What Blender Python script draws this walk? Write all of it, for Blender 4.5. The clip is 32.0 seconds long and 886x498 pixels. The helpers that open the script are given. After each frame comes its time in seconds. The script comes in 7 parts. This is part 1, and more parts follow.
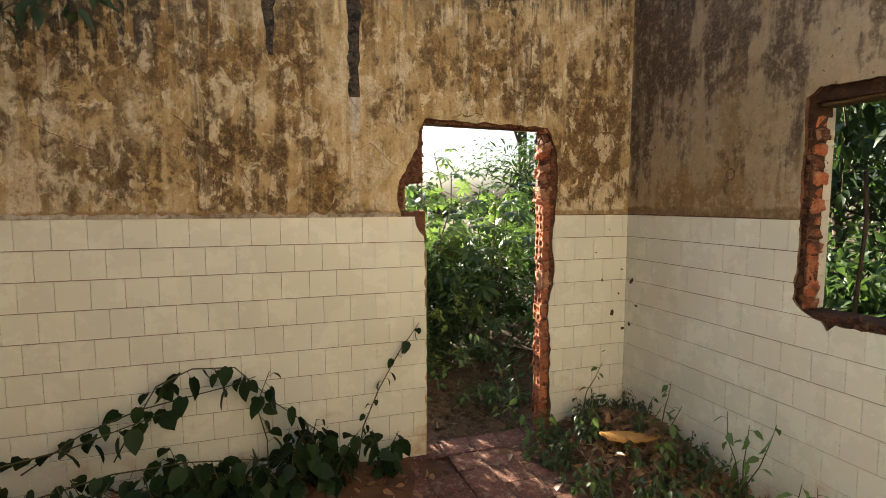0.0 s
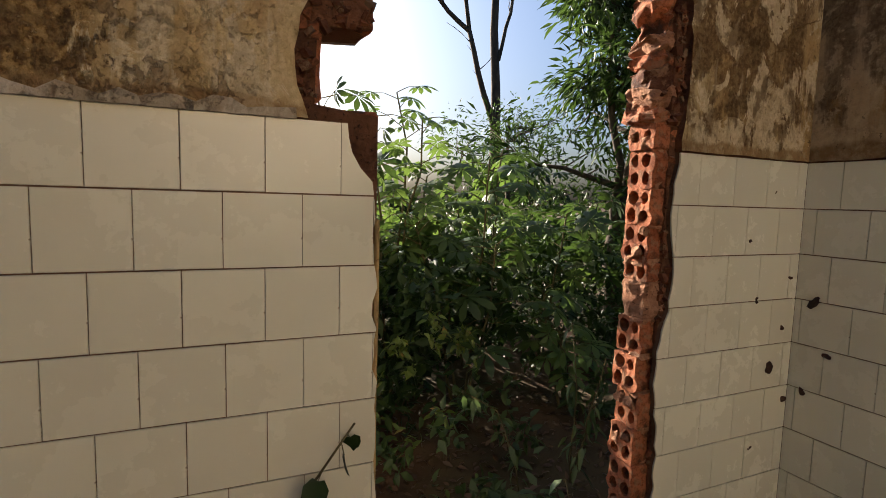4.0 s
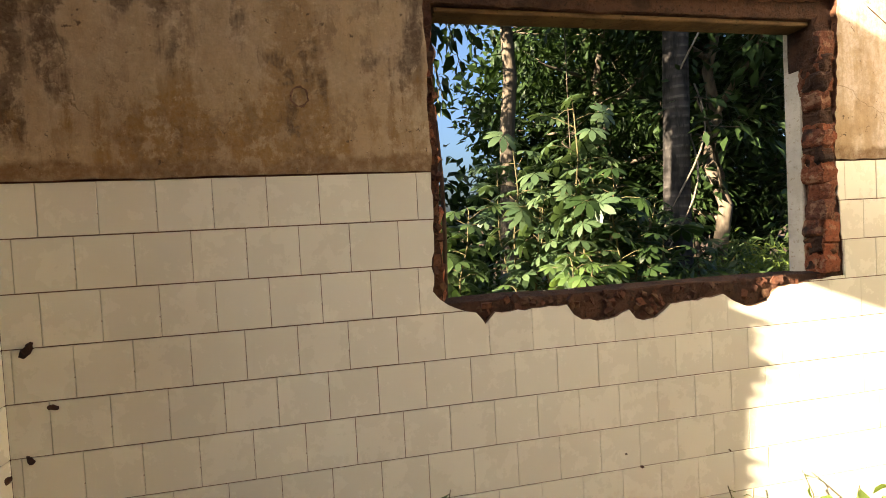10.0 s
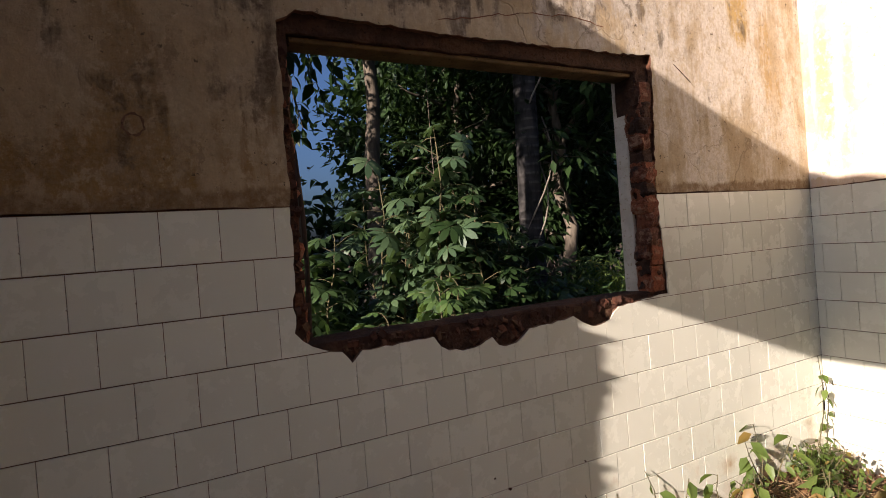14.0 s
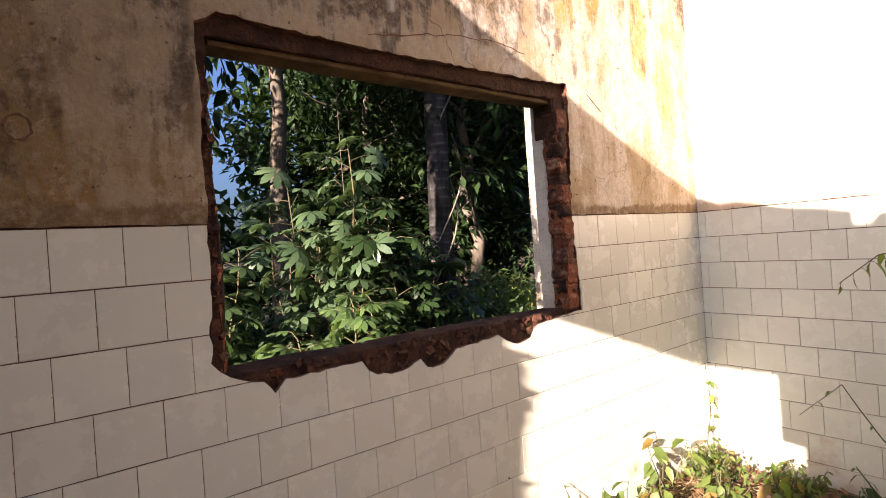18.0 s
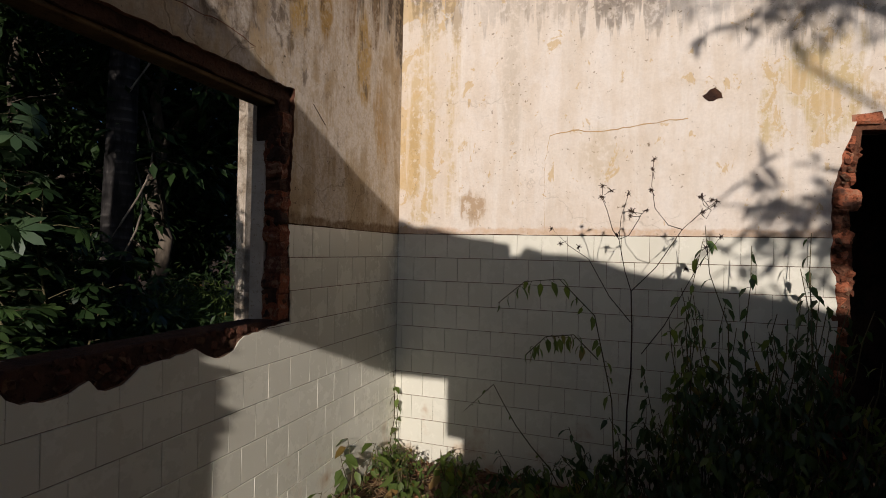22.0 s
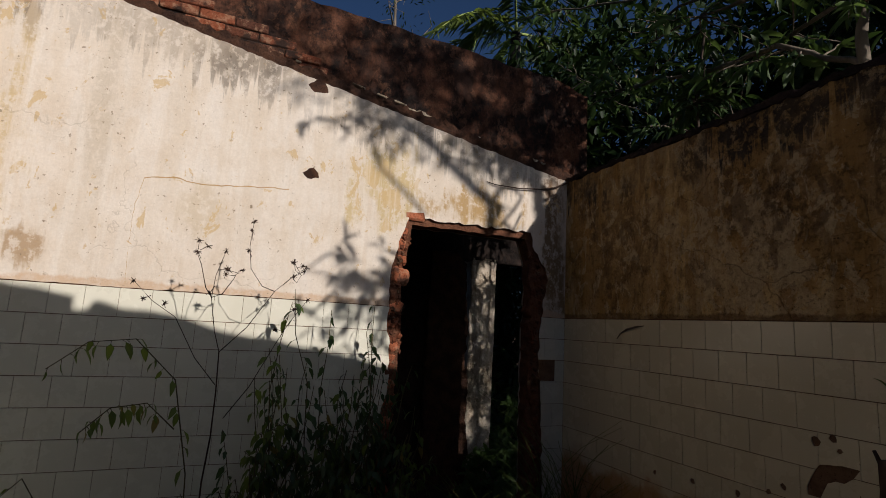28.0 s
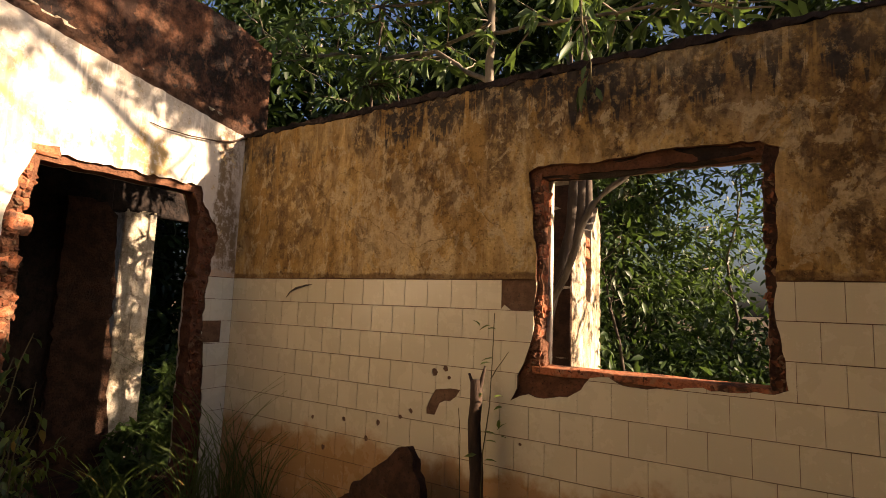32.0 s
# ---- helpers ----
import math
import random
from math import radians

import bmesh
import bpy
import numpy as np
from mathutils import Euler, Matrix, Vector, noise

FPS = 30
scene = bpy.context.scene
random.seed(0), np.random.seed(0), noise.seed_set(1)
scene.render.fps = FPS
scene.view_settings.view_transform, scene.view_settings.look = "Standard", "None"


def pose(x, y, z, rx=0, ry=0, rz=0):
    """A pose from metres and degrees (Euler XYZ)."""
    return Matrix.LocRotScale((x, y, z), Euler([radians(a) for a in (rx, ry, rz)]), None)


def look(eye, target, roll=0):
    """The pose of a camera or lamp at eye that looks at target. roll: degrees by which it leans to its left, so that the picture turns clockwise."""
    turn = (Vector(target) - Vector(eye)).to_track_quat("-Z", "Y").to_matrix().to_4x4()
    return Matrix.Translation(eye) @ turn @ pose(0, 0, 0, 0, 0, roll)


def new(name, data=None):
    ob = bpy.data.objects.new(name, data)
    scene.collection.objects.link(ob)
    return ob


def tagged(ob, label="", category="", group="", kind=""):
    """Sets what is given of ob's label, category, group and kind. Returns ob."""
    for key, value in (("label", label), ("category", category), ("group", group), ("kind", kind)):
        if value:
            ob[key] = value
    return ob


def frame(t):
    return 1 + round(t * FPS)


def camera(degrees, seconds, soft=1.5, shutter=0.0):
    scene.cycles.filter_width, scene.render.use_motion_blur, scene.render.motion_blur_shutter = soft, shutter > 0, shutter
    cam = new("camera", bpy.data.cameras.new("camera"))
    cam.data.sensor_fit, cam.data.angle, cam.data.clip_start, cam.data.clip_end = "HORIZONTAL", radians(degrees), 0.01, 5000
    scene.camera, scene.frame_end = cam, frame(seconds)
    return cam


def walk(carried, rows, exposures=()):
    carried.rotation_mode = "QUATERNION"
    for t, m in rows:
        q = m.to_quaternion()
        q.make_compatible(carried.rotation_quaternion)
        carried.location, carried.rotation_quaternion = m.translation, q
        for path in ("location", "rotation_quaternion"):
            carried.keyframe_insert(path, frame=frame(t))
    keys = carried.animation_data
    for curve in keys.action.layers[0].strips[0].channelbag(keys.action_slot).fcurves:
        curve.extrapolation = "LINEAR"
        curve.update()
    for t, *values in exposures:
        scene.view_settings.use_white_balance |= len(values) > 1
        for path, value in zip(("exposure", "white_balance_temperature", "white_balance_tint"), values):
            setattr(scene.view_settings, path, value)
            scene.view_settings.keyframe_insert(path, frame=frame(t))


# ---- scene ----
cam = camera(81.7, 32.0, 0.8)
PATH = [
    (0, (0.124, -0.233, 1.578), (0.776, 1.65, 1.4), 0.0),
    (0.5, (0.15, 0.03, 1.566), (0.808, 1.904, 1.328), -1.2),
    (1, (0.25, 0.249, 1.551), (1.012, 2.088, 1.364), -1.1),
    (1.5, (0.402, 0.46, 1.469), (1.112, 2.328, 1.385), -0.5),
    (2, (0.453, 0.697, 1.457), (1.159, 2.563, 1.325), 0.7),
    (2.5, (0.544, 0.966, 1.392), (1.312, 2.808, 1.264), 0.5),
    (4.5, (0.83, 1.741, 1.345), (1.641, 3.558, 1.142), 1.7),
    (5, (0.983, 1.818, 1.345), (1.83, 3.626, 1.23), -1.0),
    (5.5, (1.016, 1.947, 1.319), (2.358, 3.42, 1.153), 2.0),
    (6, (1.137, 1.891, 1.313), (2.752, 3.066, 1.196), 1.6),
    (6.5, (1.202, 1.834, 1.329), (2.955, 2.796, 1.277), 0.3),
    (7, (1.207, 1.826, 1.334), (2.995, 2.721, 1.287), 0.2),
    (7.5, (1.17, 1.906, 1.331), (3.061, 2.551, 1.254), -1.7),
    (8, (1.079, 2.024, 1.322), (3.047, 2.378, 1.268), -2.2),
    (8.5, (1.044, 2.023, 1.332), (3.04, 2.025, 1.221), 1.3),
    (9, (1.016, 1.946, 1.323), (3.004, 1.727, 1.281), 1.7),
    (9.5, (0.963, 1.869, 1.326), (2.936, 1.553, 1.241), -1.9),
    (10, (0.9, 1.813, 1.308), (2.856, 1.399, 1.241), -3.0),
    (10.5, (0.847, 1.808, 1.315), (2.823, 1.519, 1.201), -2.7),
    (11, (0.833, 1.793, 1.335), (2.802, 1.471, 1.201), -2.4),
    (11.5, (0.864, 1.779, 1.339), (2.763, 1.158, 1.245), -1.6),
    (12, (0.916, 1.822, 1.334), (2.746, 1.014, 1.294), -3.9),
    (12.5, (0.944, 1.823, 1.333), (2.645, 0.771, 1.318), -7.9),
    (13, (0.964, 1.816, 1.329), (2.645, 0.733, 1.283), -5.6),
    (13.5, (0.943, 1.799, 1.346), (2.652, 0.761, 1.299), -5.0),
    (14, (0.92, 1.79, 1.353), (2.708, 0.893, 1.334), -4.4),
    (14.5, (0.891, 1.776, 1.337), (2.735, 1.001, 1.306), -4.6),
    (15, (0.875, 1.775, 1.339), (2.775, 1.149, 1.296), -3.0),
    (15.5, (0.875, 1.792, 1.334), (2.825, 1.365, 1.214), -2.9),
    (17.5, (0.965, 1.842, 1.34), (2.785, 1.02, 1.235), -3.9),
    (18, (0.994, 1.846, 1.39), (2.582, 0.63, 1.388), -4.0),
    (18.5, (1.002, 1.805, 1.442), (2.454, 0.439, 1.601), -2.4),
    (19, (0.981, 1.709, 1.45), (2.359, 0.277, 1.682), -2.0),
    (19.5, (0.976, 1.681, 1.441), (2.267, 0.171, 1.664), 2.4),
    (20, (0.992, 1.711, 1.461), (1.886, -0.052, 1.768), 4.7),
    (20.5, (1.1, 1.791, 1.423), (1.974, 0.009, 1.667), 2.4),
    (21, (1.172, 1.821, 1.377), (1.975, -0.01, 1.431), 0.4),
    (21.5, (1.114, 1.85, 1.394), (1.86, -0.005, 1.427), 0.9),
    (22, (1.079, 1.859, 1.393), (1.75, -0.025, 1.401), 1.2),
    (22.5, (1.041, 1.871, 1.414), (1.693, -0.019, 1.479), 1.5),
    (23, (1.021, 1.88, 1.432), (1.581, -0.029, 1.644), 1.7),
    (23.5, (1.026, 1.913, 1.418), (1.288, -0.033, 1.799), 0.3),
    (24, (0.992, 1.863, 1.369), (1.095, -0.101, 1.733), 0.5),
    (24.5, (0.991, 1.861, 1.418), (0.957, -0.107, 1.771), 0.9),
    (26.5, (1.096, 1.921, 1.368), (0.563, 0.031, 1.744), 2.3),
    (27, (1.096, 1.917, 1.37), (0.458, 0.056, 1.731), 2.4),
    (27.5, (1.088, 1.904, 1.374), (0.415, 0.052, 1.716), 3.0),
    (28, (1.066, 1.869, 1.39), (0.295, 0.048, 1.691), 3.2),
    (28.5, (1.049, 1.839, 1.404), (0.171, 0.059, 1.649), 2.9),
    (29, (1.055, 1.84, 1.401), (0.179, 0.058, 1.633), 2.9),
    (29.5, (1.066, 1.852, 1.391), (0.115, 0.1, 1.551), 2.5),
    (30, (1.072, 1.857, 1.385), (-0.041, 0.209, 1.595), 2.3),
    (30.5, (1.066, 1.855, 1.389), (-0.285, 0.395, 1.604), 2.4),
    (31, (1.064, 1.855, 1.394), (-0.425, 0.532, 1.577), 2.5),
    (31.5, (1.081, 1.88, 1.381), (-0.512, 0.685, 1.569), 2.7),
    (32, (1.108, 1.917, 1.361), (-0.59, 0.884, 1.58), 2.1),
]
EXPOSURES = [(0.0, 2.9, 6600, 5), (1.0, 2.9, 6600, 5), (2.0, 2.3, 6600, 9), (2.5, 2.25, 6600, 10), (5.0, 1.87, 6650, 11), (6.0, 1.87, 6650, 12), (7.0, 2.13, 6500, 5), (8.0, 2.65, 6800, 5), (9.0, 3.05, 7200, 5), (10.0, 3.08, 7500, 12), (11.0, 3.12, 7300, 16), (12.0, 2.7, 6600, 19), (13.0, 1.9, 6100, 20), (14.0, 1.36, 6150, 21), (15.0, 1.72, 6250, 21), (15.5, 1.85, 6250, 22), (17.5, 2.5, 6300, 24), (18.0, 2.45, 6400, 26), (19.0, 1.12, 6300, 26), (20.0, 0.25, 5850, 24), (20.5, 0.0, 5700, 14), (21.0, -0.42, 5950, 18), (22.0, -0.35, 5900, 17), (23.0, -0.38, 5850, 17), (24.5, -0.43, 5850, 17), (28.0, -0.42, 5850, 15), (29.5, -0.10, 5850, 12), (30.5, 0.38, 6300, 22), (31.0, 0.76, 7050, 36), (32.0, 1.95, 8400, 22)]
walk(cam, [(t, look(eye, target, roll)) for t, eye, target, roll in PATH], EXPOSURES)

# ---- world and sun ----
SUN_WAY = Vector((0.273, -1.0, -0.363)).normalized()
world = bpy.data.worlds.new("world")
scene.world = world
world.use_nodes = True
wt = world.node_tree
wt.nodes.clear()
sky = wt.nodes.new("ShaderNodeTexSky")
sky.sky_type = 'NISHITA'
sky.sun_disc = False
sky.sun_elevation = radians(19.3)
sky.sun_rotation = radians(-15.3)
sky.air_density, sky.dust_density, sky.ozone_density = 1.0, 6.0, 6.0
wbg = wt.nodes.new("ShaderNodeBackground")
wbg.inputs["Strength"].default_value = 0.052
wout = wt.nodes.new("ShaderNodeOutputWorld")
wt.links.new(sky.outputs[0], wbg.inputs[0])
wt.links.new(wbg.outputs[0], wout.inputs[0])
sun_data = bpy.data.lights.new("sun", 'SUN')
sun_data.energy = 5.0
sun_data.angle = radians(0.53)
sun_data.color = (1.0, 0.89, 0.75)
sun = new("sun", sun_data)
sun.matrix_world = look((-4, 14, 6), Vector((-4, 14, 6)) + SUN_WAY)


# ---- node helpers and materials ----
class Mat:
    """A node material with short ways to add nodes."""

    def __init__(self, name):
        self.m = bpy.data.materials.new(name)
        self.m.use_nodes = True
        self.t = self.m.node_tree
        self.b = self.t.nodes["Principled BSDF"]
        self.co = self.t.nodes.new("ShaderNodeTexCoord").outputs["Object"]

    def node(self, kind, **given):
        n = self.t.nodes.new(kind)
        for k, v in given.items():
            k = k.replace("_", " ")
            if hasattr(v, "is_linked"):
                self.t.links.new(v, n.inputs[k])
            else:
                n.inputs[k].default_value = v
        return n

    def noise(self, scale, detail=5.0, rough=0.6, stretch=(1, 1, 1), shift=(0, 0, 0), distort=0.0):
        mp = self.node("ShaderNodeMapping", Vector=self.co, Scale=stretch, Location=shift)
        return self.node("ShaderNodeTexNoise", Vector=mp.outputs[0], Scale=scale, Detail=detail, Roughness=rough, Distortion=distort).outputs["Fac"]

    def ramp(self, fac, lo, hi, to_lo=0.0, to_hi=1.0):
        n = self.node("ShaderNodeMapRange")
        n.interpolation_type = 'SMOOTHSTEP'
        self.t.links.new(fac, n.inputs["Value"])
        for k, v in (("From Min", lo), ("From Max", hi), ("To Min", to_lo), ("To Max", to_hi)):
            n.inputs[k].default_value = v
        return n.outputs[0]

    def math(self, op, a, b=0.0):
        n = self.t.nodes.new("ShaderNodeMath")
        n.operation = op
        for i, v in enumerate((a, b)):
            if hasattr(v, "is_linked"):
                self.t.links.new(v, n.inputs[i])
            else:
                n.inputs[i].default_value = v
        return n.outputs[0]

    def mix(self, fac, a, b):
        n = self.t.nodes.new("ShaderNodeMix")
        n.data_type = 'RGBA'
        for k, v in ((0, fac), (6, a), (7, b)):
            if hasattr(v, "is_linked"):
                self.t.links.new(v, n.inputs[k])
            else:
                n.inputs[k].default_value = v if k == 0 else (*v, 1.0)
        return n.outputs[2]

    def mul(self, fac, a, by):
        """a darkened by a colour, as far as fac says."""
        n = self.t.nodes.new("ShaderNodeMix")
        n.data_type = 'RGBA'
        n.blend_type = 'MULTIPLY'
        self.t.links.new(fac, n.inputs[0])
        self.t.links.new(a, n.inputs[6])
        n.inputs[7].default_value = (*by, 1.0)
        return n.outputs[2]

    def axis(self, i):
        return self.node("ShaderNodeSeparateXYZ", Vector=self.co).outputs[i]

    def rnd(self):
        return self.t.nodes.new("ShaderNodeObjectInfo").outputs["Random"]

    def isl(self):
        return self.t.nodes.new("ShaderNodeNewGeometry").outputs["Random Per Island"]

    def done(self, col, rough=0.8, bump=None, strength=0.3, dist=0.01, spec=0.4):
        for k, v in (("Base Color", col), ("Roughness", rough)):
            if hasattr(v, "is_linked"):
                self.t.links.new(v, self.b.inputs[k])
            else:
                self.b.inputs[k].default_value = (*v, 1.0) if k == "Base Color" else v
        self.b.inputs["Specular IOR Level"].default_value = spec
        if bump is not None:
            bn = self.node("ShaderNodeBump", Height=bump, Strength=strength, Distance=dist)
            self.t.links.new(bn.outputs[0], self.b.inputs["Normal"])
        return self.m


def plaster(name, base, tint, speck, amount, top, seed, run=0.3, streak=0.3, streak_col=None, stains=(), foot=None, cracks=0.4, grain=0.35, clear=(0.46, 0.60), slope=0.0, mottle=None, wetness=0.85, rugged=0.5, relief=0.9, blot=None, wash=None, pale=None, shed=None):
    """Old lime plaster: soft clouds, vertical streaks, fine grain, mould specks in clusters, stained patches, runs from
    the wall's head, a dark band at the foot.
    amount: strength of the specks; top: the head's height; run: length of the runs; stains: (along, height, half-width,
    half-height, colour, strength); foot: (colour, height); blot: (colour, strength, limit) of mould blotches within
    stains darker than the limit; wash: (colour, strength) of broad running stains;
    pale: (colour, strength) of thin light runs; shed: (colour, strength, places) of sharp-edged patches where the skin
    has worn off; a fourth number shifts how much of the wall they take."""
    q = Mat(name)
    sh = (seed * 3.7, seed * 1.9, 0)
    soft = q.noise(1.1, 6, 0.6, shift=sh, distort=0.5)
    cloud = q.noise(5.0, 9, 0.66, stretch=(1.15, 0.85, 1), shift=sh, distort=0.25)
    runs = q.noise(1.0, 7, 0.62, stretch=(8, 0.8, 1), shift=sh, distort=0.2)
    fine = q.noise(70, 6, 0.7, shift=sh)
    dots = q.noise(19, 9, 0.72, stretch=(1.15, 0.9, 1), shift=sh, distort=0.15)
    col = q.mix(q.ramp(q.math('ADD', q.math('MULTIPLY', soft, 0.55), q.math('MULTIPLY', cloud, 0.45)), 0.40, 0.60), base, tint)
    if mottle:
        mo = q.noise(6.0, 8, 0.64, stretch=(1.7, 0.55, 1), shift=(seed, 7, 0), distort=0.7)
        col = q.mix(q.math('MULTIPLY', q.ramp(q.math('ADD', q.math('MULTIPLY', mo, 0.8), q.math('MULTIPLY', soft, 0.2)), 0.50, 0.56), mottle[1]), col, mottle[0])
    sc = streak_col or tuple(c * 0.6 for c in tint)
    col = q.mix(q.math('MULTIPLY', q.ramp(q.math('ADD', q.math('MULTIPLY', runs, 0.7), q.math('MULTIPLY', cloud, 0.3)), 0.44, 0.58), streak), col, sc)
    if wash:
        ws = q.noise(1.0, 8, 0.6, stretch=(3.4, 0.7, 1), shift=(seed * 4.1, 6, 0), distort=0.5)
        col = q.mix(q.math('MULTIPLY', q.ramp(q.math('ADD', q.math('MULTIPLY', ws, 0.75), q.math('MULTIPLY', cloud, 0.25)), 0.47, 0.58), wash[1]), col, wash[0])
    stained = None
    for a, z, ra, rz, sc_, k in stains:
        mp = q.node("ShaderNodeMapping", Vector=q.co, Scale=(1 / ra, 1 / rz, 0), Location=(-a / ra, -z / rz, 0))
        ln = q.t.nodes.new("ShaderNodeVectorMath")
        ln.operation = 'LENGTH'
        q.t.links.new(mp.outputs[0], ln.inputs[0])
        away = q.math('ADD', ln.outputs["Value"], q.math('MULTIPLY', q.math('ADD', q.math('MULTIPLY', cloud, 0.7), runs), 3.0))
        near = q.ramp(away, 3.55, 2.95)
        if blot and sum(sc_) < blot[2]:
            stained = near if stained is None else q.math('MAXIMUM', stained, near)
        m = q.math('MULTIPLY', near, q.ramp(dots, 0.40, 0.52, 0.3, 1.0))
        col = q.mix(q.math('MULTIPLY', m, k), col, sc_)
    if shed:
        sd = q.noise(7.5, 9, 0.68, stretch=(1.25, 0.8, 1), shift=(seed * 2.7, 11, 0), distort=0.6)
        if len(shed) > 3:
            sd = q.math('ADD', sd, shed[3])
        for a, z, ra, rz in shed[2]:
            mp = q.node("ShaderNodeMapping", Vector=q.co, Scale=(1 / ra, 1 / rz, 0), Location=(-a / ra, -z / rz, 0))
            ln = q.t.nodes.new("ShaderNodeVectorMath")
            ln.operation = 'LENGTH'
            q.t.links.new(mp.outputs[0], ln.inputs[0])
            sd = q.math('ADD', sd, q.ramp(ln.outputs["Value"], 1.3, 0.2, 0.0, 0.09))
        col = q.mix(q.math('MULTIPLY', q.ramp(sd, 0.535, 0.565), shed[1]), col, shed[0])
    if pale:
        pl = q.noise(1.0, 6, 0.62, stretch=(15, 0.7, 1), shift=(seed * 6.1, 3, 0), distort=0.3)
        col = q.mix(q.math('MULTIPLY', q.ramp(q.math('ADD', q.math('MULTIPLY', pl, 0.8), q.math('MULTIPLY', dots, 0.2)), 0.54, 0.62), pale[1]), col, pale[0])
    if blot:
        bl = q.noise(10.0, 9, 0.66, stretch=(1.25, 0.8, 1), shift=(seed * 1.7, 8, 0), distort=0.5)
        bm_ = q.ramp(q.math('ADD', bl, q.math('MULTIPLY', dots, 0.25)), 0.60, 0.70)
        if stained is not None:
            bm_ = q.math('MULTIPLY', bm_, q.ramp(stained, 0.15, 0.9))
        col = q.mix(q.math('MULTIPLY', bm_, blot[1]), col, blot[0])
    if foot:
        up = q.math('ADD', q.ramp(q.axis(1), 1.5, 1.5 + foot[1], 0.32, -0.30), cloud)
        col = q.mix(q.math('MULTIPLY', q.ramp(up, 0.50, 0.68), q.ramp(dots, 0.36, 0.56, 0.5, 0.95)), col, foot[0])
    where = q.ramp(q.math('ADD', q.math('MULTIPLY', soft, 0.5), q.math('MULTIPLY', cloud, 0.5)), *clear)
    spots = q.math('MULTIPLY', q.ramp(dots, 0.50, 0.545), where)
    col = q.mix(q.math('MULTIPLY', spots, amount), col, speck)
    curd = q.noise(11, 11, 0.76, stretch=(1.2, 0.8, 1), shift=(seed * 1.3, 4, 0))
    col = q.mul(q.math('MULTIPLY', q.ramp(curd, 0.46, 0.60), rugged), col, (0.58, 0.50, 0.40))
    scratch = q.noise(1.0, 7, 0.7, stretch=(48, 6, 1), shift=(seed * 2.3, 2, 0))
    col = q.mul(q.math('MULTIPLY', q.ramp(scratch, 0.52, 0.62), rugged * 0.7), col, (0.62, 0.55, 0.45))
    pepper = q.math('MULTIPLY', q.ramp(q.noise(55, 8, 0.75, shift=(seed, 9, 0)), 0.57, 0.61), q.ramp(curd, 0.44, 0.58, 0.15, 1.0))
    col = q.mul(q.math('MULTIPLY', pepper, rugged), col, (0.40, 0.32, 0.24))
    salt = q.math('MULTIPLY', q.ramp(q.noise(38, 8, 0.75, shift=(seed * 2, 3, 0)), 0.60, 0.64), q.ramp(cloud, 0.42, 0.56, 0.2, 1.0))
    col = q.mix(q.math('MULTIPLY', salt, rugged), col, tuple(min(0.8, c * 1.12) for c in base))
    pits = q.math('MULTIPLY', q.ramp(q.noise(34, 5, 0.65, shift=(seed, 1, 2)), 0.635, 0.67), q.ramp(cloud, 0.42, 0.58, 0.15, 0.9))
    col = q.mix(pits, col, tuple(c * 0.55 for c in speck))
    col = q.mix(q.math('MULTIPLY', q.ramp(fine, 0.40, 0.62), grain), col, tuple(c * 0.6 for c in tint))
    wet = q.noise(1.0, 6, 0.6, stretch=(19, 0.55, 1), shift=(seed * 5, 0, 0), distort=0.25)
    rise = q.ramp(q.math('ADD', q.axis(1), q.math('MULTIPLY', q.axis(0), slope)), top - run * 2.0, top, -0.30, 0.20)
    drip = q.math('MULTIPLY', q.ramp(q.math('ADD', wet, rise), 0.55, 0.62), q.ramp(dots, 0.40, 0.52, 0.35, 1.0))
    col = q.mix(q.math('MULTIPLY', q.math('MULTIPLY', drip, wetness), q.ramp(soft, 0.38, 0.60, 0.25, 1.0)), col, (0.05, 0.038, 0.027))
    bent = q.node("ShaderNodeVectorMath")
    bent.operation = 'MULTIPLY_ADD'
    nv = q.node("ShaderNodeTexNoise", Vector=q.co, Scale=2.5, Detail=6.0)
    q.t.links.new(nv.outputs["Color"], bent.inputs[0])
    bent.inputs[1].default_value = (0.7, 0.7, 0.0)
    q.t.links.new(q.co, bent.inputs[2])
    vo = q.node("ShaderNodeTexVoronoi", Vector=bent.outputs[0], Scale=1.3)
    vo.feature = 'DISTANCE_TO_EDGE'
    line = q.math('MULTIPLY', q.ramp(vo.outputs["Distance"], 0.0012, 0.005, 1.0, 0.0), q.ramp(q.noise(1.1, 3, 0.5, shift=(seed * 2, 3, 0)), 0.54, 0.60))
    col = q.mix(q.math('MULTIPLY', line, cracks), col, tuple(c * 0.5 for c in sc))
    hgt = q.math('ADD', q.math('MULTIPLY', fine, 0.25), q.math('ADD', q.math('MULTIPLY', dots, 0.5), q.math('ADD', q.math('MULTIPLY', cloud, 0.8), q.math('MULTIPLY', q.math('ADD', q.math('ADD', spots, line), q.math('ADD', pepper, q.math('MULTIPLY', salt, -1.0))), -0.4))))
    return q.done(col, q.ramp(cloud, 0.3, 0.7, 0.75, 0.95), hgt, relief, 0.02, 0.25)


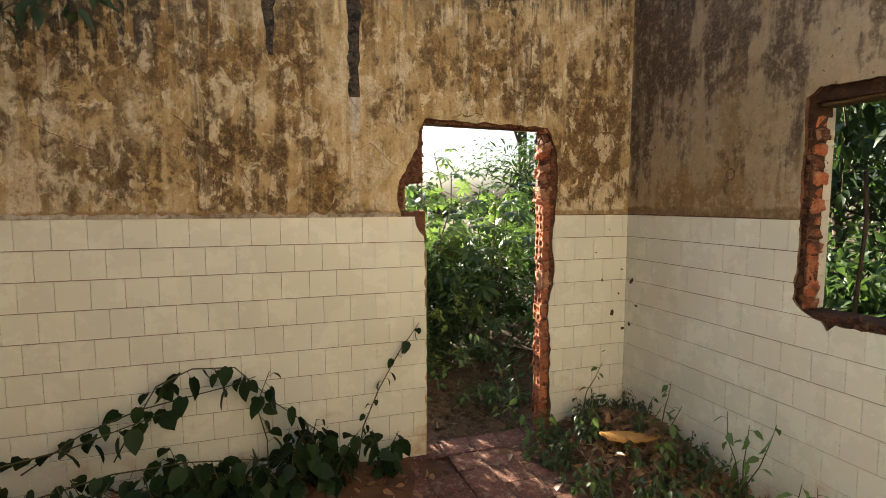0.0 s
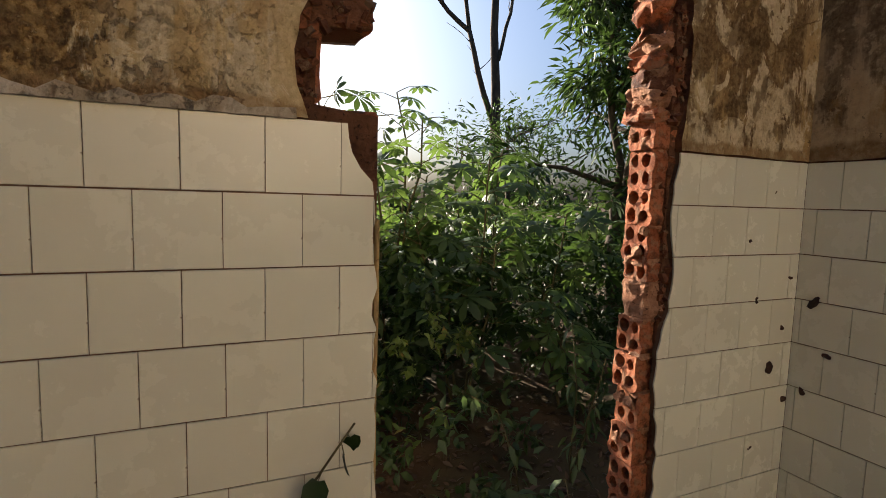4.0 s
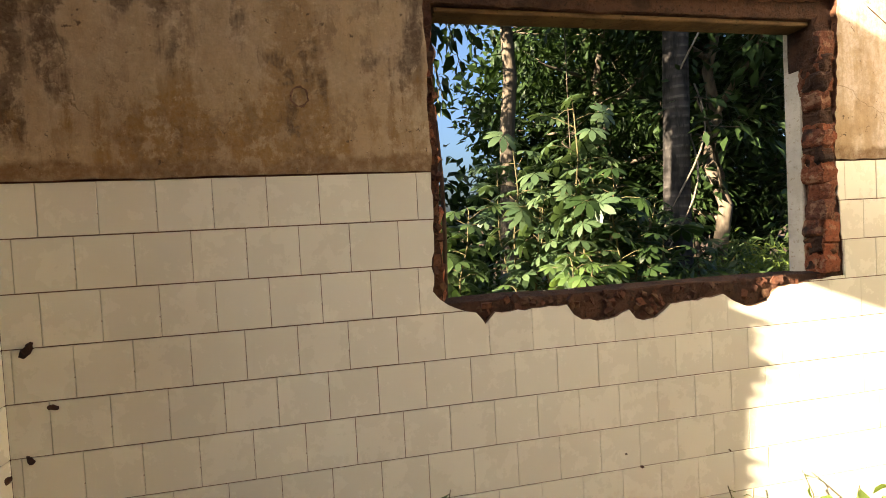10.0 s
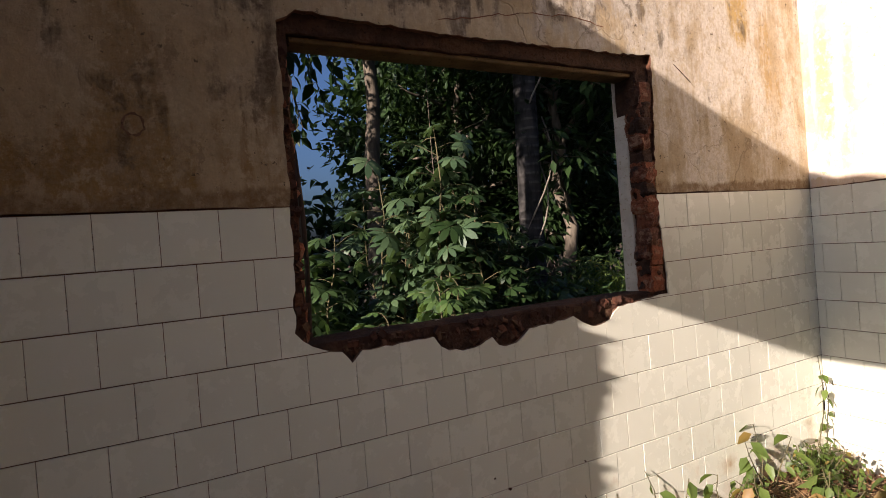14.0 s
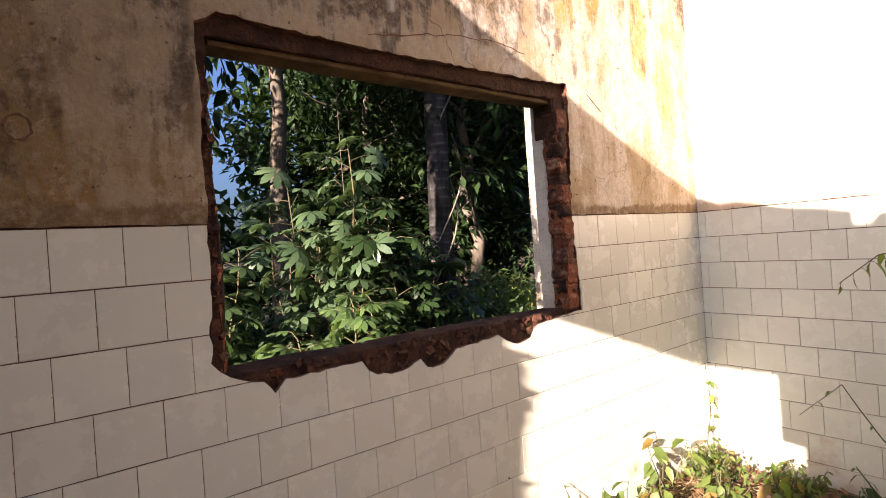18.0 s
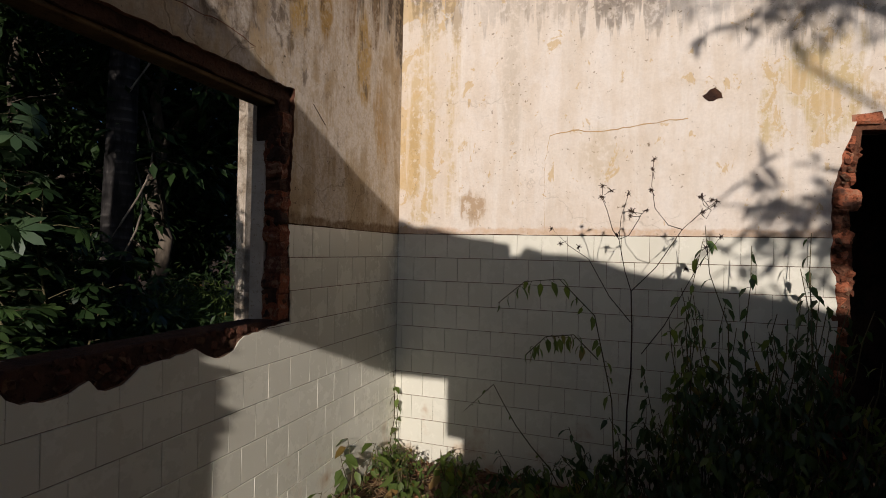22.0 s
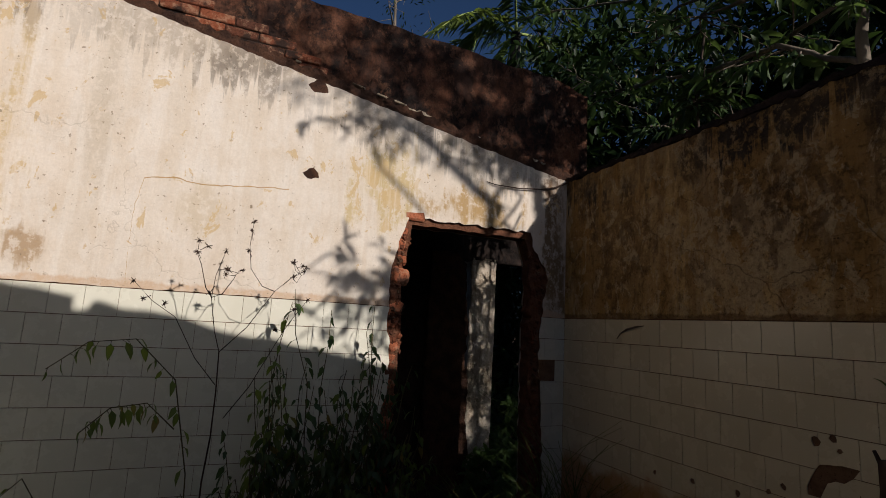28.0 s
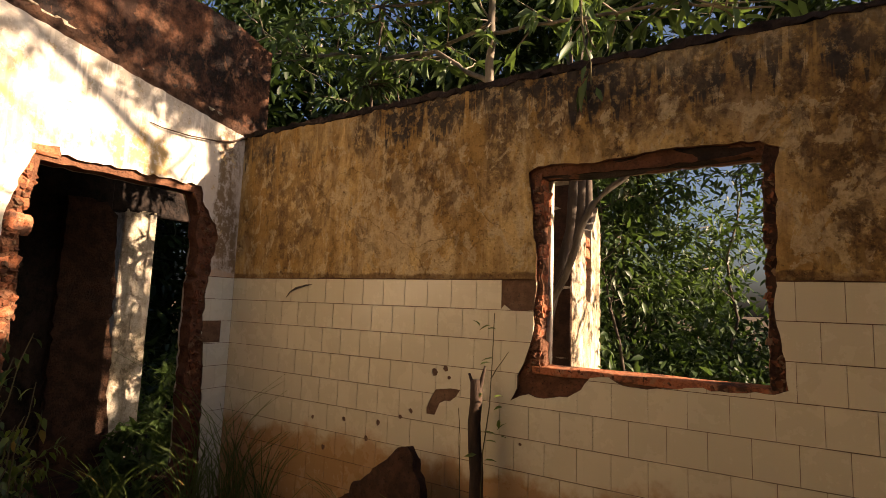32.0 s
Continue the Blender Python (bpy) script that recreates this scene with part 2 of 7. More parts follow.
def glazed(name, base, mud):
    """Glazed wall tile: slight change from piece to piece, dull film of dirt, splashed earth low down."""
    q = Mat(name)
    r = q.rnd()
    col = q.mix(r, tuple(c * 0.97 for c in base), tuple(min(1, c * 1.03) for c in base))
    g = q.noise(18, 7, 0.65)
    film = q.noise(3.0, 6, 0.6)
    wp = q.t.nodes.new("ShaderNodeNewGeometry").outputs["Position"]
    z = q.node("ShaderNodeSeparateXYZ", Vector=wp).outputs[2]
    wn = q.node("ShaderNodeTexNoise", Vector=wp, Scale=4.0, Detail=8.0, Roughness=0.65).outputs["Fac"]
    low = q.math('ADD', wn, q.ramp(z, 0.1, 0.95, mud, -0.35))
    col = q.mix(q.math('MULTIPLY', q.ramp(low, 0.52, 0.78), 0.85), col, (0.36, 0.185, 0.06))
    col = q.mix(q.ramp(g, 0.64, 0.72), col, (0.26, 0.21, 0.14))
    crack = q.node("ShaderNodeTexNoise", Vector=wp, Scale=1.6, Detail=7.0, Roughness=0.6).outputs["Fac"]
    col = q.mix(q.math('MULTIPLY', q.ramp(crack, 0.45, 0.72), 0.14), col, (0.42, 0.34, 0.22))
    rough = q.math('ADD', q.ramp(wn, 0.35, 0.75, 0.14, 0.42), q.math('MULTIPLY', q.ramp(g, 0.5, 0.75), 0.2))
    return q.done(col, rough, q.math('ADD', film, q.math('MULTIPLY', g, 0.08)), 0.12, 0.01, 0.5)


def earthy(name, a, b, c, scale=6.0, rough=0.92, bump=0.6, dist=0.02):
    q = Mat(name)
    n1, n2 = q.noise(scale, 8, 0.65), q.noise(scale * 6, 8, 0.7)
    col = q.mix(q.ramp(n1, 0.38, 0.62), a, b)
    col = q.mix(q.ramp(n2, 0.55, 0.68), col, c)
    return q.done(col, rough, q.math('ADD', n1, q.math('MULTIPLY', n2, 0.6)), bump, dist, 0.2)


def clay(name, a, b, stain=(0.10, 0.05, 0.03)):
    """Fired clay with mortar smears and soot, differing from piece to piece."""
    q = Mat(name)
    col = q.mix(q.rnd(), a, b)
    n1, n2 = q.noise(20, 9, 0.7), q.noise(70, 7, 0.75)
    col = q.mul(q.ramp(n2, 0.46, 0.62), col, (0.55, 0.5, 0.45))
    col = q.mix(q.math('MULTIPLY', q.ramp(n1, 0.50, 0.60), 0.6), col, (0.36, 0.215, 0.13))
    col = q.mix(q.ramp(q.noise(7, 8, 0.6, shift=(3, 1, 2)), 0.52, 0.64), col, stain)
    return q.done(col, 0.9, q.math('ADD', n1, q.math('MULTIPLY', n2, 0.7)), 1.0, 0.012, 0.2)


def crumbs(name, a, b, c):
    """Broken lumps, each its own shade."""
    q = Mat(name)
    r = q.isl()
    col = q.mix(r, a, b)
    col = q.mix(q.ramp(q.math('FRACT', q.math('MULTIPLY', r, 7.7)), 0.72, 0.78), col, c)
    n1 = q.noise(45, 7, 0.7)
    col = q.mix(q.ramp(n1, 0.45, 0.62), col, tuple(x * 0.4 for x in a))
    return q.done(col, 0.92, n1, 0.9, 0.008, 0.2)


def leafy(name, a, b, glow=0.35, dry=None, sheen=0.4):
    """Leaf: each its own green, some light let through."""
    q = Mat(name)
    col = q.mix(q.isl(), a, b)
    if dry:
        col = q.mix(q.ramp(q.math('FRACT', q.math('MULTIPLY', q.isl(), 17.3)), 0.95, 0.97), col, dry)
    col = q.mix(q.math('MULTIPLY', q.noise(40, 3), 0.35), col, tuple(c * 0.55 for c in a))
    q.done(col, 0.48, None, spec=sheen)
    tr = q.node("ShaderNodeBsdfTranslucent", Color=q.mix(0.5, b, (b[0] * 1.4, b[1] * 1.5, b[2] * 0.6)))
    ms = q.node("ShaderNodeMixShader", Fac=glow)
    q.t.links.new(q.b.outputs[0], ms.inputs[1])
    q.t.links.new(tr.outputs[0], ms.inputs[2])
    q.t.links.new(ms.outputs[0], q.t.nodes["Material Output"].inputs[0])
    return q.m


def bark(name, a, b, scale=8.0, rings=0.0):
    q = Mat(name)
    n1 = q.noise(scale, 8, 0.65, stretch=(1, 1, 0.3))
    col = q.mix(q.ramp(n1, 0.35, 0.65), a, b)
    h = n1
    if rings:
        wv = q.node("ShaderNodeTexWave", Vector=q.co, Scale=rings, Distortion=1.2, Detail=2.0)
        wv.bands_direction = 'Z'
        col = q.mix(q.math('MULTIPLY', q.ramp(wv.outputs["Fac"], 0.75, 0.95), q.ramp(n1, 0.45, 0.65)), col, tuple(min(1, c * 2.0) for c in b))
        h = q.math('ADD', n1, wv.outputs["Fac"])
    return q.done(col, 0.9, h, 0.6, 0.02, 0.2)


OCHRE = (0.44, 0.27, 0.07)
BROWN = (0.24, 0.135, 0.04)
SOOT = (0.085, 0.053, 0.03)
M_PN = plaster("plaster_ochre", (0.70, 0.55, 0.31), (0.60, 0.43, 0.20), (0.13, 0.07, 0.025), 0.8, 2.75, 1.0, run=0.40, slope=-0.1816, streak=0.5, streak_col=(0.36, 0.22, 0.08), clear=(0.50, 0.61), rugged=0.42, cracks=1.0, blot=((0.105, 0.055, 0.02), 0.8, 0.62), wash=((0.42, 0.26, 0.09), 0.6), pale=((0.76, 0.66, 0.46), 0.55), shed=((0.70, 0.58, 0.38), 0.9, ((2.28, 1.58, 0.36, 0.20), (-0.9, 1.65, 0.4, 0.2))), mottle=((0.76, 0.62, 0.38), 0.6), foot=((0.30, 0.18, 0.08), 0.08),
               stains=((2.2, 1.80, 0.40, 0.46, (0.17, 0.092, 0.032), 1.0), (-0.2, 2.35, 0.8, 0.25, BROWN, 0.95), (0.33, 2.3, 0.14, 0.6, BROWN, 0.9), (0.41, 1.65, 0.2, 0.3, BROWN, 0.95), (0.86, 2.15, 0.25, 0.2, BROWN, 0.8), (-0.85, 2.3, 0.6, 0.35, (0.26, 0.15, 0.05), 0.95), (0.72, 2.5, 0.08, 0.6, BROWN, 0.7),
                       (-0.04, 1.86, 0.32, 0.24, (0.11, 0.058, 0.02), 1.0), (0.0, 1.6, 0.34, 0.12, (0.11, 0.058, 0.02), 0.95), (-0.68, 1.72, 0.4, 0.28, (0.11, 0.058, 0.02), 0.75), (-1.1, 1.9, 0.25, 0.5, (0.16, 0.10, 0.05), 0.9), (1.5, 2.42, 0.7, 0.3, BROWN, 0.9), (1.75, 2.25, 0.4, 0.16, (0.11, 0.058, 0.02), 0.8), (2.2, 2.1, 0.42, 0.6, (0.16, 0.088, 0.032), 1.0), (2.15, 1.95, 0.34, 0.3, (0.14, 0.075, 0.028), 0.9), (2.15, 1.62, 0.3, 0.1, (0.11, 0.058, 0.02), 0.9), (2.42, 2.5, 0.14, 0.9, (0.18, 0.11, 0.05), 0.9)))
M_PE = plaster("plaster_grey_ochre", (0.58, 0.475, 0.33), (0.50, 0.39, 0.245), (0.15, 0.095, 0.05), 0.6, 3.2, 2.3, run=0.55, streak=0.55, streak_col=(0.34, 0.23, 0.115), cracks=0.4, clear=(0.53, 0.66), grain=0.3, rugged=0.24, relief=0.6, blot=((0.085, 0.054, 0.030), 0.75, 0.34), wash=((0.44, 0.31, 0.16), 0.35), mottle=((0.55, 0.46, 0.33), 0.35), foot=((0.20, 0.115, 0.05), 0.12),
               # browner over the north half, darkest at the corner, paler to the south
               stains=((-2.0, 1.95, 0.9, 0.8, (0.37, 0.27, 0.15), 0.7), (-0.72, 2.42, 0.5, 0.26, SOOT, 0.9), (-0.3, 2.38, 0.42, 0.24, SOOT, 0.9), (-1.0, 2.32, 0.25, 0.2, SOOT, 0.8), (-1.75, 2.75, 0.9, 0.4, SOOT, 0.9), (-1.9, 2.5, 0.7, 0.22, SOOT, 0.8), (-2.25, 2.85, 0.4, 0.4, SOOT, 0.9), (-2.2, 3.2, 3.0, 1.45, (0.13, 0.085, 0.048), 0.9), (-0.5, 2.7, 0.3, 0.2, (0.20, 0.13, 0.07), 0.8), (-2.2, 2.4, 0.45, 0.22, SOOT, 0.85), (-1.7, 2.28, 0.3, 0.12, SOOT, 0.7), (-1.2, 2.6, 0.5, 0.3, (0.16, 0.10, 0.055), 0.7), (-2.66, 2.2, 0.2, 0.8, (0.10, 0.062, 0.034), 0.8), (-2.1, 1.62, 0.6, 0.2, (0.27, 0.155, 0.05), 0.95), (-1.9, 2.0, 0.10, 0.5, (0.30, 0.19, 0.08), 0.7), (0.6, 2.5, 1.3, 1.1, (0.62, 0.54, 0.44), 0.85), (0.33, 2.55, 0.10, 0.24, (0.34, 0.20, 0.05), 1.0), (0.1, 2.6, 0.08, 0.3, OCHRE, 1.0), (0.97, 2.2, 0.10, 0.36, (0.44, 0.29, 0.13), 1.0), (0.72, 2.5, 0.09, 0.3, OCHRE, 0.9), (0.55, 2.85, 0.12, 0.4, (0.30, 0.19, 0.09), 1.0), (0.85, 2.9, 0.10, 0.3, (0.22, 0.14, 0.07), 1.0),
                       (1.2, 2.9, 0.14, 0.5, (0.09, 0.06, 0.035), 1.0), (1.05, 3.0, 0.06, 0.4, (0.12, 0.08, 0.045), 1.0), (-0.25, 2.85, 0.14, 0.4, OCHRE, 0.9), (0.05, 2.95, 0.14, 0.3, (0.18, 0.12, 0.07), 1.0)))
M_PS = plaster("plaster_cream", (0.71, 0.635, 0.53), (0.665, 0.575, 0.46), (0.40, 0.30, 0.18), 0.14, 2.75, 3.1, run=0.34, slope=0.1816, streak=0.28, streak_col=(0.56, 0.45, 0.31), wetness=0.55, rugged=0.05, relief=0.30, pale=((0.75, 0.70, 0.61), 0.3), shed=((0.55, 0.39, 0.18), 0.75, ((-2.40, 2.3, 0.20, 0.75), (-2.44, 1.9, 0.16, 0.4), (-0.2, 2.25, 0.30, 0.40), (-1.2, 1.93, 0.2, 0.12), (-2.3, 3.0, 0.3, 0.2)), -0.075), cracks=0.25, grain=0.12, clear=(0.47, 0.66), mottle=((0.70, 0.64, 0.55), 0.5), foot=((0.58, 0.42, 0.28), 0.10),
               # first entry puts shade into the strip at the west corner
               stains=((1.17, 1.95, 0.17, 0.8, (0.22, 0.145, 0.075), 1.0), (1.1, 2.45, 0.2, 0.12, (0.16, 0.10, 0.055), 0.9), (-2.34, 2.25, 0.26, 0.8, (0.55, 0.42, 0.23), 0.95), (-2.42, 2.0, 0.10, 0.4, (0.47, 0.33, 0.14), 0.9), (-2.3, 3.05, 0.25, 0.3, (0.36, 0.27, 0.15), 0.7), (-0.2, 2.28, 0.26, 0.36, (0.53, 0.41, 0.21), 1.0), (-1.2, 1.95, 0.2, 0.15, (0.56, 0.46, 0.32), 0.7), (-1.3, 2.95, 0.9, 0.20, (0.44, 0.36, 0.26), 0.6), (0.45, 2.2, 0.4, 0.2, (0.42, 0.28, 0.12), 1.0), (-1.98, 1.66, 0.10, 0.11, (0.42, 0.30, 0.18), 1.0), (-1.75, 2.4, 0.10, 0.6, (0.55, 0.47, 0.36), 0.8)))
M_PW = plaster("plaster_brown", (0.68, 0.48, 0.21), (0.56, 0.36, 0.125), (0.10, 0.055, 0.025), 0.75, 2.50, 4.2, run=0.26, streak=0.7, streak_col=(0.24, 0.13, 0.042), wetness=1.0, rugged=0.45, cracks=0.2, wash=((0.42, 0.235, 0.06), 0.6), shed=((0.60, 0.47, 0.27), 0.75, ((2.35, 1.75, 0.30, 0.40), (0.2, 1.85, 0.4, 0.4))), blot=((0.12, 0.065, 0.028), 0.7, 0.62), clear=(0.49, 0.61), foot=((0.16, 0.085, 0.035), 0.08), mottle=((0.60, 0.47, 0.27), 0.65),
               stains=((0.4, 2.05, 0.5, 0.3, (0.27, 0.15, 0.05), 0.8), (-0.7, 1.9, 0.4, 0.5, (0.24, 0.14, 0.05), 0.8), (1.5, 2.3, 0.9, 0.16, (0.15, 0.085, 0.035), 0.85), (2.35, 1.95, 0.3, 0.5, (0.16, 0.09, 0.035), 0.95), (0.75, 2.3, 0.10, 0.3, (0.13, 0.08, 0.04), 0.8), (-0.1, 2.4, 0.12, 0.2, SOOT, 0.9), (1.2, 2.42, 0.15, 0.14, SOOT, 0.9), (-1.0, 2.3, 0.2, 0.3, SOOT, 0.8)))
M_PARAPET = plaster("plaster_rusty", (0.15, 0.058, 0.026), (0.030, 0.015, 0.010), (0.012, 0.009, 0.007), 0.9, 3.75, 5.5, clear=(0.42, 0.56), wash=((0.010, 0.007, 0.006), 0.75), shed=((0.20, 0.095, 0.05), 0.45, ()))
# near-black: carries the back room's shade, also the dark lintel and wall cap
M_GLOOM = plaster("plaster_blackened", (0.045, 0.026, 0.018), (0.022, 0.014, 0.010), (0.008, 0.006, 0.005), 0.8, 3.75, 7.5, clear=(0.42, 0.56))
M_OUT = plaster("plaster_outside", (0.62, 0.55, 0.45), (0.50, 0.41, 0.29), (0.16, 0.11, 0.065), 0.6, 3.6, 6.1, run=0.3)
M_STUB = plaster("plaster_weathered", (0.66, 0.58, 0.46), (0.56, 0.46, 0.33), (0.10, 0.06, 0.03), 0.7, 2.5, 8.3, run=0.9, streak=0.6, streak_col=(0.24, 0.15, 0.075), wetness=1.0, cracks=1.0, wash=((0.26, 0.16, 0.07), 0.6))
M_TILE = glazed("glazed_tile", (0.67, 0.648, 0.522), 0.05)
M_TILE_MUD = glazed("glazed_tile_splashed", (0.62, 0.55, 0.38), 0.84)
M_CORE = earthy("broken_masonry", (0.13, 0.055, 0.03), (0.22, 0.095, 0.05), (0.05, 0.025, 0.015), 14, bump=1.0, dist=0.03)
# dark masonry; on the back-room floor and stub end its colour adds shade
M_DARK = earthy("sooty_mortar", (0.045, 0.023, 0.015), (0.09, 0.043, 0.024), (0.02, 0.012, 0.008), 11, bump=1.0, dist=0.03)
M_BED = earthy("tile_mortar", (0.13, 0.07, 0.04), (0.19, 0.11, 0.065), (0.07, 0.04, 0.025), 14)
M_BRICK = clay("hollow_brick", (0.50, 0.172, 0.082), (0.33, 0.10, 0.045), (0.09, 0.042, 0.026))
M_JOINT = earthy("joint_mortar", (0.46, 0.24, 0.14), (0.34, 0.155, 0.085), (0.13, 0.06, 0.035), 16, bump=1.0, dist=0.02)
M_EDGE = earthy("ochre_mortar_edge", (0.50, 0.34, 0.15), (0.42, 0.28, 0.13), (0.24, 0.14, 0.07), 12)
M_RUB = crumbs("crumbled_red", (0.25, 0.085, 0.04), (0.09, 0.04, 0.023), (0.20, 0.12, 0.07))
M_RUB_D = crumbs("crumbled_dark", (0.14, 0.055, 0.03), (0.05, 0.026, 0.017), (0.11, 0.06, 0.032))
M_BRICK_OLD = clay("sooty_brick", (0.27, 0.082, 0.036), (0.09, 0.038, 0.023), (0.035, 0.02, 0.014))
M_TAR = earthy("flaking_tar", (0.018, 0.014, 0.011), (0.09, 0.07, 0.05), (0.26, 0.21, 0.16), 22, bump=0.8)
M_CONC = earthy("concrete", (0.30, 0.25, 0.18), (0.40, 0.33, 0.22), (0.16, 0.11, 0.07), 7, bump=0.4)
M_REVEAL = earthy("cement_reveal", (0.46, 0.40, 0.31), (0.55, 0.49, 0.39), (0.30, 0.23, 0.15), 8, bump=0.4)
M_WOODHEAD = earthy("ochre_lintel", (0.15, 0.095, 0.045), (0.09, 0.055, 0.027), (0.035, 0.022, 0.012), 9, bump=0.4)
M_EARTH = earthy("earth", (0.16, 0.075, 0.035), (0.10, 0.05, 0.027), (0.05, 0.028, 0.016), 3.0, bump=1.0, dist=0.04)
M_GROUND = earthy("ground", (0.085, 0.045, 0.025), (0.055, 0.045, 0.022), (0.04, 0.03, 0.018), 0.6, bump=1.0, dist=0.05)
M_FLOORTILE = clay("red_floor_tile", (0.21, 0.095, 0.066), (0.16, 0.07, 0.048), (0.08, 0.042, 0.028))
# one leaf green in three tones; light and dark also paint sun and shade
M_LEAF = leafy("leaf_green", (0.028, 0.053, 0.017), (0.060, 0.102, 0.030), 0.3)
M_LEAF_L = leafy("leaf_light", (0.055, 0.105, 0.028), (0.115, 0.175, 0.05), 0.38)
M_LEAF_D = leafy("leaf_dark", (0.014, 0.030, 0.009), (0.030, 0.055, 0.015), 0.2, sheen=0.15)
M_LEAF_W = leafy("leaf_weed", (0.06, 0.10, 0.02), (0.15, 0.20, 0.045), 0.4, dry=(0.32, 0.17, 0.05))
M_LEAF_B = leafy("leaf_broad", (0.04, 0.075, 0.032), (0.085, 0.13, 0.055), 0.26)
M_FROND = leafy("palm_frond", (0.08, 0.13, 0.025), (0.17, 0.22, 0.05), 0.4)
M_LITTER = leafy("leaf_litter", (0.12, 0.06, 0.028), (0.32, 0.17, 0.075), 0.08)
# the indoor litter in a darker tone, for outside the doorway
M_LITTER_D = leafy("leaf_litter_damp", (0.045, 0.024, 0.012), (0.11, 0.06, 0.03), 0.05)
M_STRAW = earthy("straw", (0.36, 0.25, 0.13), (0.26, 0.17, 0.08), (0.15, 0.09, 0.05), 30)
M_BARK = bark("bark_dark", (0.045, 0.034, 0.026), (0.10, 0.075, 0.055))
M_BARK_PALE = bark("bark_pale", (0.24, 0.20, 0.15), (0.11, 0.09, 0.065))
M_PALM = bark("palm_trunk", (0.009, 0.008, 0.007), (0.044, 0.039, 0.034), 6, rings=2.6)
M_BARK_MID = bark("bark_mid", (0.15, 0.12, 0.085), (0.06, 0.048, 0.035))
M_STEM = bark("stem", (0.07, 0.06, 0.03), (0.12, 0.10, 0.045), 20)
M_RIB = bark("frond_rib", (0.24, 0.30, 0.08), (0.32, 0.38, 0.12), 12)
M_DEAD = bark("dead_wood", (0.07, 0.042, 0.028), (0.03, 0.02, 0.014), 16)


# ---- mesh helpers ----
def mesh_of(name, verts, faces, material, smooth=False):
    me = bpy.data.meshes.new(name)
    me.from_pydata([tuple(v) for v in verts], [], faces)
    me.materials.append(material)
    if smooth:
        me.polygons.foreach_set("use_smooth", [True] * len(me.polygons))
    me.update()
    return me


def link(name, me, parent=None, m=None, label=""):
    ob = new(name, me)
    if parent is not None:
        ob.parent = parent
    if m is not None:
        ob.matrix_basis = m
    return tagged(ob, label)


def part(name, bm, material, parent, label=""):
    me = bpy.data.meshes.new(name)
    bm.to_mesh(me)
    bm.free()
    me.materials.append(material)
    return link(name, me, parent, None, label)


def cut(outer, holes=()):
    """The outline less its holes, as points and triangles."""
    from mathutils.geometry import delaunay_2d_cdt
    pts, rings = [], []
    for ring in (outer, *holes):
        if sum(a[0] * b[1] - b[0] * a[1] for a, b in zip(ring, ring[1:] + ring[:1])) < 0:
            ring = ring[::-1]
        rings.append(list(range(len(pts), len(pts) + len(ring))))
        pts += [Vector((float(a), float(b))) for a, b in ring]
    vs, _, fs, _, _, of = delaunay_2d_cdt(pts, [], rings, 0, 1e-5)
    keep = [f for f, o in zip(fs, of) if 0 in o and not any(i in o for i in range(1, len(rings)))]
    return vs, keep


def prism(outer, holes, d0, d1, rough=0.0):
    """A slab cut to an outline, from depth d0 to d1, as points and faces."""
    vs, fs = cut(outer, holes)
    if not fs:
        return [], []
    n = len(vs)
    verts = [(v.x, v.y, d1) for v in vs] + [(v.x, v.y, d0) for v in vs]
    faces, edges = [], {}
    for f in fs:
        a, b, c = f
        if (vs[b] - vs[a]).cross(vs[c] - vs[a]) < 0:
            a, c = c, a
        faces.append((a, b, c))
        faces.append((c + n, b + n, a + n))
        for e in ((a, b), (b, c), (c, a)):
            edges[e] = edges.get(e, 0) + 1
    for a, b in edges:
        if (b, a) not in edges:
            faces.append((b, a, a + n, b + n))
    return verts, faces


def ragged(points, amp, step=0.035, seed=0, closed=True):
    """A chain of points made uneven."""
    rg = random.Random(seed)
    out = []
    n = len(points)
    for i in range(n if closed else n - 1):
        a, b = Vector(points[i]), Vector(points[(i + 1) % n])
        k = max(1, int((b - a).length / step))
        for j in range(k):
            p = a.lerp(b, j / k)
            if j:
                nrm = Vector((-(b - a).y, (b - a).x)).normalized()
                p = p + nrm * rg.uniform(-amp, amp)
            out.append((p.x, p.y))
    if not closed:
        out.append(tuple(points[-1]))
    return out


def inside(p, ring):
    x, y = p
    hit = False
    for (x0, y0), (x1, y1) in zip(ring, ring[1:] + ring[:1]):
        if (y0 > y) != (y1 > y) and x < (x1 - x0) * (y - y0) / (y1 - y0) + x0:
            hit = not hit
    return hit


def box_bm(sx, sy, sz, at=(0, 0, 0), bevel=0.004, turn=None):
    bm = bmesh.new()
    bmesh.ops.create_cube(bm, size=1.0)
    bmesh.ops.scale(bm, vec=(sx, sy, sz), verts=bm.verts)
    if bevel:
        bmesh.ops.bevel(bm, geom=bm.edges, offset=bevel, segments=1, affect='EDGES')
    if turn is not None:
        bmesh.ops.transform(bm, matrix=turn, verts=bm.verts)
    bmesh.ops.translate(bm, vec=at, verts=bm.verts)
    return bm


def roughen(bm, amount, scale, seed=0.0):
    for v in bm.verts:
        v.co += noise.noise_vector(v.co * scale + Vector((seed, seed, 0))) * amount
    return bm


def thing(name, label, category, at=(0, 0, 0), group="", kind=""):
    e = new(name)
    e.location = at
    return tagged(e, label, category, group, kind)


# ---- the four walls ----
XE, YN, XW, YS = 2.50, 2.71, -1.245, -1.243
T = 0.1505
THICK = 0.15


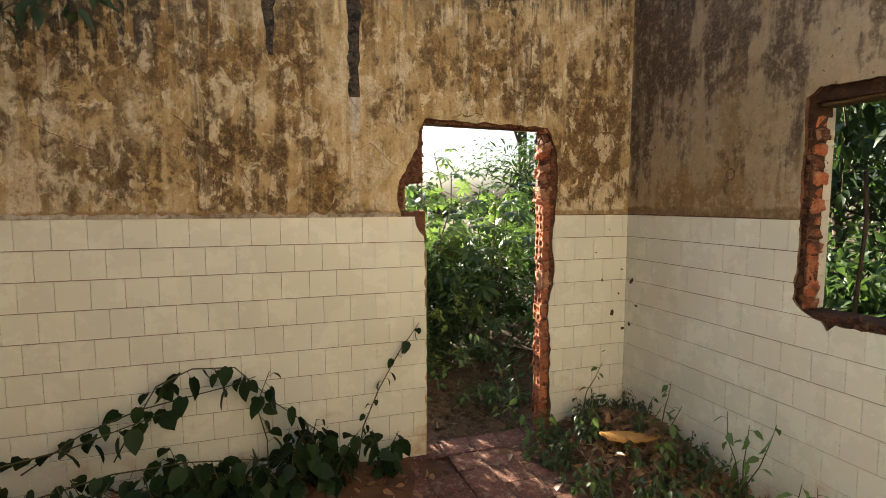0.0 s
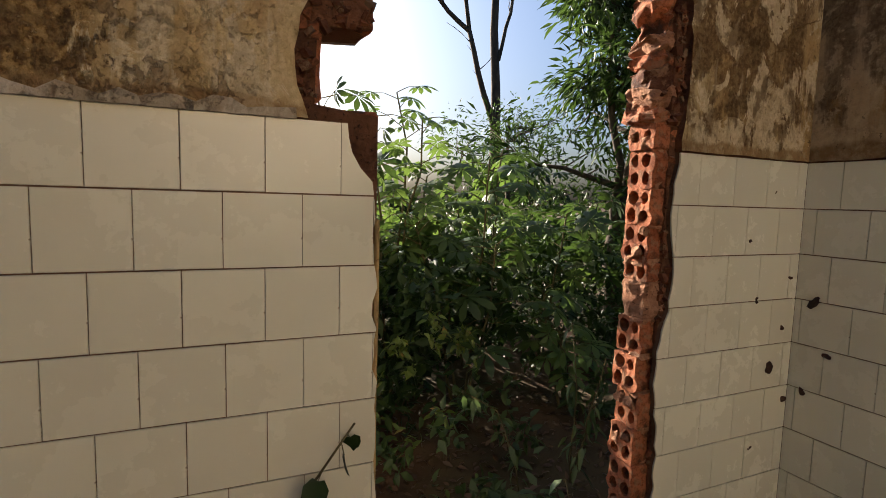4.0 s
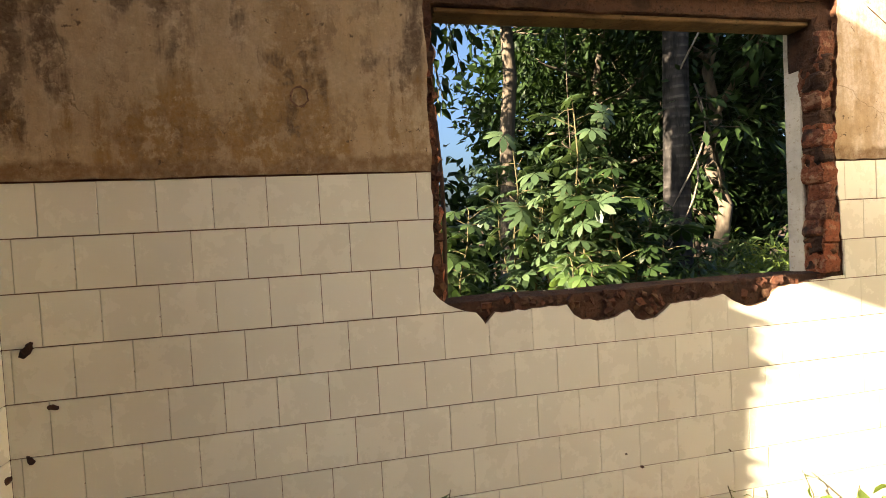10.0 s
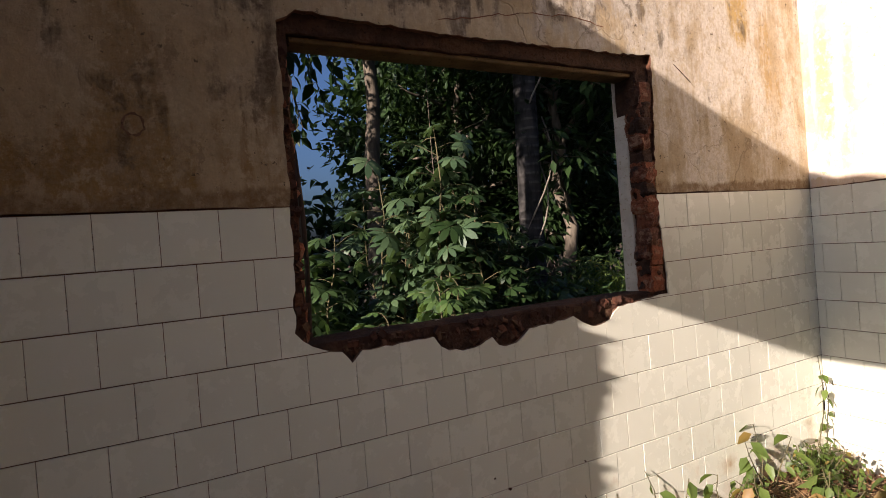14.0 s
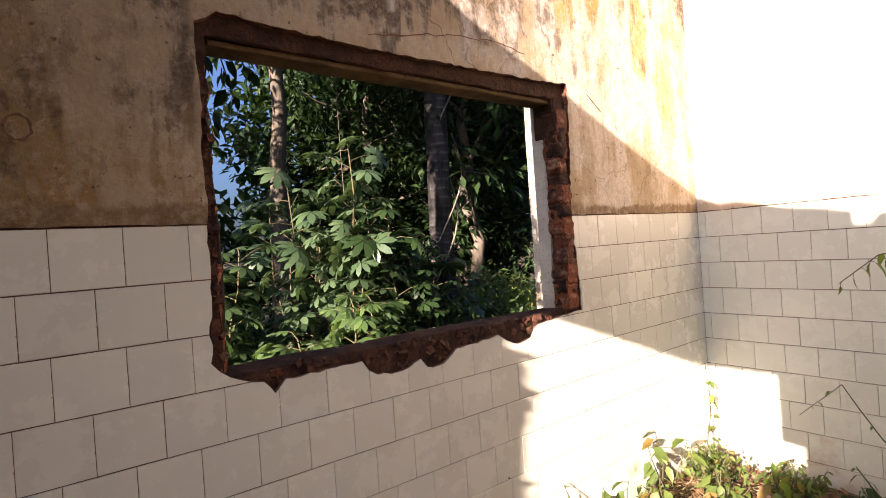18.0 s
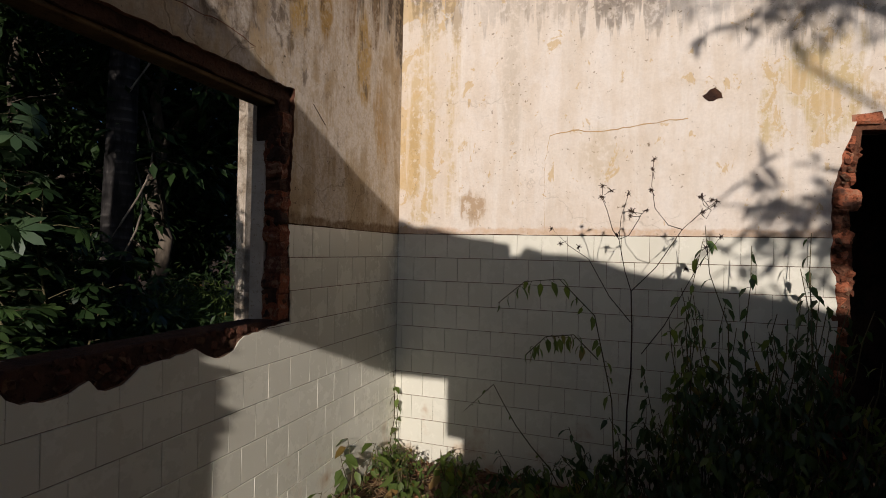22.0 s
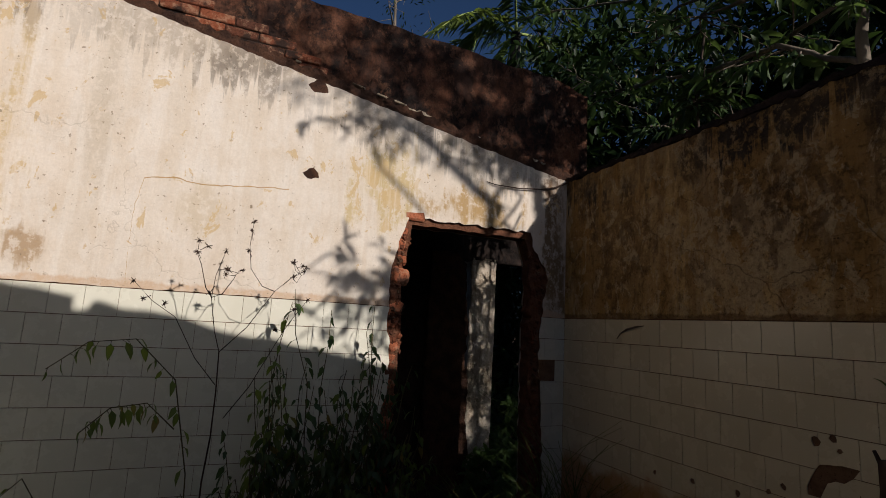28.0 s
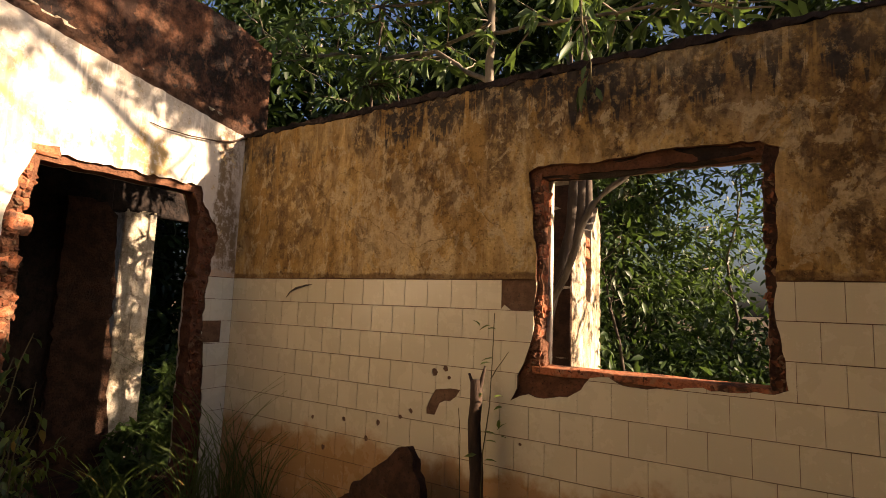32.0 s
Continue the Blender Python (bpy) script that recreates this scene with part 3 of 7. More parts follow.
class Wall:
    """A wall seen from inside: u along it (to the right), height, depth towards the room."""

    def __init__(self, name, m, sign, label):
        self.m, self.s, self.name, self.label = m, sign, name, label
        self.base = None

    def ring(self, pts):
        return [(self.s * a, b) for a, b in pts]

    def slab(self, name, outer, holes, d0, d1, material, label=""):
        v, f = prism(self.ring(outer), [self.ring(h) for h in holes], d0, d1)
        me = mesh_of(name, v, f, material)
        if name == "plaster":
            me.materials.append(M_CORE)
            for p_ in me.polygons:
                p_.material_index = 1 if abs(p_.normal.z) < 0.5 else 0
        if self.base is None:
            self.base = link(self.name, me, None, self.m)
            tagged(self.base, self.label, "wall", kind="structure")
            return self.base
        return link(name, me, self.base, None, label)


def basis(ux, n, o):
    ux, n = Vector(ux), Vector(n)
    m = Matrix((ux, (0, 0, 1), n)).transposed().to_4x4()
    m.translation = o
    return m


WN = Wall("wall_north", basis((1, 0, 0), (0, -1, 0), (0, YN, 0)), 1, "stained ochre plaster wall with white tiled dado and broken doorway")
WE = Wall("wall_east", basis((0, -1, 0), (-1, 0, 0), (XE, 0, 0)), -1, "grey-ochre plaster wall with white tiled dado and broken window opening")
WS = Wall("wall_south", basis((-1, 0, 0), (0, 1, 0), (0, YS, 0)), -1, "sunlit cream plaster wall with tiled dado, broken doorway and brick parapet")
WW = Wall("wall_west", basis((0, 1, 0), (1, 0, 0), (XW, 0, 0)), 1, "brown stained plaster wall with tiled dado and broken window opening")


def head(x):
    """Height of the sloping wall heads."""
    return 2.54 + (x - XW) * (3.22 - 2.54) / (XE - XW)


# openings: what is broken out of plaster and tiles, and what is open through the masonry
N_P = ragged([(1.03, -0.2), (1.033, 0.6), (1.028, 1.30), (1.02, 1.38), (0.975, 1.44), (0.965, 1.503), (0.885, 1.498), (0.858, 1.60), (0.868, 1.70), (0.92, 1.80), (0.98, 1.90),
              (0.992, 2.0), (1.03, 2.075), (1.85, 2.06), (1.88, 2.02), (1.93, 1.88), (1.932, 1.70), (1.922, 1.50), (1.903, 1.32), (1.928, 1.16), (1.922, 1.04), (1.885, 0.92),
              (1.88, 0.82), (1.912, 0.60), (1.902, 0.4), (1.92, 0.2), (1.92, -0.2)], 0.007, 0.03, 1)
N_B = [(1.036, -0.2), (1.036, 1.52), (0.90, 1.535), (0.905, 1.69), (1.015, 1.70), (1.02, 2.055), (1.895, 2.05), (1.905, -0.2)]
E_P = ragged([(1.515, 1.12), (1.50, 1.35), (1.50, 1.60), (1.495, 1.9), (1.50, 2.06), (1.44, 2.10), (1.0, 2.085), (0.5, 2.09), (0.0, 2.10), (-0.085, 2.11), (-0.085, 1.95), (-0.06, 1.55), (-0.085, 1.25),
              (-0.095, 1.06), (0.01, 1.053), (0.20, 1.038), (0.232, 1.02), (0.256, 0.990), (0.30, 0.978), (0.356, 0.980), (0.40, 1.0), (0.446, 1.03), (0.493, 1.02), (0.58, 1.016), (0.66, 1.011), (0.685, 0.99), (0.72, 0.968), (0.77, 0.962), (0.80, 0.972), (0.825, 1.004), (0.85, 0.995), (0.90, 0.978), (0.947, 0.975), (1.0, 0.984), (1.034, 1.005), (1.057, 1.04), (1.18, 1.038), (1.31, 1.036), (1.33, 1.015), (1.345, 1.0), (1.358, 1.02), (1.375, 1.04), (1.466, 1.072)], 0.005, 0.025, 2)
E_B = ragged([(1.478, 1.07), (1.47, 2.035), (0.0, 2.035), (-0.03, 1.07)], 0.006, 0.05, 12)
S_P = ragged([(0.10, -0.2), (0.13, 0.5), (0.12, 0.8), (0.07, 1.0), (0.075, 1.2), (0.10, 1.45), (0.10, 1.72), (0.06, 1.92), (0.0, 2.12), (-0.1, 2.13), (-0.11, 2.09), (-0.93, 2.10), (-0.95, 2.0), (-1.06, 1.86), (-1.09, 1.76),
              (-1.05, 1.62), (-1.045, 1.5), (-1.03, 1.36), (-1.03, 1.2), (-1.06, 0.9), (-1.08, 0.5), (-1.09, -0.2)], 0.010, 0.035, 3)
S_B = ragged([(0.03, -0.2), (0.03, 0.9), (0.0, 1.3), (0.02, 1.7), (-0.03, 2.045), (-0.90, 2.05), (-0.98, 1.8), (-0.96, 1.3), (-0.98, -0.2)], 0.008, 0.05, 13)
W_P = ragged([(0.93, 1.04), (0.975, 1.14), (1.0, 1.22), (1.018, 1.45), (1.015, 1.65), (0.985, 1.95), (0.975, 2.04), (1.02, 2.062), (1.085, 2.065), (1.32, 2.05), (1.45, 2.06), (1.62, 2.075), (1.80, 2.07), (1.95, 2.065), (2.02, 2.03), (2.0, 1.94), (2.003, 1.70), (1.988, 1.45), (1.99, 1.33), (2.014, 1.20),
              (2.02, 1.09), (1.975, 1.07), (1.67, 1.062), (1.55, 1.045), (1.45, 1.040), (1.39, 1.055), (1.36, 1.072), (1.28, 1.062), (1.24, 1.005), (1.178, 0.965), (1.064, 0.945), (0.99, 0.957), (0.95, 0.945), (0.897, 0.917), (0.93, 0.98)], 0.006, 0.03, 4)
W_B = ragged([(1.028, 1.085), (1.028, 2.012), (1.965, 2.01), (1.968, 1.07)], 0.006, 0.05, 14)
W_HOLE = ragged([(0.43, 0.85), (0.47, 0.92), (0.62, 0.935), (0.56, 0.87), (0.50, 0.855), (0.47, 0.79), (0.42, 0.79)], 0.008, 0.03, 5)
W_MISS = [(0.836, 1.352), (0.836, 1.502), (1.02, 1.502), (1.02, 1.352), (0.89, 1.35), (0.855, 1.375)]

EDGE = ((WN, (XW, XE), N_P, N_B), (WE, (YS, YN), E_P, E_B), (WS, (XW, XE), S_P, S_B), (WW, (YS, YN), W_P, W_B))
PLAST = {"wall_north": M_PN, "wall_east": M_PE, "wall_south": M_PS, "wall_west": M_PW}


def top_of(w, a):
    return head(a) if w in (WN, WS) else (3.22 if w is WE else 2.54)


for w, (a0, a1), P, B in EDGE:
    ext = THICK if w in (WE, WW) else 0.0
    outline = [(a0 - ext, -0.25), (a1 + ext, -0.25)]
    rg = random.Random(len(w.name))
    k, jag = (130, 0.006) if w is WS else (40, 0.016)
    crest = [(a1 + ext - (a1 - a0 + 2 * ext) * i / k, top_of(w, a1 + ext - (a1 - a0 + 2 * ext) * i / k) + rg.uniform(-jag, jag * 0.8)) for i in range(k + 1)]
    if w is WN:
        crest = [(a, z) for a, z in crest if not 0.56 < a < 0.68] + [(0.67, head(0.67)), (0.665, head(0.67) - 0.07), (0.575, head(0.57) - 0.06), (0.57, head(0.57))]
        crest.sort(key=lambda p: -p[0])
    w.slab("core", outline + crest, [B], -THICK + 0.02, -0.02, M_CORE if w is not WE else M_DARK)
    zt = 1.503
    up = [(a0, zt + 0.0), (a1, zt + 0.0)] + [(min(max(a, a0), a1), z - 0.012) for a, z in crest]
    up = ragged([(a0, zt), (a1, zt)], 0.003, 0.05, 7, closed=False) + up[2:]
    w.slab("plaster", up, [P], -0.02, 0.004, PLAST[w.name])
    holes = [P] + ([W_HOLE, W_MISS] if w is WW else [])
    w.slab("mortar_bed", [(a0, -0.2), (a1, -0.2), (a1, zt - 0.002), (a0, zt - 0.002)], [P], -0.02, -0.005, M_BED)
    w.slab("outer_render", [(a0 - ext, -0.25), (a1 + ext, -0.25)] + [(a, z - 0.02) for a, z in crest], [B], -THICK, -THICK + 0.02, M_OUT)


# ---- masonry pieces: lintels, jamb bricks, parapet ----
def block(w, name, a0, a1, z0, z1, d0, d1, material, label="", uneven=0.0, seed=0):
    bm = box_bm(abs(a1 - a0), z1 - z0, d1 - d0, (w.s * (a0 + a1) / 2, (z0 + z1) / 2, (d0 + d1) / 2), 0.004)
    if uneven:
        bmesh.ops.subdivide_edges(bm, edges=[e for e in bm.edges if e.calc_length() > 0.05], cuts=6, use_grid_fill=True)
        roughen(bm, uneven, 14.0, seed)
    return part(name, bm, material, w.base, label)


block(WN, "lintel", 0.96, 1.98, 2.056, 2.19, -0.128, -0.022, M_CONC, "stained concrete lintel", 0.006, 1)
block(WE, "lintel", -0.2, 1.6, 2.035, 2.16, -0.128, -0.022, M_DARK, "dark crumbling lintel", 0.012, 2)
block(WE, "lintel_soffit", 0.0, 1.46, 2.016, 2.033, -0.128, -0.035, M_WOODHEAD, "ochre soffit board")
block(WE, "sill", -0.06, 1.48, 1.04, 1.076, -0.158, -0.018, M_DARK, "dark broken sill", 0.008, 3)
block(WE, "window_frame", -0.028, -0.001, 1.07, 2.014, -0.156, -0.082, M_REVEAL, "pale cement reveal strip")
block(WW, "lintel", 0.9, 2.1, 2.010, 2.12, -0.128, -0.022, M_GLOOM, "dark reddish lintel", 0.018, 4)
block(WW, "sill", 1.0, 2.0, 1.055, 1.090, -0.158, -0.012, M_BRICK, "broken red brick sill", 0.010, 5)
block(WS, "lintel", -1.05, 0.1, 2.052, 2.17, -0.128, -0.024, M_DARK, "dark lintel", 0.008, 6)


def hollow_brick_mesh(name, wd, ht, ln, material, rows=2, cols=2, seed=0, rad=0.37):
    """A fired hollow brick lying with its holes to the front; z is the way the holes run."""
    rg = random.Random(seed)
    c = 0.006
    outer = ragged([(-wd / 2 + c, -ht / 2), (wd / 2 - c, -ht / 2), (wd / 2, -ht / 2 + c), (wd / 2, ht / 2 - c), (wd / 2 - c, ht / 2), (-wd / 2 + c, ht / 2), (-wd / 2, ht / 2 - c), (-wd / 2, -ht / 2 + c)], 0.005, 0.018, seed)
    holes = []
    for i in range(cols):
        for j in range(rows):
            cx, cy = (i + 0.5 - cols / 2) * wd / cols * 0.94, (j + 0.5 - rows / 2) * ht / rows * 0.94
            r = min(wd / cols, ht / rows) * rad * rg.uniform(0.9, 1.12)
            holes.append([(cx + r * 0.95 * math.cos(k * math.tau / 10), cy + r * 1.1 * math.sin(k * math.tau / 10)) for k in range(10)])
    v, f = prism(outer, holes, -ln, 0)
    v = [(x + rg.uniform(-1, 1) * 0.002, y + rg.uniform(-1, 1) * 0.002, z + noise.noise(Vector((x * 18, y * 18, seed))) * 0.006 + noise.noise(Vector((x * 60, y * 60, seed + 5))) * 0.004) for x, y, z in v]
    return mesh_of(name, v, f, material)


HB = [hollow_brick_mesh("brick", 0.096, 0.110, 0.13, M_BRICK, seed=i) for i in range(4)]
HB_HALF = [hollow_brick_mesh("brick", 0.096, ht_, 0.13, M_BRICK, rows=1, seed=60 + i, rad=r_) for i, (ht_, r_) in enumerate(((0.055, 0.40), (0.078, 0.33)))]
HB_N = [hollow_brick_mesh("brick", 0.080, 0.108, 0.045, M_BRICK, seed=40 + i, rad=0.33) for i in range(3)]
HB_OLD = [hollow_brick_mesh("brick", 0.085, 0.112, 0.066, M_BRICK_OLD, seed=20 + i, rad=0.34) for i in range(3)]


def jamb(w, at, facing, z0, z1, meshes, seed, course=0.114, depth=-0.076, sway=0.02, skip=(), push={}):
    """Bricks of a broken jamb, one on the other; facing: +1 where they look along the growing coordinate."""
    rg = random.Random(seed)
    z, i = z0, 0
    while z + course <= z1 + 0.02:
        if i not in skip:
            fu = w.s * facing
            m = Matrix(((0, 0, fu), (0, 1, 0), (-fu, 0, 0))).to_4x4()
            m.translation = (w.s * (at - facing * push.get(i, 0.0) + rg.uniform(-sway, sway)), z + course / 2, depth + rg.uniform(-0.006, 0.006))
            link("brick", meshes[rg.randrange(len(meshes))], w.base, m @ pose(0, 0, 0, rg.uniform(-0.7, 0.7), rg.uniform(-0.8, 0.8), rg.uniform(-0.8, 0.8)))
        z += course
        i += 1


jamb(WN, 1.846, -1, 0.004, 1.012, HB, 5, course=0.112, sway=0.007)
jamb(WN, 1.850, -1, 1.123, 1.180, HB_HALF[:1], 6, course=0.057, sway=0.003)
jamb(WN, 1.848, -1, 1.180, 1.504, HB, 9, course=0.108, sway=0.008)
jamb(WN, 1.842, -1, 1.504, 1.584, HB_HALF[1:], 8, course=0.080, sway=0.004)
rgj = random.Random(77)
for i in range(10):
    bm = box_bm(rgj.uniform(0.085, 0.125), rgj.uniform(0.045, 0.075), 0.105, (1.888 + rgj.uniform(-0.018, 0.016), 1.605 + i * 0.049, -0.078), 0.010, pose(0, 0, 0, rgj.uniform(-9, 9), rgj.uniform(-9, 9), rgj.uniform(-16, 16)))
    bmesh.ops.subdivide_edges(bm, edges=[e for e in bm.edges if e.calc_length() > 0.02], cuts=3, use_grid_fill=True)
    part("brick", roughen(roughen(bm, 0.024, 20, i * 3.1), 0.012, 60, i), (M_BRICK, M_JOINT, M_BRICK_OLD)[i % 3], WN.base, "broken crumbling brick")
for i, z_ in enumerate([0.004 + k * 0.112 for k in range(10)] + [1.18 + k * 0.108 for k in range(4)] + [1.123, 1.59]):
    bm = box_bm(rgj.uniform(0.07, 0.092), rgj.uniform(0.014, 0.026), 0.088, (1.893 + rgj.uniform(-0.008, 0.010), z_ + rgj.uniform(-0.005, 0.005), -0.074), 0.004, pose(0, 0, 0, rgj.uniform(-4, 4), 0, rgj.uniform(-6, 6)))
    bmesh.ops.subdivide_edges(bm, edges=[e for e in bm.edges if e.calc_length() > 0.03], cuts=3, use_grid_fill=True)
    part("mortar", roughen(bm, 0.016, 34, i * 1.7), M_JOINT, WN.base)
for i in range(9):
    z_ = rgj.choice((0.45, 0.62, 0.78, 0.9, 1.2, 1.3, 1.37, 1.46, 1.52)) + rgj.uniform(-0.03, 0.03)
    bm = box_bm(0.016, rgj.uniform(0.02, 0.035), rgj.uniform(0.02, 0.04), (1.843, z_, -0.076 + rgj.uniform(-0.035, 0.035)), 0.005)
    bmesh.ops.subdivide_edges(bm, edges=[e for e in bm.edges if e.calc_length() > 0.01], cuts=2, use_grid_fill=True)
    part("mortar", roughen(bm, 0.010, 60, i * 2.9), M_JOINT, WN.base, "crumb of mortar stuck on the brick")
rgk = random.Random(16)
for i in range(14):
    z_ = 1.10 + i * 0.066
    bm = box_bm(0.05, 0.062, 0.10, (-(1.494 + rgk.uniform(-0.008, 0.006)), z_, -0.074 + rgk.uniform(-0.008, 0.004)), 0.010, pose(0, 0, 0, rgk.uniform(-6, 6), rgk.uniform(-6, 6), rgk.uniform(-8, 8)))
    bmesh.ops.subdivide_edges(bm, edges=[e for e in bm.edges if e.calc_length() > 0.02], cuts=2, use_grid_fill=True)
    part("brick", roughen(bm, 0.013, 26, i * 2.3), M_BRICK if rgk.random() < 0.6 else M_BRICK_OLD, WE.base, "broken orange brick")
jamb(WE, 1.471, -1, 1.19, 1.9, HB_N, 16, sway=0.005, depth=-0.072, skip=(1, 2, 4, 5))
block(WE, "window_frame", 1.4685, 1.476, 1.078, 2.014, -0.156, -0.102, M_REVEAL, "pale cement reveal strip")
jamb(WE, -0.006, 1, 1.075, 1.98, HB_OLD, 6, sway=0.008, depth=-0.042, skip=(2, 5))
for i in range(13):
    bm = box_bm(0.058, rgk.uniform(0.05, 0.08), 0.085, (0.028 + rgk.uniform(-0.012, 0.010), 1.11 + i * 0.069, -0.036 + rgk.uniform(-0.008, 0.008)), 0.010, pose(0, 0, 0, rgk.uniform(-8, 8), rgk.uniform(-6, 6), rgk.uniform(-10, 10)))
    bmesh.ops.subdivide_edges(bm, edges=[e for e in bm.edges if e.calc_length() > 0.02], cuts=2, use_grid_fill=True)
    part("brick", roughen(bm, 0.015, 26, 80 + i * 2.3), M_BRICK_OLD if rgk.random() < 0.6 else M_DARK, WE.base, "broken sooty brick")
jamb(WW, 1.046, 1, 1.09, 1.97, HB_N, 7, sway=0.012, depth=-0.062, skip=(1, 4, 5))
block(WW, "window_frame", 1.028, 1.052, 1.09, 2.01, -0.156, -0.118, M_REVEAL, "pale cement reveal strip")
for i in range(14):
    bm = box_bm(0.06, 0.064, 0.085, (1.018 + rgk.uniform(-0.012, 0.012), 1.12 + i * 0.066, -0.058 + rgk.uniform(-0.01, 0.006)), 0.010, pose(0, 0, 0, rgk.uniform(-8, 8), rgk.uniform(-6, 6), rgk.uniform(-9, 9)))
    bmesh.ops.subdivide_edges(bm, edges=[e for e in bm.edges if e.calc_length() > 0.02], cuts=2, use_grid_fill=True)
    part("brick", roughen(bm, 0.014, 26, 40 + i * 2.3), M_BRICK if rgk.random() < 0.7 else M_CORE, WW.base, "broken orange brick")


def smear_mesh(name, ring, d0, d1, material, seed, amp=0.008):
    v, f = prism(ring, [], d0, d1)
    bm = bmesh.new()
    bv = [bm.verts.new(p) for p in v]
    for q in f:
        bm.faces.new([bv[i] for i in q])
    bmesh.ops.subdivide_edges(bm, edges=[e for e in bm.edges if e.calc_length() > 0.04], cuts=2, use_grid_fill=True)
    roughen(bm, amp, 25, seed)
    return bm


def mortar_strip(w, a, z0, z1, width, d0, d1, material, seed, label=""):
    """Uneven mortar and broken brick along a jamb."""
    ring = ragged([(w.s * (a - width / 2), z0), (w.s * (a + width / 2), z0), (w.s * (a + width / 2), z1), (w.s * (a - width / 2), z1)], width * 0.22, 0.045, seed)
    part("mortar", smear_mesh("mortar", ring, d0, d1, material, seed), material, w.base, label)


mortar_strip(WN, 1.925, 0.0, 2.04, 0.02, -0.10, -0.03, M_DARK, 31, "crumbled dark mortar")
mortar_strip(WE, -0.045, 1.06, 2.05, 0.06, -0.11, -0.012, M_DARK, 32)
mortar_strip(WE, 1.490, 1.08, 2.04, 0.022, -0.12, -0.02, M_CORE, 33)
mortar_strip(WW, 1.015, 1.0, 2.03, 0.05, -0.11, -0.02, M_CORE, 34)
mortar_strip(WW, 1.99, 1.08, 2.05, 0.045, -0.12, -0.014, M_DARK, 35)
mortar_strip(WS, -1.0, 0.0, 2.03, 0.09, -0.11, -0.016, M_CORE, 36)
bm = box_bm(0.080, 0.116, 0.098, (1.888, 1.066, -0.072), 0.010, pose(0, 0, 0, 0, 0, 4))
bmesh.ops.subdivide_edges(bm, edges=[e for e in bm.edges if e.calc_length() > 0.03], cuts=4, use_grid_fill=True)
part("mortar_lump", roughen(bm, 0.012, 26, 3), M_JOINT, WN.base, "broken brick smeared with mortar")



def rubble(w, P, B, n, seed, material, label, size=(0.012, 0.034), grow=0.012, zmin=0.0, zmax=9.0, keep=None):
    """Crumbled lumps of brick and mortar in the broken margin between plaster and opening, joined into one part."""
    rr = random.Random(seed)
    xs, zs = [p[0] for p in P], [p[1] for p in P]
    vs, fs = [], []
    tries = 0
    while n and tries < 60000:
        tries += 1
        p = (rr.uniform(min(xs), max(xs)), rr.uniform(max(zmin, min(zs)), max(zs)))
        if not inside(p, P) or inside(p, B):
            continue
        if p[1] > zmax or (keep and not keep(*p)):
            continue
        n -= 1
        s = rr.uniform(*size)
        m = Matrix.Rotation(rr.uniform(0, 3), 3, Vector((rr.uniform(-1, 1), rr.uniform(-1, 1), 1)))
        o = len(vs)
        c = Vector((w.s * p[0], p[1], -0.022 + rr.uniform(-0.004, grow)))
        for x in (-1, 1):
            for y in (-1, 1):
                for z_ in (-1, 1):
                    v_ = m @ Vector((x * rr.uniform(0.5, 1.0), y * rr.uniform(0.6, 1.1), z_ * rr.uniform(0.35, 0.7))) * s * 0.6
                    vs.append(c + v_)
        fs += [tuple(o + i for i in f_) for f_ in ((0, 1, 3, 2), (4, 6, 7, 5), (0, 4, 5, 1), (2, 3, 7, 6), (0, 2, 6, 4), (1, 5, 7, 3))]
    tagged(link("crumbled_masonry", mesh_of("crumbled_masonry", vs, fs, material), w.base, None, label), kind="stuff")


rubble(WN, N_P, N_B, 230, 61, M_RUB, "crumbled red brick and mortar", size=(0.008, 0.026), grow=0.004, keep=lambda a, z_: a > 1.6 or z_ > 1.55)
rubble(WE, E_P, E_B, 210, 62, M_RUB_D, "crumbled dark brick and mortar", size=(0.010, 0.030), grow=0.003, zmax=1.98)
rubble(WS, S_P, S_B, 300, 63, M_RUB, "crumbled red brick and mortar", zmax=2.0)
rubble(WW, W_P, W_B, 220, 64, M_RUB, "crumbled red brick and mortar", size=(0.010, 0.028), grow=0.004, zmax=1.97, keep=lambda a, z_: z_ > 1.07)
block(WN, "jamb_edge", 1.0295, 1.0400, -0.05, 1.30, -0.152, -0.0045, M_EDGE, "thin ochre mortar edge of the cut jamb", 0.0025, 9)

rg = random.Random(8)
z = 0.02
while z < 2.05:
    h = rg.uniform(0.06, 0.12)
    ln = rg.uniform(0.08, 0.15)
    bm = box_bm(ln, h - 0.004, 0.11, (-(0.045 + rg.uniform(-0.02, 0.03) + (0.03 if z < 1 else 0)), z + h / 2, -0.062 + rg.uniform(-0.01, 0.01)), 0.02, pose(0, 0, 0, 0, 0, rg.uniform(-9, 9)))
    bmesh.ops.subdivide_edges(bm, edges=[e for e in bm.edges if e.calc_length() > 0.03], cuts=2, use_grid_fill=True)
    part("brick", roughen(bm, 0.022, 17, z * 9), M_BRICK if rg.random() < 0.7 else M_CORE, WS.base)
    z += h
part("brick", roughen(box_bm(0.15, 0.06, 0.10, (0.04, 2.10, -0.045), 0.012), 0.006, 20, 4), M_BRICK, WS.base, "loose orange brick end")
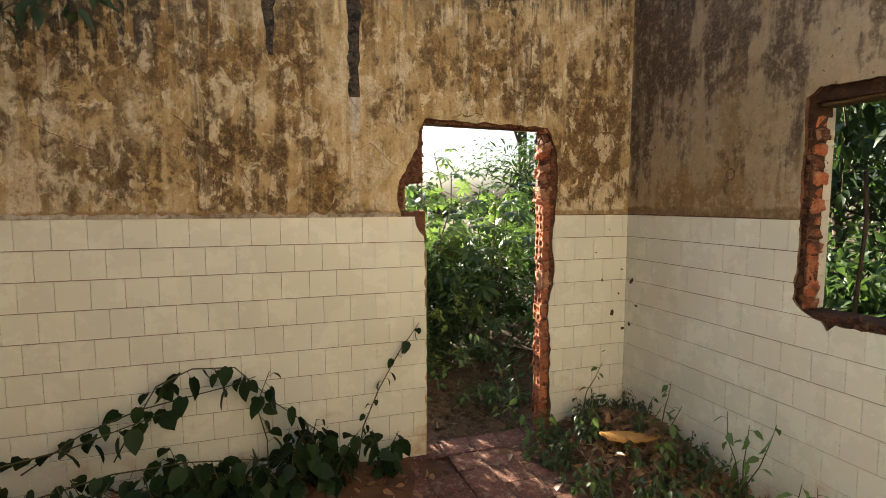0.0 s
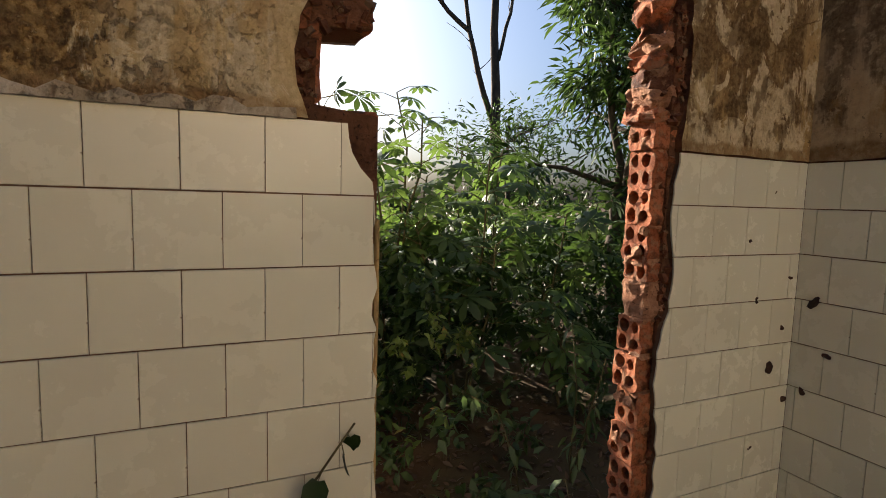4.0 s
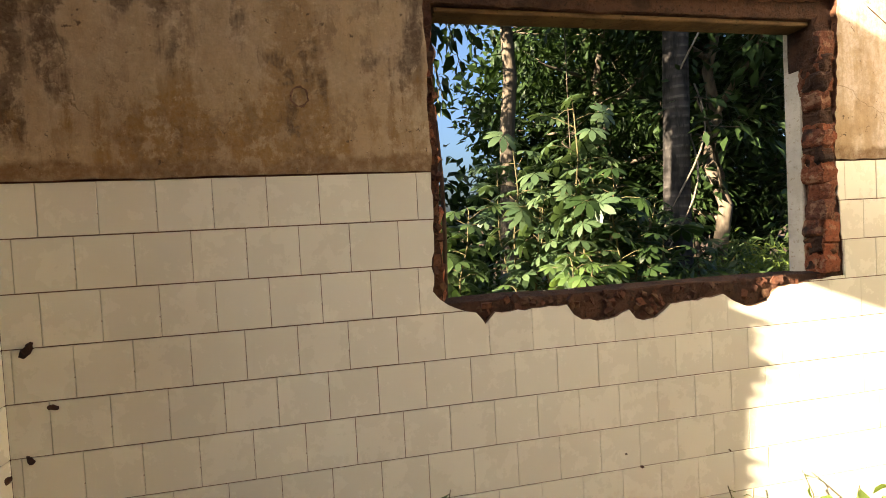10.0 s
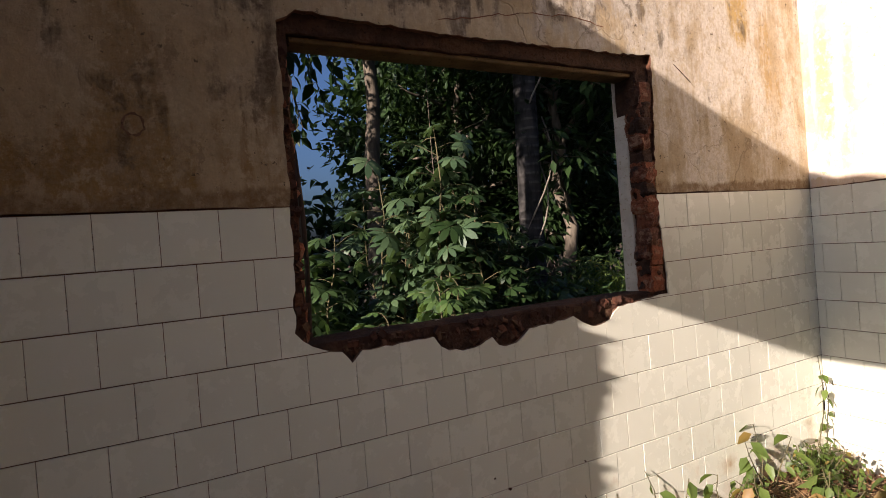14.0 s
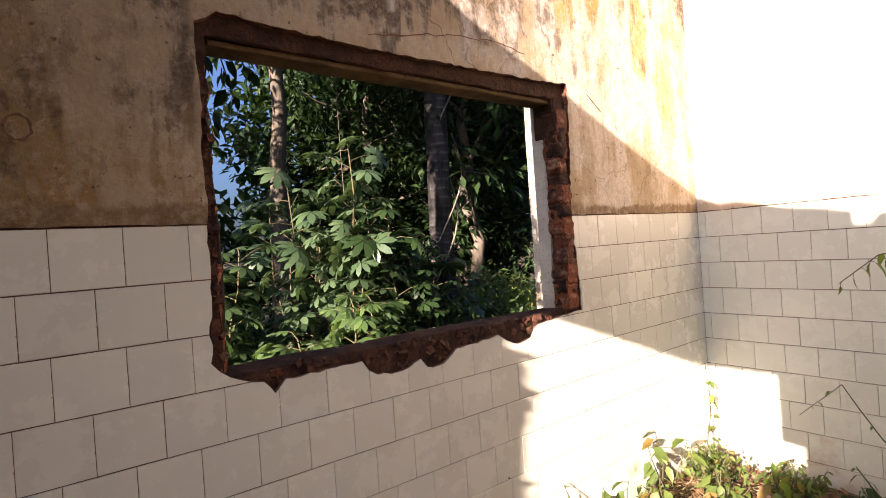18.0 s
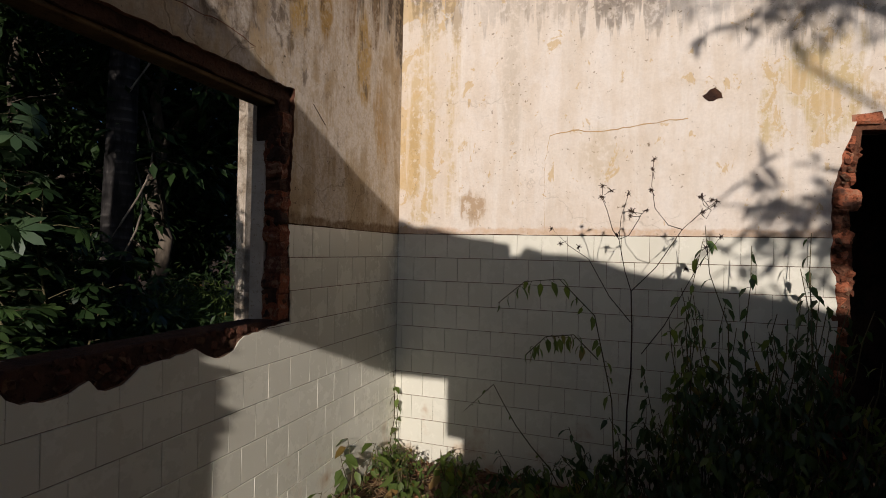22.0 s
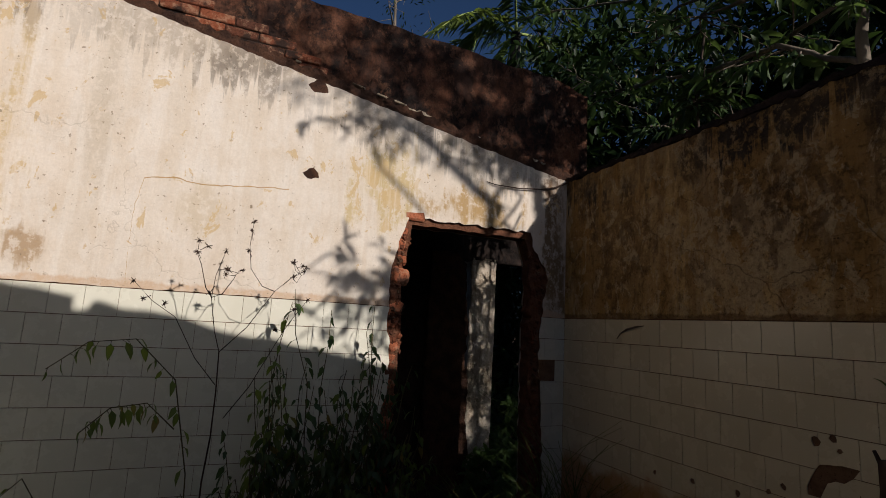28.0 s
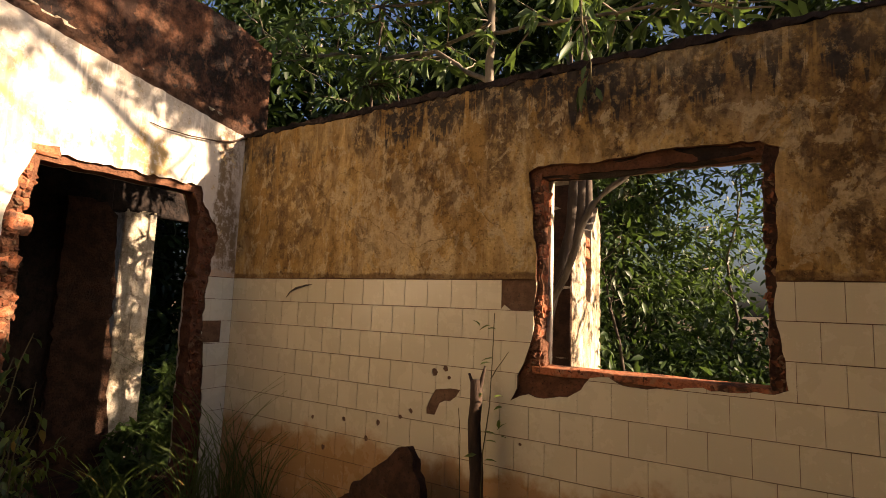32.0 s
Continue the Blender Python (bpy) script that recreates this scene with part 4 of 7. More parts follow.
for a0, a1, z0, z1 in ((0.90, 1.025, 1.70, 1.80), (0.93, 1.02, 1.81, 1.91), (0.955, 1.02, 1.92, 2.04), (0.885, 1.04, 1.455, 1.53), (0.89, 0.915, 1.54, 1.69)):
    bm = box_bm(a1 - a0, z1 - z0, 0.10, ((a0 + a1) / 2, (z0 + z1) / 2, -0.078), 0.008)
    bmesh.ops.subdivide_edges(bm, edges=[e for e in bm.edges if e.calc_length() > 0.04], cuts=2, use_grid_fill=True)
    part("brick", roughen(bm, 0.006, 20, a0 * 30), M_BRICK, WN.base, "broken orange brick")

# parapet over the south wall, standing a little back
PTOP = 3.43
PB = -1.47
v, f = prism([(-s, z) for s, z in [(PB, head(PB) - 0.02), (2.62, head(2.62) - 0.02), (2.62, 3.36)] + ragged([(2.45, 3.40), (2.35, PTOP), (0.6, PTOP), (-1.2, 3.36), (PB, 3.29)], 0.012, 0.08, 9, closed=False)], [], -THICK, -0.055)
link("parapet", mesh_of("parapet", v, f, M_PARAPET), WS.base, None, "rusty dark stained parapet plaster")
rg = random.Random(10)
course = 0.062
for j in range(9):
    zz = 2.93 + j * course
    x = 2.50 - (j % 2) * 0.11
    while x > 0.0:
        ln = rg.uniform(0.19, 0.23)
        lo = head(x - ln / 2) + 0.045
        if zz > lo - 0.03 and zz + course < PTOP + 0.03 and zz + course < head(x - ln / 2) + 0.27 - 0.10 * max(0.0, 1.4 - x) + rg.uniform(-0.03, 0.02) and x > 0.72 and x < 2.50 - max(0, zz - 3.30) * 0.6:
            bm = roughen(box_bm(ln - 0.006, course - 0.007, 0.09, (-(x - ln / 2), zz + course / 2 + rg.uniform(-0.002, 0.002), -0.087 + rg.uniform(-0.005, 0.006)), 0.006, pose(0, 0, 0, 0, 0, rg.uniform(-1, 1))), 0.004, 18, x * 7 + j)
            part("brick", bm, M_BRICK_OLD, WS.base)
        x -= ln
crumb = ragged([(PB, head(PB) - 0.03), (XE, head(XE) - 0.04), (XE, head(XE) + 0.04), (PB, head(PB) + 0.07)], 0.016, 0.022, 11)
part("ledge", smear_mesh("ledge", WS.ring(crumb), -0.14, -0.004, M_DARK, 5, 0.012), M_DARK, WS.base, "crumbling dark ledge of the old roof line")
for i in range(16):
    x = rg.uniform(PB + 0.1, 0.9)
    part("mortar_flake", roughen(box_bm(rg.uniform(0.03, 0.10), rg.uniform(0.008, 0.016), 0.05, (0, 0, 0), 0.003, pose(-x, head(x) + 0.07 + rg.uniform(-0.01, 0.008), -0.045, 0, 0, -10)), 0.006, 30, i), M_OUT, WS.base)
bm = smear_mesh("wall_cap", WW.ring(ragged([(YS, 2.522), (YN, 2.522), (YN, 2.556), (YS, 2.556)], 0.009, 0.03, 15)), -0.15, 0.012, M_GLOOM, 8, 0.012)
part("wall_cap", bm, M_GLOOM, WW.base, "dark mossy wall head")
bm = smear_mesh("wall_cap", WE.ring(ragged([(YS, 3.18), (YN, 3.18), (YN, 3.235), (YS, 3.235)], 0.014, 0.05, 16)), -0.15, 0.008, M_DARK, 9, 0.012)
part("wall_cap", bm, M_DARK, WE.base, "dark mossy wall head")
# south beam holes as raised patches dark with inner shade; hooked wire, east wall
for x, zz, r in ((0.648, 2.272, 0.04), (0.652, 2.835, 0.05)):
    ring = ragged([(-(x - r * 1.2), zz - r * 0.6), (-(x - r), zz + r * 0.2), (-(x - r * 0.3), zz + r * 0.9), (-(x + r * 0.4), zz + r * 0.7), (-(x + r * 1.3), zz - r * 0.1), (-(x + r * 0.5), zz - r * 0.9)], 0.004, 0.02, int(zz * 10))
    part("beam_hole", smear_mesh("beam_hole", ring, -0.01, 0.0055, M_DARK, 3, 0.002), M_DARK, WS.base, "dark patch standing in for a beam hole")
part("wire", roughen(box_bm(0.13, 0.0028, 0.0028, (0.27, 2.04, 0.014), 0.0005, pose(0, 0, 0, 0, 0, -35)), 0.0, 1), M_DARK, WE.base, "bent wire")
# thin cracks; on the south wall, soft shadow lines drawn as brown strips
def crack(w, pts, width, seed, name="crack", label="thin line in the plaster, for cracks and drawn-in shadow alike", d1=0.0052):
    rc = random.Random(seed)
    fine = ragged(pts, 0.006, 0.03, seed, closed=False)
    lo = [(a, z_ - width * rc.uniform(0.2, 0.9)) for a, z_ in fine]
    hi = [(a + width * 0.5, z_ + width * rc.uniform(0.2, 0.9)) for a, z_ in fine]
    v_, f_ = prism(w.ring(lo + hi[::-1]), [], 0.0, d1)
    link(name, mesh_of(name, v_, f_, M_EDGE if w is WS else M_CORE), w.base, None, label)


crack(WS, [(1.518, 2.093), (1.383, 2.121), (1.206, 2.106), (1.03, 2.127), (0.889, 2.145), (0.767, 2.151)], 0.0045, 91)
crack(WS, [(1.535, 1.53), (1.549, 1.737), (1.545, 1.949), (1.53, 2.03), (1.518, 2.093)], 0.0030, 92)
crack(WN, [(-0.30, 2.02), (-0.16, 1.90), (-0.05, 1.80), (0.02, 1.76), (0.06, 1.66)], 0.0030, 93)
crack(WN, [(-0.9, 1.95), (-0.72, 1.86), (-0.60, 1.80), (-0.52, 1.68)], 0.0026, 94)
crack(WN, [(0.60, 1.86), (0.70, 1.92), (0.80, 1.83), (0.87, 1.79)], 0.0022, 95)
crack(WN, [(1.97, 2.18), (2.10, 2.20), (2.25, 2.19), (2.36, 2.22)], 0.0022, 96)
crack(WE, [(0.95, 2.13), (0.60, 2.20), (0.35, 2.22), (0.18, 2.20)], 0.0030, 97)
# pale crust along the foot of the plaster
for a0, a1, k in ((XW, 0.86, 0),):
    ring = ragged([(a0, 1.498), (a1, 1.498)], 0.001, 0.05, 25 + k, closed=False) + ragged([(a1, 1.520), (a0, 1.520)], 0.010, 0.03, 27 + k, closed=False)
    part("plaster_lip", smear_mesh("plaster_lip", ring, 0.0, 0.0085, M_OUT, 12 + k, 0.002), M_OUT, WN.base, "pale crumbling plaster lip over the tiles")
# chase with an old downpipe in the north plaster
part("pipe_chase", smear_mesh("pipe_chase", ragged([(0.585, 2.17), (0.645, 2.17), (0.655, 2.81), (0.58, 2.81)], 0.008, 0.05, 17), -0.01, 0.006, M_TAR, 4, 0.003), M_TAR, WN.base, "black tarry chase in the plaster")
part("pipe_patch", smear_mesh("pipe_patch", ragged([(0.585, 1.97), (0.64, 1.97), (0.645, 2.17), (0.585, 2.17)], 0.006, 0.04, 18), -0.01, 0.0065, M_OUT, 6, 0.002), M_OUT, WN.base, "white plaster patch in the chase")
part("tar_run", smear_mesh("tar_run", ragged([(0.165, 2.36), (0.19, 2.36), (0.21, 2.76), (0.13, 2.76)], 0.010, 0.04, 19), -0.01, 0.0055, M_TAR, 7, 0.002), M_TAR, WN.base, "black tar run")
ring_v, ring_f = prism([(-(1.889 + (0.0275 + 0.003 * math.sin(k * 2.7)) * math.cos(k * math.tau / 18)), 1.733 + (0.032 + 0.003 * math.sin(k * 3.9)) * math.sin(k * math.tau / 18)) for k in range(18)], [[(-(1.889 + (0.0225 + 0.0025 * math.sin(k * 4.1)) * math.cos(k * math.tau / 14)), 1.733 + (0.027 + 0.0025 * math.sin(k * 3.1)) * math.sin(k * math.tau / 14)) for k in range(14)]], 0.0, 0.007)
link("stain_ring", mesh_of("stain_ring", ring_v, ring_f, M_BED), WE.base, None, "brown ring left by a fixing")

# ---- floor, ground, rooms beyond ----
rg = random.Random(3)


def sheet(name, x0, x1, y0, y1, nx, ny, height, material):
    vs = [(x0 + (x1 - x0) * i / nx, y0 + (y1 - y0) * j / ny) for j in range(ny + 1) for i in range(nx + 1)]
    vs = [(x, y, height(x, y)) for x, y in vs]
    fs = [(j * (nx + 1) + i, j * (nx + 1) + i + 1, (j + 1) * (nx + 1) + i + 1, (j + 1) * (nx + 1) + i) for j in range(ny) for i in range(nx)]
    return mesh_of(name, vs, fs, material, True)


def bump2(x, y, cx, cy, rx, ry, h):
    return h * math.exp(-((x - cx) / rx) ** 2 - ((y - cy) / ry) ** 2)


def floor_z(x, y):
    n = noise.noise(Vector((x * 3, y * 3, 0))) * 0.018 + noise.noise(Vector((x * 9, y * 9, 4))) * 0.01
    tiled = max(0.0, 1 - max(abs(x - 1.35) / 0.6, abs(y - 2.1) / 0.75)) * 0.06
    return (n + 0.012 - min(tiled, 0.035) + bump2(x, y, 2.25, 2.3, 0.42, 0.55, 0.20) + bump2(x, y, 2.1, -0.55, 0.45, 0.5, 0.13) + bump2(x, y, 0.2, -0.9, 0.9, 0.35, 0.14)
            + bump2(x, y, -1.0, 0.2, 0.35, 0.8, 0.12) + bump2(x, y, -0.4, 2.5, 0.9, 0.3, 0.10))


tagged(link("floor", sheet("floor", XW, XE, YS, YN, 90, 95, floor_z, M_EARTH)), "earth and rubble covered floor with heaps of dead leaves", "floor", kind="structure")


def ground_z(x, y):
    r = math.hypot(x - 0.6, y - 0.7)
    return -0.09 + noise.noise(Vector((x * 0.35, y * 0.35, 2))) * 0.12 * min(1, r / 6) - 0.6 * min(1, max(0, r - 6) / 30) + noise.noise(Vector((x * 0.05, y * 0.05, 7))) * min(6, r * 0.02)


def ground_mesh():
    vs, fs = [(0.6, 0.7, -0.1)], []
    rings, seg = [0.8 * 1.16 ** i for i in range(56)], 72
    for r in rings:
        for k in range(seg):
            a = k * math.tau / seg
            x, y = 0.6 + r * math.cos(a), 0.7 + r * math.sin(a)
            vs.append((x, y, ground_z(x, y)))
    fs += [(0, 1 + k, 1 + (k + 1) % seg) for k in range(seg)]
    for i in range(len(rings) - 1):
        o = 1 + i * seg
        fs += [(o + k, o + seg + k, o + seg + (k + 1) % seg, o + (k + 1) % seg) for k in range(seg)]
    return mesh_of("ground", vs, fs, M_GROUND, True)


tagged(link("ground", ground_mesh()), "brown earth with leaf litter and low green growth", "ground", kind="structure")


def solid(name, x0, x1, y0, y1, z0, z1, material, label, category="wall", uneven=0.0):
    bm = box_bm(x1 - x0, y1 - y0, z1 - z0, ((x0 + x1) / 2, (y0 + y1) / 2, (z0 + z1) / 2), 0.01)
    if uneven:
        bmesh.ops.subdivide_edges(bm, edges=[e for e in bm.edges if e.calc_length() > 0.2], cuts=8, use_grid_fill=True)
        roughen(bm, uneven, 7.0, x0)
    me = bpy.data.meshes.new(name)
    bm.to_mesh(me)
    bm.free()
    me.materials.append(material)
    return tagged(link(name, me), label, category, kind="structure")


# the room's shade is put into these near-black surface colours
solid("wall_back_room", -1.06, 2.6, -2.75, -2.63, -0.2, 2.94, M_GLOOM, "inner wall of the room behind, near-black for its shade")
# never in view; shuts out daylight from the east
solid("wall_side_room", 2.5, 2.65, -2.62, -1.40, -0.2, 2.94, M_GLOOM, "unseen near-black side wall closing the room behind")
solid("beam_back_room", -2.3, -1.055, -2.76, -2.64, 2.055, 2.94, M_GLOOM, "beam over the gap in the back wall, near-black for its shade")
# out of view, added only to keep the room dark
solid("ceiling_back_room", -1.15, 2.65, -2.75, -1.40, 2.95, 3.05, M_GLOOM, "unseen roof slab added to darken the room behind", "ceiling")
solid("floor_back_room", -1.7, 2.6, -2.9, -1.25, -0.12, 0.0, M_DARK, "earth floor of the room behind, darkened for its shade", "floor")


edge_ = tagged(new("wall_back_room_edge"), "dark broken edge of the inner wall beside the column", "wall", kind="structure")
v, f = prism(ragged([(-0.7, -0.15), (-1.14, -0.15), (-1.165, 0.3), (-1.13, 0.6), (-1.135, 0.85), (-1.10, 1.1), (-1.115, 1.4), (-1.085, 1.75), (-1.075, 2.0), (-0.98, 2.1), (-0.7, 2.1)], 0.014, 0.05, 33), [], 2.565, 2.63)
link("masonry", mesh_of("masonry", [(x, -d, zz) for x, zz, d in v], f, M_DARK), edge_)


def column(name, x, y, sx, sy, h, label):
    c = thing(name, label, "column", (x, y, ground_z(x, y)))
    bm = box_bm(sx, sy, h, (0, 0, h / 2), 0.012)
    bmesh.ops.subdivide_edges(bm, edges=[e for e in bm.edges if e.calc_length() > 0.12], cuts=10, use_grid_fill=True)
    part("shaft", roughen(bm, 0.010, 6, x), M_OUT, c)
    for i in range(2):
        part("brick", roughen(box_bm(sx * 0.8, sy * 0.9, 0.09, (sx * 0.12, sy * 0.07, 0.05 + i * 0.1), 0.01), 0.008, 20, i), M_BRICK_OLD, c)
    return c


column("porch_column", -1.305, -2.74, 0.275, 0.20, 2.17, "white plaster column in dappled sun, bare bricks at its foot")
column("porch_column", 3.85, -1.36, 0.085, 0.13, 2.9, "white plaster porch column in dappled sun")
stub = thing("broken_wall", "sunlit cream stub of a broken wall with cracks and bare bricks", "wall", (-3.44, 0.57, -0.1))
v, f = prism(ragged([(-0.53, 0), (0.42, 0), (0.42, 1.9), (0.41, 2.56), (0.3, 2.5), (0.2, 2.42), (0.08, 2.2), (0.0, 2.12), (-0.01, 1.56), (-0.16, 1.53), (-0.18, 2.2), (-0.3, 2.3), (-0.4, 2.46), (-0.5, 2.3)], 0.012, 0.05, 21), [], -0.073, 0.073)
link("body", mesh_of("body", [(x, -d, zz) for x, zz, d in v], [tuple(reversed(q)) for q in f], M_STUB), stub)
# dark plate over the end face, its shade put into the colour
bm = box_bm(0.03, 0.150, 2.5, (0.412, 0, 1.25), 0.006)
bmesh.ops.subdivide_edges(bm, edges=[e for e in bm.edges if e.calc_length() > 0.15], cuts=12, use_grid_fill=True)
part("broken_end", roughen(bm, 0.012, 12, 3), M_DARK, stub, "dark masonry plate deepening the shade of the broken end")
for i in range(6):
    bm = box_bm(0.13, 0.10, 0.085, (-0.085 + rg.uniform(-0.01, 0.01), -0.01 if i < 4 else 0.02, 1.58 + i * 0.1), 0.008)
    bmesh.ops.subdivide_edges(bm, edges=[e for e in bm.edges if e.calc_length() > 0.04], cuts=2, use_grid_fill=True)
    part("brick", roughen(bm, 0.014, 22, i), M_BRICK_OLD if i < 4 else M_BRICK, stub)

# red floor tiles by the north door
ft = mesh_of("floor_tile", *(lambda b: ([tuple(q.co) for q in b.verts], [[q.index for q in p.verts] for p in b.faces]))(
    (lambda b: (b.verts.index_update(), b)[1])(box_bm(0.196, 0.196, 0.012, (0, 0, -0.006), 0.003))), M_FLOORTILE)
floor_ob = bpy.data.objects["floor"]
for i in range(6):
    for j in range(8):
        x, y = 0.85 + i * 0.2, 1.35 + j * 0.2
        if rg.random() < 0.12 or x > 1.95 - (0.2 if y < 2.3 else 0):
            continue
        link("floor_tile", ft, floor_ob, pose(x, y, 0.012 + rg.uniform(-0.004, 0.006), rg.uniform(-1.2, 1.2), rg.uniform(-1.2, 1.2), rg.uniform(-1, 1)))


# ---- plants ----
def unit(a):
    return a / np.maximum(np.linalg.norm(a, axis=-1, keepdims=True), 1e-9)


OVATE = (np.array([(0, 0, 0), (.28, .5, .07), (.28, 0, 0), (.28, -.5, .07), (.65, .36, .02), (.65, 0, -.05), (.65, -.36, .02), (1, 0, -.16)]),
         [(0, 2, 1), (0, 3, 2), (1, 2, 5, 4), (2, 3, 6, 5), (4, 5, 7), (5, 6, 7)])
HEART = (np.array([(0, 0, 0), (-.06, .24, .05), (.18, .50, .08), (.5, .47, .05), (.8, .24, -.02), (1, 0, -.14), (.8, -.24, -.02), (.5, -.47, .05), (.18, -.50, .08), (-.06, -.24, .05), (.45, 0, -.02)]),
         [(0, 10, 2, 1), (10, 4, 3, 2), (10, 5, 4), (10, 6, 5), (10, 8, 7, 6), (0, 9, 8, 10)])
KITE = (np.array([(0, 0, 0), (.45, .5, .06), (1, 0, -.08), (.45, -.5, .06)]), [(0, 2, 1), (0, 3, 2)])


def palmate(n=8, wide=0.17, reach=140, droop=0.25):
    """A hand-shaped leaf of n leaflets round the end of its stalk."""
    pts, fs = [], []
    for k in range(n):
        a = radians(-reach + 2 * reach * k / (n - 1))
        ln = 1 - 0.35 * abs(k - (n - 1) / 2) / (n / 2)
        c, s = math.cos(a), math.sin(a)
        o = len(pts)
        for r, wd, z in ((0.04, 0.0, 0), (0.55, wide, -0.05), (0.55, -wide, -0.05), (0.8, wide * 0.9, -droop * 0.6), (0.8, -wide * 0.9, -droop * 0.6), (1.0, 0, -droop)):
            pts.append((ln * r * c - wd * s, ln * r * s + wd * c, z * ln))
        fs += [(o, o + 2, o + 1), (o + 1, o + 2, o + 4, o + 3), (o + 3, o + 4, o + 5)]
    return np.array(pts), fs


PALMATE = palmate(wide=0.16, droop=0.32)
PALMATE_N = palmate(9, 0.135, 150, 0.30)
def leaf_mesh(name, P, A, L, W, tmpl, material, up=None, seed=0):
    """Leaves with their stalk ends at P, along A, of length L and width W times that."""
    P, A = np.asarray(P, float), unit(np.asarray(A, float))
    rs = np.random.RandomState(seed)
    U = np.tile((0, 0, 1.0), (len(P), 1)) if up is None else np.asarray(up, float)
    U = U + rs.normal(0, 0.45, U.shape)
    S = unit(np.cross(U, A))
    Nn = np.cross(A, S)
    Tm, F = tmpl
    L = np.broadcast_to(np.asarray(L, float), (len(P),))
    V = P[:, None] + L[:, None, None] * (Tm[None, :, 0:1] * A[:, None] + W * Tm[None, :, 1:2] * S[:, None] + Tm[None, :, 2:3] * Nn[:, None])
    k = len(Tm)
    V = V.reshape(-1, 3)
    loops, starts, tot = [], [], 0
    base = np.arange(len(P))[:, None] * k
    me = bpy.data.meshes.new(name)
    sizes = [len(f) for f in F]
    flat = np.concatenate([np.array(f) for f in F])
    allv = (base + flat[None]).ravel()
    per = np.concatenate(([0], np.cumsum(sizes)))[:-1]
    st = (np.arange(len(P))[:, None] * len(flat) + per[None]).ravel()
    me.vertices.add(len(V))
    me.vertices.foreach_set("co", V.ravel())
    me.loops.add(len(allv))
    me.loops.foreach_set("vertex_index", allv.astype(np.int32))
    me.polygons.add(len(st))
    me.polygons.foreach_set("loop_start", st.astype(np.int32))
    me.materials.append(material)
    me.update(calc_edges=True)
    return me


def tubes(name, chains, material, sides=6):
    """Round stems along chains of (point, radius), joined into one mesh."""
    vs, fs = [], []
    for ch in chains:
        o = len(vs)
        for i, (p, r) in enumerate(ch):
            p = Vector(p)
            t = (Vector(ch[min(i + 1, len(ch) - 1)][0]) - Vector(ch[max(i - 1, 0)][0])).normalized()
            s = t.orthogonal().normalized()
            b = t.cross(s)
            vs += [p + (s * math.cos(k * math.tau / sides) + b * math.sin(k * math.tau / sides)) * r for k in range(sides)]
        for i in range(len(ch) - 1):
            a = o + i * sides
            fs += [(a + k, a + (k + 1) % sides, a + sides + (k + 1) % sides, a + sides + k) for k in range(sides)]
        fs.append(tuple(o + (len(ch) - 1) * sides + k for k in range(sides)))
    return mesh_of(name, vs, fs, material, True)


def bend(p0, p1, r0, r1, rg, n=6, wob=0.06, sag=0.0):
    """An uneven chain from p0 to p1."""
    p0, p1 = Vector(p0), Vector(p1)
    ln = (p1 - p0).length
    out = []
    off = Vector((0, 0, 0))
    for i in range(n + 1):
        f = i / n
        if 0 < i < n:
            off = off * 0.6 + Vector((rg.uniform(-1, 1), rg.uniform(-1, 1), rg.uniform(-0.5, 0.5))) * wob * ln * 0.5
        else:
            off = Vector((0, 0, 0))
        out.append((p0.lerp(p1, f) + off + Vector((0, 0, -sag * ln * 4 * f * (1 - f) * -1)), r0 + (r1 - r0) * f))
    return out


